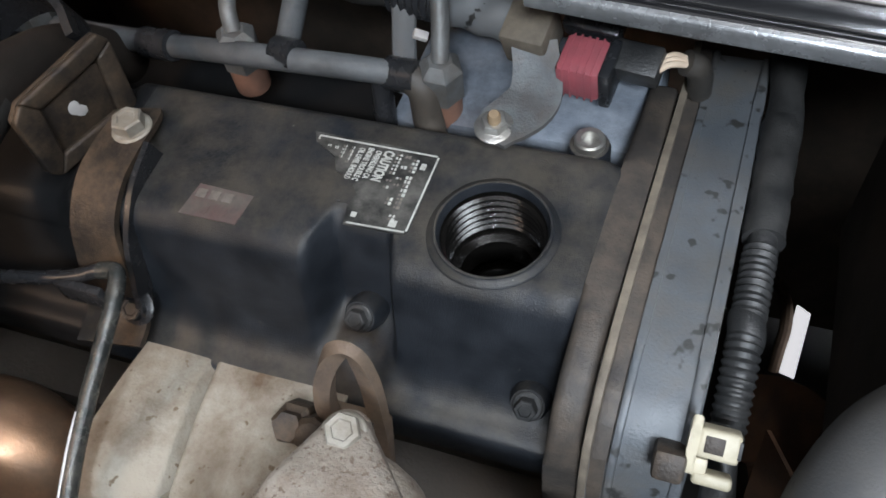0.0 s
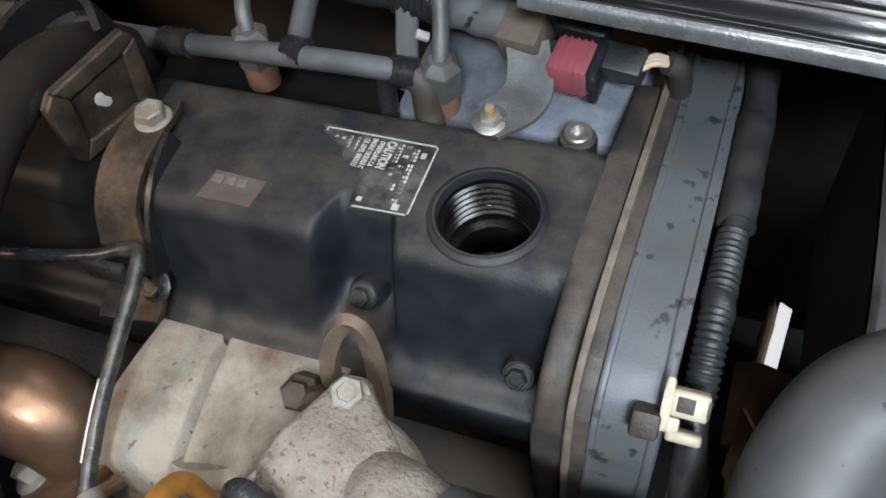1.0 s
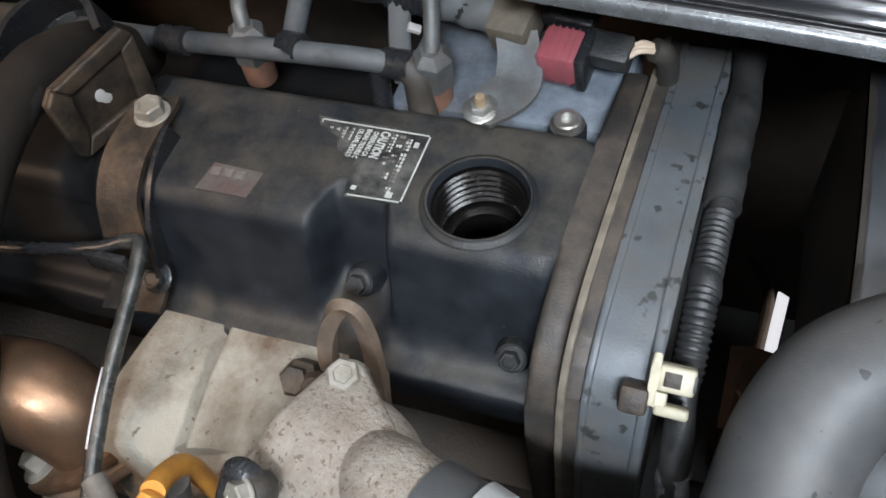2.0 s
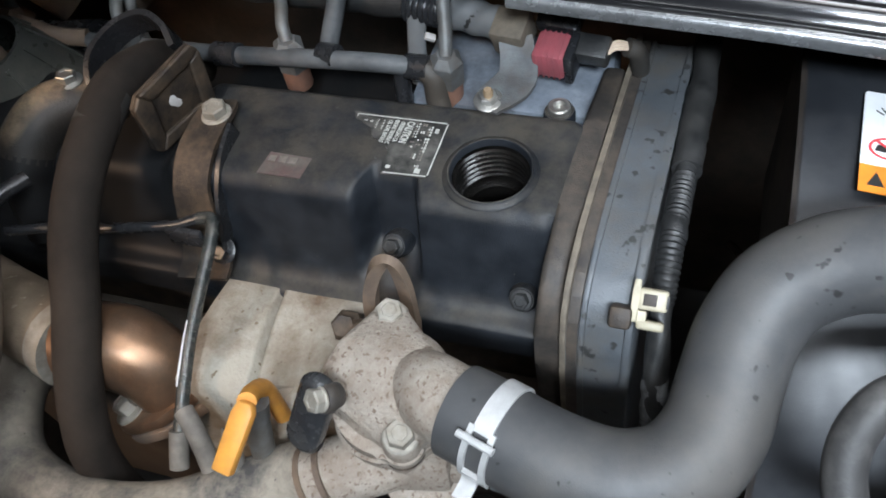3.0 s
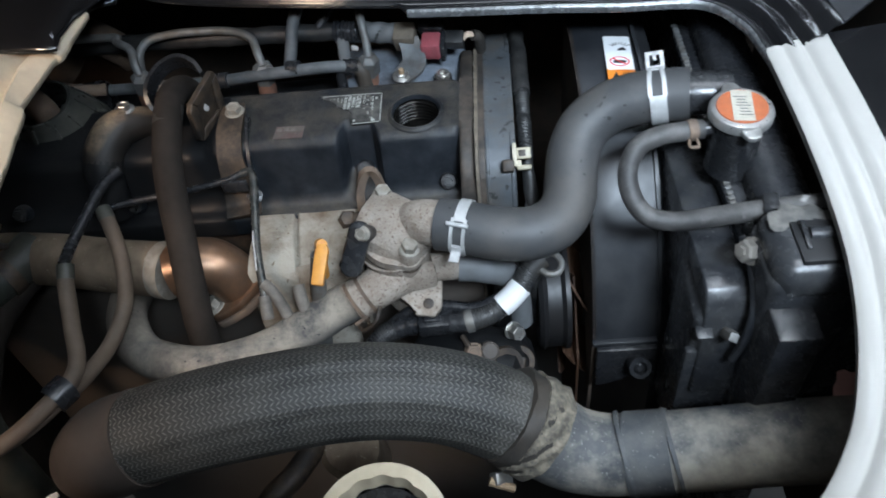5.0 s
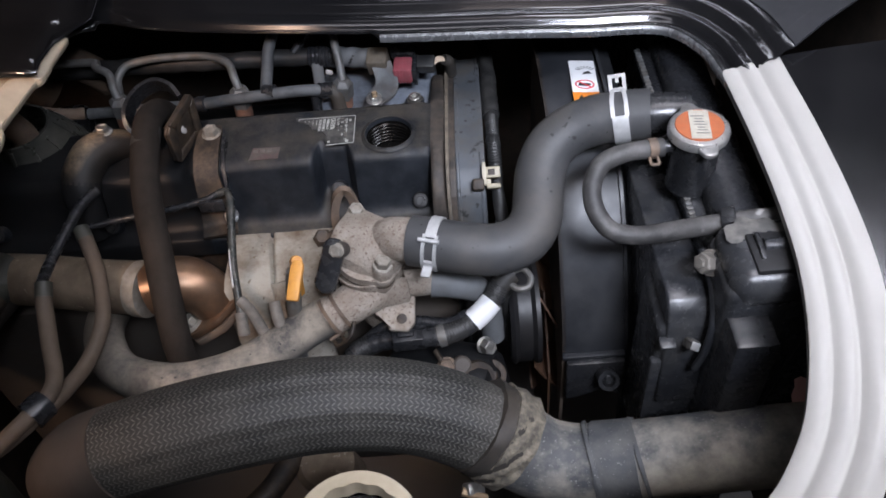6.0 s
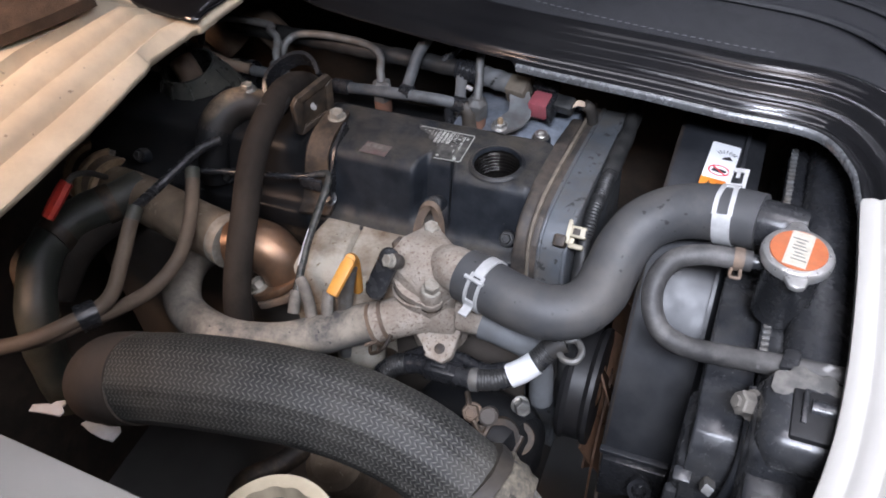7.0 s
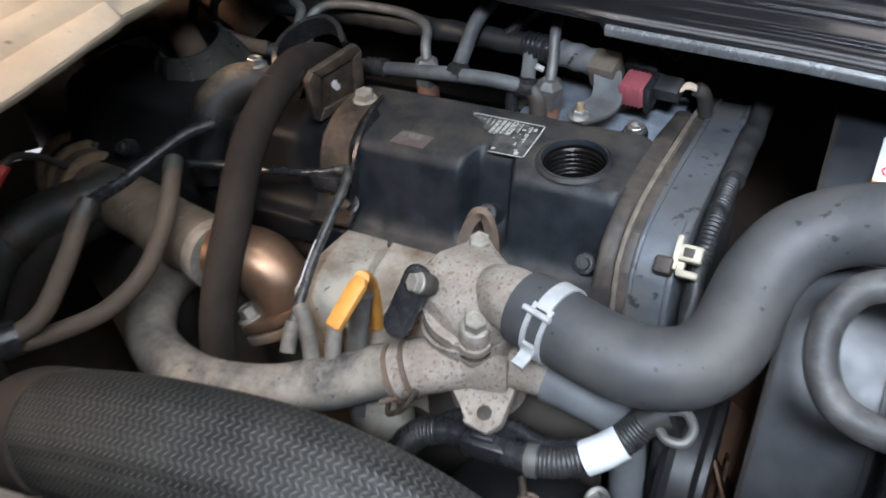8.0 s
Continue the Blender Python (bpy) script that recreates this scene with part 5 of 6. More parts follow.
part("body", tube([(-0.020, -0.117, 0.862, 0.029), (-0.019, -0.118, 0.848, 0.0265), (-0.015, -0.118, 0.830, 0.024), (-0.012, -0.115, 0.800, 0.024)], 0.026, 26, 6), ALU, th)
part("heater_port", tube([(-0.015, -0.128, 0.845, 0.019), (-0.030, -0.138, 0.842, 0.0175), (-0.047, -0.147, 0.838, 0.0165), (-0.058, -0.153, 0.835, 0.0160)], 0.017, 24, 6), ALU, th)
part("foot", prism([(-0.022, 0.010), (-0.020, -0.004), (-0.006, -0.010), (-0.004, -0.020), (0.012, -0.022), (0.018, -0.014), (0.019, 0.010)], 0.012, Matrix.Translation((-0.004, -0.138, 0.824)) @ turn_to((0.05, -0.45, 0.89)), 0.0022), ALU, th)
part("web", block((0.026, 0.012, 0.022), (-0.001, -0.1375, 0.846), 0.004, (-12, 0, 12)), ALU, th)
# solid dark disc paints the shade of a bolt hole
part("foot_hole", lathe([(0, 0.0003), (0.0036, 0.0003), (0.0044, 0)], (0.0035, -0.1535, 0.8300), (0.05, -0.45, 0.89), 18), RUST_DARK, th, "dark disc painted as the shade of a bolt hole")
part("small_port", tube([(0.006, -0.128, 0.845), (0.018, -0.126, 0.842), (0.030, -0.122, 0.838), (0.038, -0.120, 0.836)], 0.0115, 18, 5), ALU, th)
part("port_bead", lathe([(0.0100, -0.003), (0.0125, -0.003), (0.0125, 0.003), (0.0100, 0.003)], (0.034, -0.121, 0.837), (1, 0.2, -0.1), 20), ALU, th)
pl = thing("black_plug", (-0.055, -0.13, 0.86), "dusty black plastic plug held by a housing bolt", "connector")
part("plug", prism([(0.0092 * math.cos(a), 0.0092 * math.sin(a) + (0.030 if math.sin(a) > 0 else -0.002)) for a in (2 * math.pi * (k + 0.5) / 28 for k in range(28))], 0.0095, about((-0.0515, -0.1375, 0.8700), (-0.20, -0.90, 0.38), (0.90, -0.05, -0.33)), 0.0042, 4), TANK_BLACK, pl, smooth=50)
part("plug_collar", lathe([(0.0055, -0.008), (0.0070, -0.003), (0.0070, 0.0000), (0.0064, 0.0010), (0, 0.0012)], (-0.0380, -0.1362, 0.9010), (-0.45, -0.66, 0.60), 22), FLANGE_BROWN, pl, "dark round collar under the bolt")
bolt("plug_bolt", Vector((-0.0386, -0.1371, 0.9020)), (-0.45, -0.66, 0.60), 0.0096, DUSTY_BOLT, pl, "pale dusty bolt head", 1.08, 0.55)

# ---- heater hose ----
hh = thing("heater_hose", (-0.15, -0.17, 0.8), "dusty tan rubber heater hose with a spring clamp", "hose")
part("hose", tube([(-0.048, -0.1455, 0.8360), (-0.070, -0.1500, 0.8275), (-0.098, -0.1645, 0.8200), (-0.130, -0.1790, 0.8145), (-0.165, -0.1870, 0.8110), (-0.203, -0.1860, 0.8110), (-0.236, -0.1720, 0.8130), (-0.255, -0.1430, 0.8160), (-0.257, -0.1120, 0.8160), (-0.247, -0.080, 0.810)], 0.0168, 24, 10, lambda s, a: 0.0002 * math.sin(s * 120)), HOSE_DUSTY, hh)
for p, q in (((-0.0445, -0.1460, 0.8386), (-0.0470, -0.1472, 0.8377)), ((-0.0535, -0.1505, 0.8352), (-0.0560, -0.1517, 0.8343))):
    part("spring_clamp", tube([p, tuple((Vector(p) + Vector(q)) / 2), q], 0.0180, 26, 3), RUST, hh, "brown spring clamp band")
part("clamp_bridge", tube([(-0.0455, -0.1655, 0.8345), (-0.0505, -0.1682, 0.8320), (-0.0550, -0.1700, 0.8300)], 0.0017, 8, 3), RUST, hh)
part("clamp_ear", tube([(-0.049, -0.1595, 0.824), (-0.044, -0.168, 0.826), (-0.041, -0.173, 0.832), (-0.036, -0.171, 0.838), (-0.034, -0.162, 0.842)], 0.0017, 8, 5, flat=1.0), RUST_DARK, hh, "brown clamp ear")
part("clamp_ear", tube([(-0.055, -0.163, 0.822), (-0.050, -0.1715, 0.8235), (-0.042, -0.173, 0.831)], 0.0017, 8, 5), RUST_DARK, hh, "brown clamp ear")

# ---- upper radiator hose ----
rh = thing("radiator_hose", (0.11, -0.09, 0.9), "thick dark grey rubber radiator hose in an S bend", "hose")
HP = [(0.0185, -0.126, 0.8945), (0.034, -0.1305, 0.8950), (0.050, -0.1355, 0.8945), (0.068, -0.1395, 0.8935), (0.088, -0.1400, 0.8925), (0.107, -0.1320, 0.8935), (0.1185, -0.1150, 0.8965), (0.1225, -0.095, 0.902), (0.1265, -0.075, 0.910), (0.1365, -0.058, 0.920), (0.155, -0.049, 0.930), (0.177, -0.048, 0.9375), (0.200, -0.0515, 0.942), (0.2165, -0.055, 0.9445)]
part("hose", tube(HP, 0.0205, 32, 10, None, 0.004), RUBBER, rh)


def arc(m, r, a0, a1, h, n=24):
    return [tuple(m @ Vector((r * math.cos(a0 + (a1 - a0) * k / n), r * math.sin(a0 + (a1 - a0) * k / n), h))) for k in range(n + 1)]


AX1, AX2 = (0.95, -0.30, -0.01), (0.97, -0.12, 0.18)
m1 = about((0.0375, -0.1316, 0.8950), AX1, (0, -0.75, 0.66))
bm = strap(arc(m1, 0.0212, 0.70, 2 * math.pi - 0.30, 0), 0.0085, 0.0014, AX1, 2)
strap(arc(m1, 0.0214, -0.40, 0.80, 0.0048, 8), 0.0026, 0.0014, AX1, 2, bm)
strap(arc(m1, 0.0214, -0.40, 0.80, -0.0048, 8), 0.0026, 0.0014, AX1, 2, bm)
strap(arc(m1, 0.0214, 0.62, 1.15, 0, 6), 0.0125, 0.0014, AX1, 2, bm)
c1 = part("clamp", bm, BRIGHT, rh, "bright steel spring clamp")
part("clamp_hook", tube([tuple(m1 @ Vector((0.0238, -0.004, h))) for h in (-0.0085, -0.003, 0.003, 0.0080)], 0.0017, 10, 3), BRIGHT, c1)
part("clamp_tongue", strap([tuple(m1 @ Vector(p)) for p in ((0.0180, 0.013, 0), (0.0155, 0.0165, 0), (0.0165, 0.0205, 0), (0.0195, 0.0245, 0))], 0.0072, 0.0014, AX1, 6), BRIGHT, c1)
m2 = about((0.1935, -0.0505, 0.9408), AX2, (0, 0.93, 0.36))
bm = bmesh.new()
for sgn in (-1, 1):
    leg = []
    for k in range(13):
        a = 0.30 + k * 0.148
        leg.append(tuple(m2 @ Vector((0.0213 * math.cos(a), 0.0213 * math.sin(a), sgn * (0.0034 + 0.0020 * min(k / 8, 1))))))
    strap(leg, 0.0032, 0.0014, AX2, 2, bm)
strap(arc(m2, 0.0213, -0.05, 0.50, 0, 6), 0.0085, 0.0014, AX2, 2, bm)
strap(arc(m2, 0.0213, 0.45, 0.80, 0, 6), 0.0125, 0.0014, AX2, 2, bm)
strap(arc(m2, 0.0213, 2.05, 2 * math.pi - 0.5, 0, 16), 0.0125, 0.0014, AX2, 2, bm)
c2 = part("clamp", bm, BRIGHT, rh, "bright steel spring clamp")
bm = bmesh.new()
for h in (-0.0055, 0.0055):
    strap([tuple(m2 @ Vector(p)) for p in ((0.0212, 0.003, h), (0.028, 0.004, h), (0.0365, 0.004, h))], 0.0030, 0.0014, AX2, 4, bm)
strap([tuple(m2 @ Vector((0.0352, 0.004, h))) for h in (-0.0070, 0.0, 0.0070)], 0.0030, 0.0014, m2.to_3x3() @ Vector((1, 0, 0)), 4, bm)
strap([tuple(m2 @ Vector((0.0225, 0.0035, h))) for h in (-0.0070, 0.0, 0.0070)], 0.0035, 0.0014, m2.to_3x3() @ Vector((1, 0, 0)), 4, bm)
strap([tuple(m2 @ Vector(p)) for p in ((0.0290, 0.004, 0), (0.032, 0.004, 0), (0.0352, 0.004, 0))], 0.0026, 0.0014, AX2, 3, bm)
part("clamp_tab", bm, BRIGHT, c2)

# ---- radiator, shroud, cap ----
rad = thing("radiator", (0.235, -0.05, 0.6), "black radiator with a plastic tank and pressed end plates", "radiator")
part("core", block((0.030, 0.52, 0.42), (0.250, -0.0, 0.70), 0.003), PLASTIC, rad)
part("top_tank", block((0.040, 0.44, 0.050), (0.266, 0.010, 0.905), 0.012, seg=3), PLASTIC, rad)
part("neck_pipe", tube([(0.203, -0.053, 0.9425), (0.222, -0.0555, 0.9450), (0.245, -0.058, 0.945)], 0.0168, 22, 4), PLASTIC, rad, "black hose neck")
part("filler_neck", lathe([(0.018, -0.05), (0.018, -0.010), (0.020, -0.004), (0.020, 0.0), (0, 0)], (0.2395, -0.1025, 0.962), n=28), PLASTIC, rad)
part("overflow_spigot", tube([(0.226, -0.104, 0.9545), (0.214, -0.105, 0.9535), (0.206, -0.1055, 0.953)], 0.0050, 14, 3), PLASTIC, rad)
strip = part("core_edge", block((0.0070, 0.22, 0.004), (0.2345, -0.04, 0.9085), 0.0005), PLASTIC, rad, "crimped grey edge")
for k in range(44):
    part("crimp", block((0.0052, 0.0034, 0.003), (0.2345, -0.146 + k * 0.0052, 0.9112), 0.0006, (0, 0, 16)), PIPE_GREY, strip)
cap = part("cap", lathe([(0.0205, -0.004), (0.0225, -0.003), (0.0228, 0.0015), (0.0215, 0.0038), (0.0195, 0.0046), (0, 0.0052)], (0.2395, -0.1025, 0.965), n=44), CAP_METAL, rad, "bright radiator cap with an orange and white label")
for sgn in (-1, 1):
    part("ear", prism(lobes([(0.0, 0.0235 * sgn)], 0.0075, 0.0135, 40), 0.0042, pose(0.2395, -0.1025, 0.9630, 0, 0, 4), 0.0014), CAP_METAL, cap, "bright pressed ear")
part("cap_print", lathe([(0, 0.0003), (0.0175, 0.0), (0.0180, -0.0010)], (0.2395, -0.1025, 0.9704), n=44), CAP_ORANGE, cap, "orange printed disc")
part("cap_print", prism([(-0.0072, -0.0160), (0.0072, -0.0160), (0.0072, 0.0160), (-0.0072, 0.0160)], 0.0003, pose(0.2395, -0.1025, 0.97075, 0, 0, -8)), CAP_PAPER, cap, "pale printed band")
for k in range(7):
    part("print_bar", block((0.0095 - (k % 3) * 0.002, 0.0009, 0.0002), (0.2395 + 0.0004 * (k % 2), -0.1125 + k * 0.0032, 0.97115), 0, (0, 0, -8)), PIPE_GREY, cap)

sh = thing("fan_shroud", (0.165, -0.05, 0.7), "black plastic fan shroud with a dusty curved top", "fan shroud")
arc = [(0.12, 0.9060), (0.08, 0.9080), (0.03, 0.9065), (-0.01, 0.9000), (-0.05, 0.884), (-0.09, 0.852), (-0.12, 0.810), (-0.140, 0.772), (-0.1475, 0.750)]
arc = [tuple(p) for p in spline(arc, 5)]
part("shroud_top", sheet([[(x, y, z + (0.0 if x < 0.19 else -0.002)) for x in (0.1405, 0.1425, 0.155, 0.175, 0.192, 0.1955)] for y, z in arc], 0.004), SHROUD, sh, smooth=60)
part("shroud_edge", sheet([[(0.1405, y, z) for z in (zz, zz - 0.06, zz - 0.12)] for y, zz in arc], 0.003, (1, 0, 0)), BAY_DUST, sh, "dusty brown inner edge", smooth=60)
side_arc = arc + [(-0.1530, 0.70), (-0.1560, 0.62), (-0.1580, 0.55)]
part("shroud_rib", sheet([[(0.1955, y, z + 0.003), (0.1985, y, z + 0.003), (0.2000, y + 0.001, z - 0.004), (0.2125, y + 0.003, z - 0.012), (0.2135, y + 0.004, z - 0.030)] for y, z in side_arc], 0.003), SHROUD, sh, smooth=60)
part("shroud_step", block((0.056, 0.006, 0.005), (0.168, -0.1500, 0.7505), 0.001), SHROUD, sh)
part("shroud_front", prism([(0.1430, 0.749), (0.1955, 0.749), (0.1955, 0.690), (0.1925, 0.704), (0.1865, 0.712), (0.1780, 0.715), (0.1690, 0.712), (0.1590, 0.703), (0.1430, 0.699)], 0.007, Matrix(((1, 0, 0, 0), (0, 0.10, 1, -0.233), (0, 1, 0, 0), (0, 0, 0, 1))), 0.002), PLASTIC, sh, "black lower lip with a curved edge")
part("shroud_lug", lathe([(0.0095, -0.01), (0.0095, 0.006), (0.0060, 0.006), (0.0055, -0.002), (0, -0.002)], (0.178, -0.170, 0.742), (0, -0.8, 0.6), 24), PLASTIC, sh, "round screw lug")
bolt("lug_screw", Vector((0.178, -0.171, 0.742)), (0, -0.8, 0.6), 0.006, PLASTIC, sh)
for dx in (0.165, 0.183):
    part("rivet", lathe([(0.0024, 0), (0.0024, 0.0012), (0, 0.0016)], (dx, -0.154, 0.7475), (0, -0.8, 0.6), 14), CONDUIT, sh)

warn = thing("warning_sticker", (0.18, 0.03, 0.91), "white and orange warning sticker on the fan shroud", "sticker")
wm = Matrix.Translation((0.1795, 0.0380, 0.9095)) @ pose(0, 0, 0, -1, 4, -3)
part("sticker_base", prism([(-0.0118, -0.0145), (0.0118, -0.0145), (0.0118, 0.0325), (0.0105, 0.034), (-0.0105, 0.034), (-0.0118, 0.0325)], 0.0005, wm), STICKER_WHITE, warn)
part("orange_field", prism([(-0.0118, -0.031), (0.0118, -0.031), (0.0118, -0.0145), (-0.0118, -0.0145)], 0.0005, wm), STICKER_ORANGE, warn, "orange field")
ring = bmesh.new()
lathe([(0.0074, 0), (0.0088, 0), (0.0088, 0.0003), (0.0074, 0.0003), (0.0074, 0)], n=36, bm=ring)
bmesh.ops.scale(ring, verts=ring.verts, vec=(1.0, 0.78, 1))
block((0.0142, 0.0013, 0.0003), (0, 0, 0.0002), 0, (0, 0, -38), bm=ring)
bmesh.ops.transform(ring, verts=ring.verts, matrix=wm @ pose(0, -0.0030, 0.0005))
part("red_ring", ring, INK_RED, warn, "red crossed ring")
part("pictogram", prism([(-0.006, -0.002), (0.002, -0.0028), (0.006, -0.0008), (0.006, 0.0012), (0.001, 0.0022), (-0.005, 0.0018)], 0.0002, wm @ pose(0, -0.0030, 0.0005)), INK, warn)
part("pictogram", prism([(-0.001, -0.002), (0.008, -0.001), (0.005, 0.0035), (0.001, 0.001)], 0.0002, wm @ pose(0, 0.0145, 0.0005)), INK, warn)
for k in range(7):
    a = 0.6 + k * 0.33
    part("pictogram", block((0.0042, 0.0007, 0.0002), tuple(wm @ Vector((0.002 + 0.008 * math.cos(a), 0.0165 + 0.007 * math.sin(a), 0.0006))), 0, (0, 0, math.degrees(a) - 8)), INK, warn)
part("pictogram", prism([(-0.0085, -0.027), (-0.001, -0.027), (-0.0047, -0.0185)], 0.0002, wm @ pose(0, 0, 0.0005)), INK, warn)
for a, b, w, h in ((0.0052, -0.0195, 0.0075, 0.0008), (0.0052, -0.0262, 0.0075, 0.0008), (0.0018, -0.0228, 0.0008, 0.0068), (0.0086, -0.0228, 0.0008, 0.0068), (0.0052, -0.0228, 0.0008, 0.0060)):
    part("pictogram", block((w, h, 0.0002), tuple(wm @ Vector((a, b, 0.0006))), 0, (0, 0, -3)), INK, warn)

ov = thing("overflow_hose", (0.18, -0.14, 0.93), "small grey rubber overflow hose bent in a loop", "hose")
part("hose", tube([(0.214, -0.1050, 0.9535), (0.200, -0.1065, 0.954), (0.182, -0.1095, 0.954), (0.166, -0.1160, 0.950), (0.158, -0.1290, 0.940), (0.160, -0.1430, 0.928), (0.170, -0.1540, 0.919), (0.188, -0.1590, 0.917), (0.210, -0.1620, 0.922), (0.235, -0.1670, 0.931), (0.262, -0.1710, 0.938), (0.30, -0.1730, 0.942)], 0.0072, 20, 10), OVERFLOW, ov)
part("pinch_clip", tube([(0.2025, -0.1063, 0.954), (0.2055, -0.106, 0.954), (0.2085, -0.1056, 0.9538)], 0.0080, 18, 3), RUST, ov, "brown pinch clip")
for dx in (-0.0028, 0.0028):
    part("clip_ear", tube([(0.2055 + dx, -0.1135, 0.952), (0.2055 + dx, -0.120, 0.951), (0.2055 - dx, -0.1205, 0.951)], 0.0012, 8, 4), RUST, ov)
part("guide_clip", block((0.0105, 0.0165, 0.0170), (0.2490, -0.1695, 0.9358), 0.002, (0, -14, -10)), PLASTIC, ov, "black hose guide")

tank = thing("side_tank", (0.24, -0.21, 0.8), "black moulded plastic reservoir beside the radiator", "reservoir")
part("tank_body", block((0.095, 0.058, 0.30), (0.2800, -0.206, 0.785), 0.008, seg=4), TANK_BLACK, tank)
part("top_block", block((0.094, 0.062, 0.034), (0.2815, -0.206, 0.932), 0.0145, seg=5), TANK_BLACK, tank)
# raised black slab painted as the shade inside a pocket
part("pocket", block((0.036, 0.034, 0.012), (0.268, -0.212, 0.9452), 0.0015), SHADE_PIT, tank, "black slab painted as the shade of an open pocket")
for dx in (0.2565, 0.2795):
    part("pocket_rib", block((0.0035, 0.022, 0.007), (dx, -0.208, 0.9505), 0.001, (8, 0, 0)), PLASTIC, tank)
part("roller", lathe([(0, -0.008), (0.0055, -0.008), (0.0055, 0.008), (0, 0.008)], (0.268, -0.206, 0.9490), (1, 0, 0), 20), TANK_BLACK, tank)
part("nut_washer", lathe([(0.0060, -0.004), (0.0098, -0.0035), (0.0098, -0.0015), (0.0060, -0.001)], (0.2300, -0.1965, 0.9245), (-0.82, -0.35, 0.45), 24), NUT_TAN, tank, "pale dusty washer")
part("tank_nut", lathe([(0, -0.002), (0.0074, -0.002), (0.0078, -0.001), (0.0078, 0.0070), (0.0068, 0.0082), (0.0040, 0.0086), (0.0040, 0.0110), (0, 0.0112)], (0.2300, -0.1965, 0.9245), (-0.82, -0.35, 0.45), 6), NUT_TAN, tank, "pale dusty hexagon nut", smooth=25)
for at, r, q in (((0.2500, -0.1895, 0.9487), 0.0115, 0.3), ((0.2640, -0.1870, 0.9487), 0.0090, 1.4), ((0.2745, -0.1900, 0.9487), 0.0070, 2.2)):
    part("dust_patch", lathe([(0, 0.0007), (r * 0.8, 0.0006), (r, 0)], at, (0, 0, 1), 22, wave=lambda a, q=q, r=r: r * (0.25 * math.sin(2 * a + q) + 0.12 * math.sin(5 * a + 2 * q))), DUSTY_TOP, tank, "patch of dried pale dust")
part("header", prism([(-0.045, 0.890), (-0.185, 0.899), (-0.196, 0.9005), (-0.206, 0.898), (-0.2135, 0.891), (-0.218, 0.880), (-0.2205, 0.862), (-0.226, 0.79), (-0.045, 0.79)][::-1], 0.0310, Matrix.Translation((0.2025, 0, 0)) @ along, 0.002), TANK_BLACK, tank, "black header with a rounded glossy shoulder", smooth=50)
part("bulge_foot", block((0.040, 0.062, 0.19), (0.2170, -0.187, 0.782), 0.008, (0, 0, 0), 4), TANK_BLACK, tank)
part("bulge_ledge", block((0.012, 0.010, 0.004), (0.2030, -0.222, 0.867), 0.0015, (10, 0, 0)), TANK_BLACK, tank)
part("bulge_rim", tube([(0.232, -0.176, 0.915), (0.233, -0.204, 0.908), (0.2325, -0.222, 0.892), (0.229, -0.230, 0.868), (0.224, -0.231, 0.845)], 0.0030, 10, 6), SHROUD, tank)
part("knob", lathe([(0.0045, -0.010), (0.0045, 0.003), (0.0035, 0.005), (0.0035, 0.008), (0, 0.0085)], (0.2190, -0.2285, 0.872), (0, -0.7, 0.7), 14, wave=lambda a: 0.0006 * math.sin(4 * a)), PIPE_GREY, tank, "grey plastic tap")
for x, t in ((0.238, 7), (0.262, 9), (0.279, 6)):
    part("rib", block((0.0026, 0.005, 0.15), (x + 0.006, -0.2350, 0.82), 0.001, (0, t, 0)), SHROUD, tank)
part("lower_face", block((0.044, 0.008, 0.16), (0.2160, -0.2170, 0.76), 0.003), TANK_BLACK, tank)
RAG = [[(0.2925 + 0.0050 * i + 0.0012 * math.sin(2.1 * j), -0.2470 - 0.0035 * j + 0.0015 * math.sin(1.7 * i + j), 0.846 - 0.0065 * j + 0.0014 * math.sin(2.6 * i + 0.8 * j)) for i in range(4)] for j in range(5)]
single("pink_rag", sheet(RAG, 0.0015), surf("pink_cloth", (0.62, 0.36, 0.31), (0.55, 0.30, 0.26), 0.8, 0, 60, 700, 0.3), "pale pink crumpled rag beside the tank", "cloth", smooth=60)

# ---- braided intake hose and duct ----
bh = thing("intake_hose", (-0.05, -0.27, 0.8), "large braided black intake hose with rubber cuffs", "hose")
BP = [(-0.206, -0.2655, 0.8415), (-0.172, -0.262, 0.850), (-0.148, -0.259, 0.854), (-0.110, -0.2545, 0.858), (-0.065, -0.248, 0.857), (-0.020, -0.244, 0.849), (0.022, -0.244, 0.834), (0.055, -0.248, 0.815), (0.078, -0.252, 0.800)]


def weave(s, a):
    row = a * 66 / (2 * math.pi)
    k = math.floor(row)
    f = row - k
    slant = f if k % 2 else 1 - f
    h = abs(math.sin(math.pi * (s / 0.0039 + 0.85 * slant))) * math.sin(math.pi * f) ** 0.5
    return 0.00036 * h + 0.0005 * math.sin(a * 7 + 1.0 + 3 * s) + 0.0003 * math.sin(a * 15 + s * 9) + 0.0006 * math.sin(s * 21)


BRAID = surf("braid_black", (0.012, 0.0122, 0.0117), (0.024, 0.0238, 0.0222), 0.58, 0, 45, 900, 0.2, (0.075, 0.070, 0.060), 0.6, 14)
nt = BRAID.node_tree
uvn = nt.nodes.new("ShaderNodeUVMap")
sep = nt.nodes.new("ShaderNodeSeparateXYZ")
nt.links.new(uvn.outputs[0], sep.inputs[0])


def calc(op, *args):
    n = nt.nodes.new("ShaderNodeMath")
    n.operation = op
    for k, v in enumerate(args):
        if isinstance(v, (int, float)):
            n.inputs[k].default_value = v
        else:
            nt.links.new(v, n.inputs[k])
    return n.outputs[0]


rowv = calc("MULTIPLY", sep.outputs[0], 66.0)
fr = calc("FRACT", rowv)
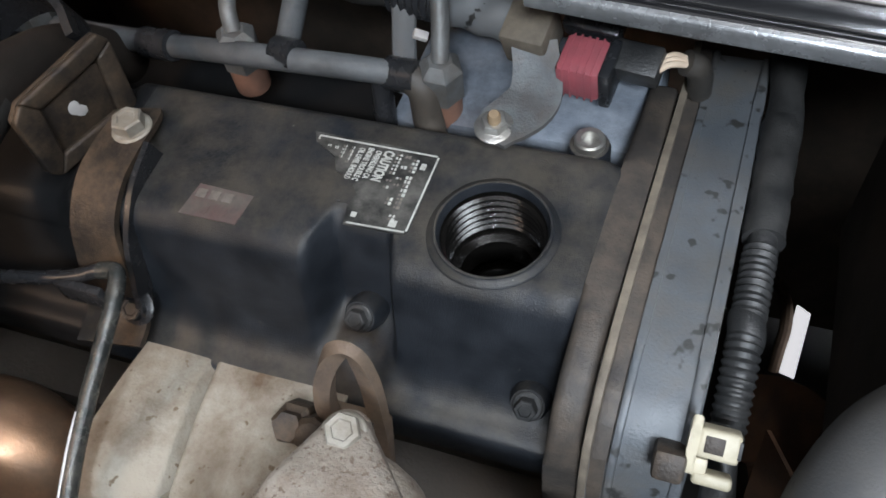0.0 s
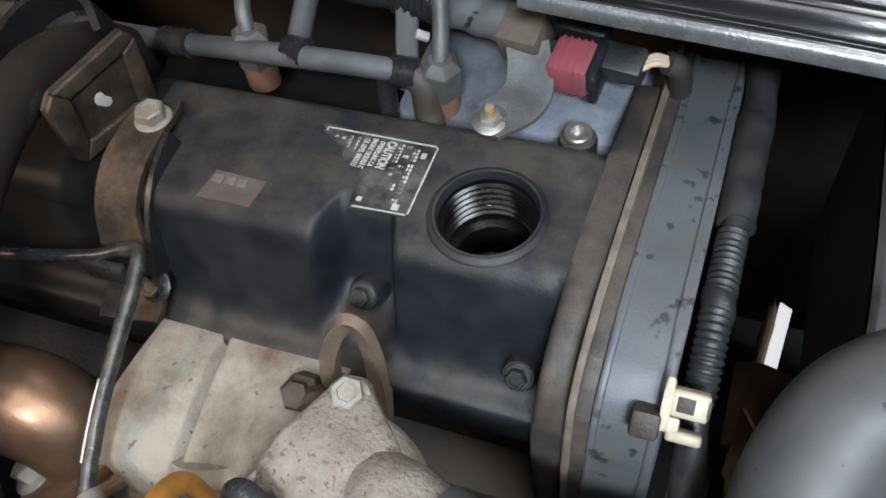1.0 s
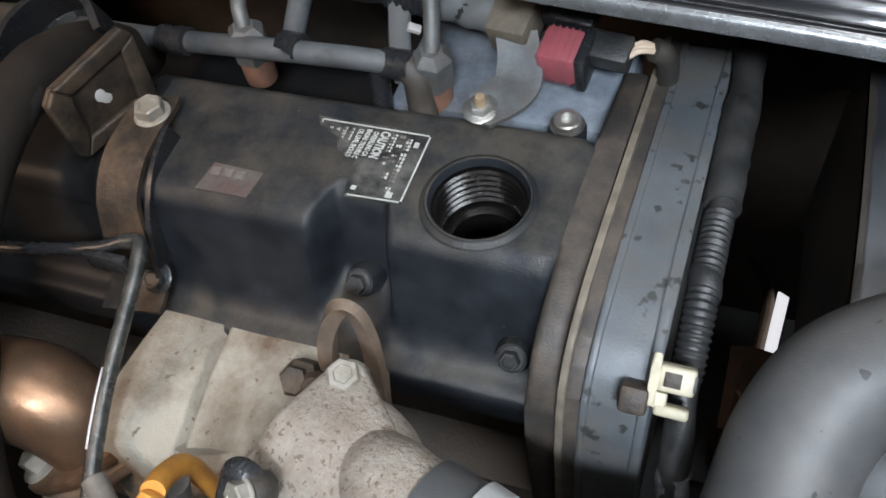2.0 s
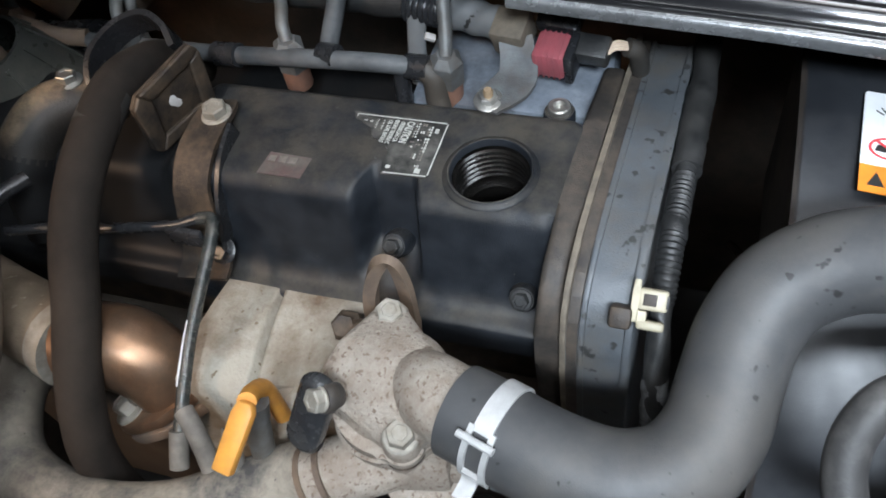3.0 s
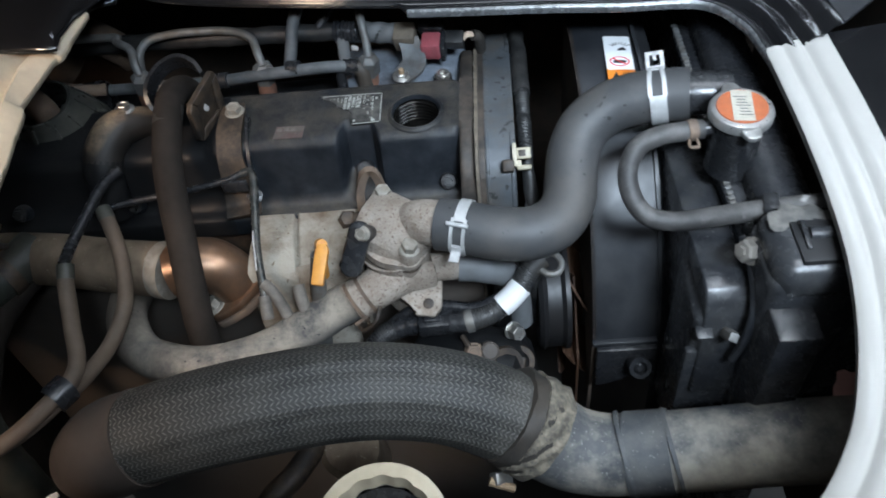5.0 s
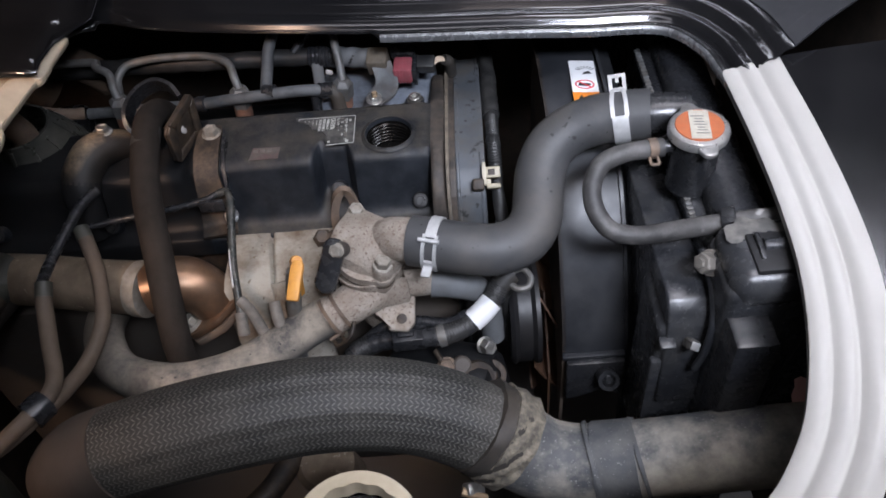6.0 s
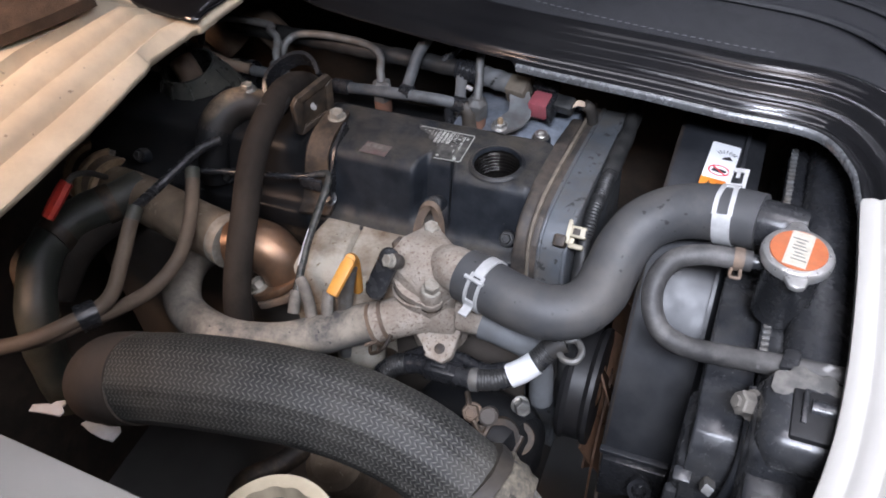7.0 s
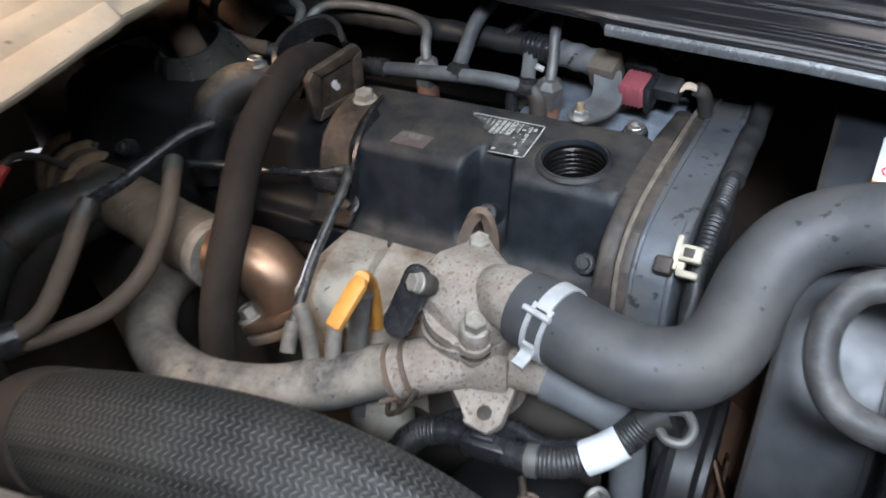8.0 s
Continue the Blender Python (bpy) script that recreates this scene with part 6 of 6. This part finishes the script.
odd = calc("MODULO", calc("FLOOR", rowv), 2.0)
slant = calc("ABSOLUTE", calc("SUBTRACT", fr, odd))
yarn = calc("ABSOLUTE", calc("SINE", calc("MULTIPLY", calc("ADD", calc("DIVIDE", sep.outputs[1], 0.0039), calc("MULTIPLY", calc("SUBTRACT", 1.0, slant), 0.85)), math.pi)))
crest = calc("MULTIPLY", calc("POWER", yarn, 10.0), calc("SINE", calc("MULTIPLY", fr, math.pi)))
old = nt.nodes["Principled BSDF"].inputs["Base Color"].links[0].from_socket
mixn = nt.nodes.new("ShaderNodeMix")
mixn.data_type = "RGBA"
nt.links.new(crest, mixn.inputs["Factor"])
nt.links.new(old, mixn.inputs["A"])
mixn.inputs["B"].default_value = (0.150, 0.145, 0.128, 1)
nt.links.new(mixn.outputs["Result"], nt.nodes["Principled BSDF"].inputs["Base Color"])
part("braid", tube(BP, 0.0348, 528, 72, weave, uv=True), BRAID, bh, smooth=80)
part("left_cuff", tube([(-0.262, -0.260, 0.795, 0.030), (-0.248, -0.265, 0.815, 0.034), (-0.228, -0.2665, 0.832, 0.0365), (-0.202, -0.2655, 0.8425, 0.0365)], 0.038, 36, 8), CUFF_BROWN, bh, "brownish rubber cuff")
part("right_cuff", tube([(0.060, -0.248, 0.815, 0.0375), (0.075, -0.2515, 0.803, 0.0385), (0.086, -0.2550, 0.7945, 0.0365)], 0.038, 36, 6, lambda s, a: 0.0010 * math.sin(7 * a + s * 300) + 0.0005 * math.sin(19 * a)), RUBBER_BLACK, bh, "crumbling black rubber cuff")
part("cuff_clamp", tube([(0.0690, -0.2498, 0.8080), (0.0770, -0.2518, 0.8018), (0.0860, -0.2545, 0.7945)], 0.0392, 64, 8, lambda s, a: 0.0009 * math.sin(9 * a + s * 500) + 0.0008 * math.sin(23 * a + s * 900) * math.sin(s * 700)), CRUST, bh, "dusty worm clamp band")
part("clamp_screw", block((0.016, 0.010, 0.010), (0.0530, -0.283, 0.779), 0.002, (30, 30, 20)), STEEL, bh, "steel clamp screw")
part("clamp_screw", tube([(0.044, -0.286, 0.782), (0.053, -0.288, 0.779), (0.062, -0.289, 0.774)], 0.0035, 10, 3), GOLD, bh, "brassy screw")
du = thing("intake_duct", (0.18, -0.27, 0.79), "dusty grey plastic intake duct with a wide band", "duct")
part("duct", tube([(0.082, -0.2535, 0.7975, 0.034), (0.105, -0.262, 0.783, 0.0325), (0.130, -0.268, 0.780, 0.0310), (0.160, -0.272, 0.786, 0.0300), (0.20, -0.276, 0.796, 0.0300), (0.245, -0.279, 0.806, 0.0300), (0.29, -0.281, 0.812, 0.030), (0.33, -0.281, 0.812, 0.030)], 0.03, 30, 8), DUCT, du)
part("band", tube([(0.148, -0.2705, 0.7835), (0.163, -0.2722, 0.7868), (0.180, -0.274, 0.791)], 0.0316, 32, 5), BAND_GREY, du, "dark band round the duct")
for p in ((0.1475, -0.2704, 0.7834), (0.1805, -0.2741, 0.7912)):
    part("band_bead", tube([tuple(Vector(p) + Vector((d, 0.0001 * k, d * 0.24))) for k, d in enumerate((-0.0015, 0.0, 0.0015))], 0.0325, 32, 3), BAND_GREY, du)
part("band_tail", block((0.032, 0.012, 0.05), (0.166, -0.298, 0.745), 0.002), PLASTIC, du)

# ---- lower middle clutter under the thermostat ----
wt = thing("lower_harness", (0.02, -0.15, 0.81), "black sheathed cable bundle with white tape", "cable")
part("sheath", tube([(-0.050, -0.172, 0.785), (-0.040, -0.162, 0.797), (-0.020, -0.156, 0.803), (0.005, -0.157, 0.807), (0.030, -0.160, 0.810), (0.050, -0.157, 0.813), (0.066, -0.149, 0.818), (0.080, -0.138, 0.826), (0.088, -0.128, 0.836)], 0.0086, 18, 10, lambda s, a: 0.0003 * math.sin(s * 700)), PLASTIC, wt)
part("plug_housing", block((0.030, 0.017, 0.015), (0.0075, -0.1585, 0.8090), 0.002, (0, 4, 6)), PLASTIC, wt, "black plug housing")
part("plug_latch", block((0.014, 0.007, 0.004), (0.0050, -0.1600, 0.8175), 0.001, (0, 4, 6)), PLASTIC, wt)
part("cable_tail", tube([(-0.030, -0.150, 0.800), (-0.012, -0.146, 0.811), (0.015, -0.146, 0.815), (0.040, -0.150, 0.815), (0.058, -0.148, 0.822)], 0.0048, 12, 6), PLASTIC, wt, "black cable")
for pts in ([(-0.046, -0.168, 0.790), (-0.038, -0.161, 0.798), (-0.026, -0.157, 0.802)], [(0.038, -0.1595, 0.8115), (0.050, -0.157, 0.8135), (0.060, -0.152, 0.8160)], [(0.078, -0.1395, 0.825), (0.084, -0.133, 0.831), (0.089, -0.128, 0.837)]):
    part("ribbed_sleeve", tube(pts, 0.0090, 16, 16, lambda s, a: 0.00022 * math.sin(s * 2 * math.pi / 0.0024 + 0.6 * math.sin(a))), CONDUIT, wt, "corrugated sleeve")
part("white_tape", tube([(0.062, -0.1512, 0.8165), (0.0705, -0.1460, 0.8205), (0.079, -0.1388, 0.8255)], 0.0100, 20, 4), TAPE, wt, "white tape wrap")
part("tie", tube([(0.0330, -0.1602, 0.8105), (0.0355, -0.160, 0.811), (0.0385, -0.1595, 0.8113)], 0.0098, 20, 3), PIPE_GREY, wt, "grey cable tie")
part("grommet", tube([(0.088, -0.130, 0.836), (0.093, -0.126, 0.840), (0.098, -0.123, 0.842)], 0.0090, 16, 4), RUBBER_BLACK, wt)
part("cable_eye", tube([(0.098, -0.122, 0.842), (0.107, -0.120, 0.8425), (0.1130, -0.1275, 0.8405), (0.1105, -0.136, 0.838), (0.102, -0.1375, 0.838), (0.096, -0.133, 0.839)], 0.0028, 10, 8), PIPE_GREY, wt, "grey cable loop")
single("bypass_hose", tube([(0.030, -0.1225, 0.838, 0.0135), (0.045, -0.1235, 0.836, 0.0130), (0.060, -0.1225, 0.828, 0.0120), (0.071, -0.1190, 0.815, 0.0110), (0.078, -0.118, 0.79, 0.0105), (0.08, -0.12, 0.75, 0.0105)], 0.012, 20, 8, lambda s, a: 0.0002 * math.sin(s * 300 + 2 * a)), HOSE_GREY, "short dusty grey rubber bypass hose under the radiator hose", "hose")
alt = thing("alternator", (0.05, -0.16, 0.74), "dirty alternator casing deep in the bay", "engine part")
part("casing", lathe([(0, -0.05), (0.045, -0.05), (0.052, -0.04), (0.052, 0.03), (0.046, 0.042), (0.03, 0.05), (0, 0.052)], (0.035, -0.165, 0.722), (0.9, -0.3, 0.1), 32), SHADE_BLACK, alt)
for k in range(5):
    part("fin", tube([(0.045 + 0.006 * k, -0.205, 0.758 - 0.004 * k), (0.050 + 0.006 * k, -0.188, 0.772 - 0.004 * k), (0.054 + 0.006 * k, -0.168, 0.778 - 0.004 * k)], 0.0030, 8, 5), RUST_DARK, alt)
bolt("alternator_bolt", Vector((0.0705, -0.150, 0.779)), (0.5, -0.7, 0.5), 0.0115, STEEL, alt, "bright hexagon bolt", 1.2, 1.0)
bolt("alternator_bolt", Vector((0.037, -0.172, 0.782)), (0, -0.6, 0.8), 0.0125, RUST, alt, "dull hexagon nut", 1.2, 0.8)
for at, r in (((0.048, -0.186, 0.768), 0.012), ((0.074, -0.168, 0.757), 0.014), ((0.056, -0.196, 0.752), 0.013)):
    part("winding", lathe([(r - 0.005, -0.003), (r, -0.003), (r + 0.001, 0.0), (r, 0.003), (r - 0.005, 0.003), (r - 0.005, -0.003)], at, (0.3, -0.6, 0.7), 24), RUST_DARK, alt, "rust-brown winding")
part("winding", lathe([(0.010, -0.004), (0.0155, -0.004), (0.0165, 0.0), (0.0155, 0.004), (0.010, 0.004), (0.010, -0.004)], (0.062, -0.176, 0.766), (0.35, -0.65, 0.65), 28), RUST_DARK, alt, "rust-brown winding")
part("terminal", lathe([(0.008, -0.012), (0.008, 0.004), (0.006, 0.006), (0, 0.006)], (0.050, -0.170, 0.780), (0.1, -0.6, 0.8), 20), GRIME, alt, "dark terminal post")
part("wire", tube([(0.028, -0.160, 0.790), (0.036, -0.174, 0.786), (0.046, -0.184, 0.778), (0.060, -0.190, 0.764)], 0.0024, 10, 6), RUST_DARK, alt, "brown dusty wire")
pu = thing("fan_pulley", (0.105, -0.09, 0.74), "black fan pulley behind the hose", "pulley")
part("rim", lathe([(0.02, -0.014), (0.050, -0.014), (0.053, -0.010), (0.047, -0.002), (0.047, 0.004), (0.053, 0.010), (0.053, 0.014), (0.02, 0.015)], (0.110, -0.085, 0.742), (1, 0, 0), 44), PIT_GLOSS, pu)
part("belt", lathe([(0.049, -0.006), (0.0505, -0.006), (0.0505, 0.006), (0.049, 0.006)], (0.110, -0.085, 0.742), (1, 0, 0), 44), PIT_GLOSS, pu)
fan = thing("cooling_fan", (0.132, -0.05, 0.70), "brown-black plastic cooling fan blades", "fan")
part("hub", lathe([(0, -0.012), (0.05, -0.012), (0.055, 0.0), (0.05, 0.010), (0, 0.012)], (0.132, -0.03, 0.69), (1, 0, 0), 28), FAN_BROWN, fan)
for k in range(7):
    a = k * 2 * math.pi / 7 + 0.60
    rows = []
    for r in (0.05, 0.066, 0.082, 0.098):
        rows.append([(0.132 + 0.014 * s, -0.03 + r * math.cos(a + 0.28 * s), 0.69 + r * math.sin(a + 0.28 * s)) for s in (-1, -0.3, 0.4, 1)])
    part("blade", sheet(rows, 0.002, (1, 0, 0)), FAN_BROWN, fan)
part("blade", sheet([[(0.126, -0.027, 0.708), (0.128, -0.052, 0.731), (0.131, -0.077, 0.754)], [(0.125, -0.070, 0.650), (0.128, -0.100, 0.672), (0.131, -0.130, 0.695)], [(0.124, -0.086, 0.567), (0.127, -0.113, 0.585), (0.130, -0.140, 0.600)]], 0.002, (1, 0, 0)), FAN_BROWN, fan, "rust-brown blade")

# ---- left side hoses and clutter ----
for pts in ([(-0.2570, -0.0870, 0.898), (-0.2500, -0.1000, 0.892), (-0.2400, -0.1250, 0.878), (-0.2360, -0.1560, 0.861), (-0.2420, -0.1880, 0.853), (-0.2480, -0.2200, 0.861), (-0.2560, -0.2480, 0.872), (-0.285, -0.278, 0.870), (-0.34, -0.302, 0.862)],
            [(-0.2640, -0.1540, 0.909), (-0.2630, -0.1680, 0.901), (-0.2570, -0.1950, 0.887), (-0.2480, -0.2280, 0.879), (-0.2600, -0.2560, 0.879), (-0.290, -0.288, 0.876), (-0.345, -0.312, 0.870)]):
    vh = thing("vacuum_hose", pts[0], "thin brown-grey rubber vacuum hose", "hose", "thin hoses")
    part("hose", tube(pts, 0.0062, 16, 8, None, 0.0016), HOSE_THIN, vh)
    part("worn_end", tube([pts[0], tuple((Vector(pts[0]) * 0.6 + Vector(pts[1]) * 0.4)), tuple((Vector(pts[0]) * 0.3 + Vector(pts[1]) * 0.7))], 0.0066, 16, 3, None, 0.0018), HOSE_BROWN, vh, "darker worn end of the hose")
part("cable_tie", tube([(-0.2525, -0.2400, 0.8745), (-0.2560, -0.2460, 0.8755), (-0.2600, -0.2520, 0.8755)], 0.0115, 14, 3), PLASTIC, vh, "black cable tie")
single("black_pipe", tube([(-0.250, -0.050, 0.905), (-0.2590, -0.0690, 0.906), (-0.2665, -0.0980, 0.902), (-0.2720, -0.1250, 0.899), (-0.2680, -0.1500, 0.905), (-0.2645, -0.1570, 0.907)], 0.0045, 12, 6), PLASTIC, "thin black pipe above the exhaust pipe", "pipe")
red = thing("red_sleeve", (-0.293, -0.185, 0.93), "bright red plastic sleeve on a hose end", "sleeve")
part("sleeve", tube([(-0.3180, -0.164, 0.9305, 0.0062), (-0.3195, -0.169, 0.9275, 0.0068), (-0.3220, -0.180, 0.920, 0.0070), (-0.3250, -0.191, 0.912, 0.0064)], 0.007, 8, 4, flat=0.72), RED_BRIGHT, red, smooth=25)
part("lead", tube([(-0.330, -0.118, 0.895), (-0.322, -0.138, 0.918), (-0.3180, -0.156, 0.931), (-0.3182, -0.167, 0.929)], 0.0026, 10, 6), RUBBER_BLACK, red, "black lead")
fb = thing("frame_bracket", (-0.42, -0.16, 0.75), "dusty brown bent bracket on the body frame", "bracket")
part("bracket_plate", strap([(-0.445, -0.125, 0.79, 0.030), (-0.435, -0.150, 0.80, 0.034), (-0.425, -0.175, 0.792, 0.034), (-0.420, -0.185, 0.74, 0.030)], 0.03, 0.003, (0.9, 0.4, 0), 6), RUST, fb)
bolt("bracket_bolt", Vector((-0.436, -0.148, 0.8015)), (0, 0, 1), 0.011, RUST_DARK, fb, "rusty hexagon bolt", 1.5, 0.6)
lh = thing("branch_hose", (-0.37, -0.13, 0.84), "dusty green-black rubber hose bent down beside the exhaust pipe", "hose")
part("hose", tube([(-0.3480, -0.070, 0.838), (-0.3580, -0.094, 0.840), (-0.3766, -0.1214, 0.840), (-0.3888, -0.1475, 0.836), (-0.3860, -0.1804, 0.828), (-0.372, -0.215, 0.805), (-0.364, -0.235, 0.765), (-0.36, -0.242, 0.70)], 0.0185, 22, 8, lambda s, a: 0.0005 * math.sin(s * 160) + 0.0004 * math.sin(3 * a + s * 60)), HOSE_BROWN, lh)
for p, q in (((-0.3600, -0.0975, 0.840), (-0.3665, -0.1075, 0.840)), ((-0.3880, -0.1460, 0.8362), (-0.3893, -0.1570, 0.8345))):
    part("hose_band", tube([p, tuple((Vector(p) + Vector(q)) / 2), q], 0.0198, 24, 3), RUST_DARK, lh, "dark clamp band")
box = thing("air_box", (-0.36, 0.09, 0.85), "dark green-black plastic box behind the valve cover", "box")
part("box_body", block((0.085, 0.085, 0.06), (-0.352, 0.080, 0.842), 0.010, (0, 0, 8), 3), PLASTIC, box)
boot = part("boot", lathe([(0.047, -0.052), (0.045, -0.046), (0.036, -0.020), (0.0285, -0.003), (0.0275, 0.0), (0.0250, 0.0), (0.0245, -0.004), (0.030, -0.030)], (-0.340, 0.036, 0.914), (-0.06, -0.16, 1), 40), BOOT, box, "black ribbed rubber boot")
for k in range(9):
    a = -2.9 + 0.62 * k
    c, d = math.cos(a), math.sin(a)
    part("boot_rib", strap([(-0.340 + 0.0290 * c, 0.036 + 0.0290 * d, 0.911 + 0.0046 * d), (-0.339 + 0.0375 * c, 0.039 + 0.0375 * d, 0.893 + 0.006 * d), (-0.337 + 0.0460 * c, 0.043 + 0.0460 * d, 0.867 + 0.007 * d)], 0.003, 0.0022, (-d, c, 0), 4), BOOT, boot)
part("boot_stud", tube([(-0.340, 0.038, 0.875), (-0.3405, 0.036, 0.900), (-0.342, 0.035, 0.909), (-0.350, 0.039, 0.917)], 0.0125, 18, 5), RUST, box, "rusty brown pipe end inside the boot")
bp = thing("brown_pipe", (-0.37, 0.08, 0.88), "rusty brown pipe with a hexagon joint behind the boot", "pipe")
part("pipe", tube([(-0.470, 0.030, 0.886), (-0.440, 0.047, 0.896), (-0.415, 0.068, 0.901), (-0.388, 0.079, 0.900), (-0.355, 0.080, 0.898), (-0.325, 0.074, 0.896), (-0.300, 0.080, 0.890)], 0.0062, 16, 6, lambda s, a: 0.0006 * math.sin(s * 130) + 0.0005 * math.sin(3 * a + s * 70)), RUST, bp)
part("joint", lathe([(0.0065, -0.009), (0.0100, -0.007), (0.0100, 0.007), (0.0065, 0.009)], (-0.3600, 0.0800, 0.8985), (1, 0.02, -0.05), 6), RUST, bp, "rusty hexagon joint")
# lump added where a brown warm-lit hump shows beside the sill
single("brown_lump", lathe([(0.052, -0.09), (0.054, -0.02), (0.050, 0.000), (0.040, 0.010), (0.020, 0.014), (0, 0.0145)], (-0.500, 0.035, 0.868), (0.25, -0.10, 1), 32), RUST, "round brown lump added for unclear warm-lit clutter", "canister")
for x, y, z, r in ((-0.395, 0.15, 0.90, 0.022), (-0.42, 0.10, 0.895, 0.025), (-0.33, 0.155, 0.905, 0.016)):
    single("brown_fitting", tube([(x - 0.03, y + 0.02, z - 0.02), (x - 0.01, y, z), (x + 0.015, y - 0.01, z - 0.004), (x + 0.035, y - 0.005, z - 0.03)], r, 18, 6), RUST, "rusty brown pipe fitting behind the engine", "pipe", "pipe fittings")
single("lower_pipe", tube([(-0.090, -0.195, 0.72), (-0.104, -0.2135, 0.72), (-0.1216, -0.2437, 0.72), (-0.1428, -0.2658, 0.715), (-0.155, -0.280, 0.68), (-0.16, -0.290, 0.64)], 0.0105, 16, 6), RUST_DARK, "brown pipe below the intake hose", "pipe")
single("oil_filter", lathe([(0, 0.03), (0.02, 0.03), (0.026, 0.024), (0.027, -0.05)], (-0.0767, -0.2146, 0.695), (0, -0.3, 0.95), 28), PIPE_TAN, "pale round fitting below the intake hose", "fitting")
tray = thing("lower_tray", (-0.1, -0.25, 0.62), "dark grimy frame parts deep in the bay", "frame")
part("tray", block((0.42, 0.10, 0.04), (-0.10, -0.33, 0.62), 0.01, (12, 0, 0)), BAY_DUST, tray)
part("beam", block((0.60, 0.05, 0.07), (-0.10, -0.42, 0.66), 0.008), BAY_DUST, tray)
# pale cards outlined to fit the camera's view, painting bright ground through gaps
for pts in ([(-0.3034, -0.305), (-0.3049, -0.2984), (-0.294, -0.2935), (-0.289, -0.2934), (-0.2877, -0.289), (-0.281, -0.2857), (-0.278, -0.2888), (-0.280, -0.292), (-0.2745, -0.295), (-0.275, -0.300), (-0.287, -0.3015), (-0.296, -0.3025)], [(-0.2536, -0.300), (-0.2497, -0.295), (-0.2373, -0.2944), (-0.229, -0.2946), (-0.221, -0.291), (-0.217, -0.295), (-0.218, -0.3046), (-0.2286, -0.3053), (-0.241, -0.3036)]):
    single("bright_gap", prism(pts, 0.002, pose(0, 0, 0.80), 0.0004, 1), BRIGHT_PALE, "pale card standing in for bright ground seen below the hose", "scrap", "pale scraps")
# glowing card, outlined to fit the camera's view
single("ground_glow", prism([(-0.566, -0.030), (-0.561, -0.012), (-0.545, 0.004), (-0.524, 0.008), (-0.517, 0.002), (-0.531, -0.012), (-0.548, -0.016)], 0.002, pose(0, 0, 0.782), 0.0004, 1), GAP_GLOW, "glowing card for bright ground seen past the exhaust pipe", "backdrop", kind="structure")
GAP_EDGE = [(0.3608, 0.3999), (0.2530, 0.5288), (0.2004, 0.5824), (0.1760, 0.5899), (0.1665, 0.5717), (0.1573, 0.5566)]
single("fan_opening_edge", tube([(0.150, yy, zz) for yy, zz in GAP_EDGE], 0.0045, 10, 6), RUST, "rust-brown curved edge beside the fan", "edge")
# glowing card set behind the fan for the bright sliver there
single("fan_gap_glow", prism([(0.2058, 0.5769), (0.1695, 0.6251), (0.1480, 0.600), (0.1366, 0.5883), (0.1698, 0.5314)], 0.002, along @ pose(0, 0, 0.158), 0.0004, 1), GAP_GLOW, "glowing card for bright ground seen under the car", "backdrop", kind="structure")

# small glowing card for the bright spot below the radiator
single("ground_glow", prism([(0.188, -0.079), (0.203, -0.082), (0.205, -0.064), (0.191, -0.060)], 0.002, pose(0, 0, 0.436), 0.0004, 1), GAP_GLOW, "glowing card for bright ground seen under the radiator", "backdrop", kind="structure")

rg = thing("reservoir_ring", (-0.02, -0.355, 0.88), "cream plastic reservoir neck ring with a scalloped inside", "ring")
bm = bmesh.new()
m = Matrix.Translation((-0.020, -0.360, 0.884)) @ turn_to((0.0, -0.12, 1))
N = 96
rings = [[], [], [], []]
for j in range(N):
    a = 2 * math.pi * j / N
    inner = 0.0325 + 0.0016 * abs(math.sin(a * 7))
    for ring_, (r, h) in zip(rings, ((0.0425, -0.012), (0.0425, 0.0), (inner, 0.002), (inner - 0.002, -0.012))):
        ring_.append(bm.verts.new(m @ Vector((r * math.cos(a), r * math.sin(a), h))))
for x, y in zip(rings, rings[1:]):
    for j in range(N):
        bm.faces.new((x[j], x[(j + 1) % N], y[(j + 1) % N], y[j]))
part("ring", bm, RING, rg, smooth=40)
# black dome fills the ring to paint the shade within
part("dark_inside", lathe([(0.031, -0.006), (0.026, -0.004), (0.02, 0.001), (0, 0.003)], (-0.020, -0.360, 0.878), (0, -0.12, 1), 36), PLASTIC, rg, "black dome painted as the dark inside of the ring")
part("tank", lathe([(0.041, -0.012), (0.041, -0.05), (0.05, -0.06), (0.05, -0.15), (0, -0.15)], (-0.020, -0.360, 0.884), (0, -0.12, 1), 36), PLASTIC, rg)
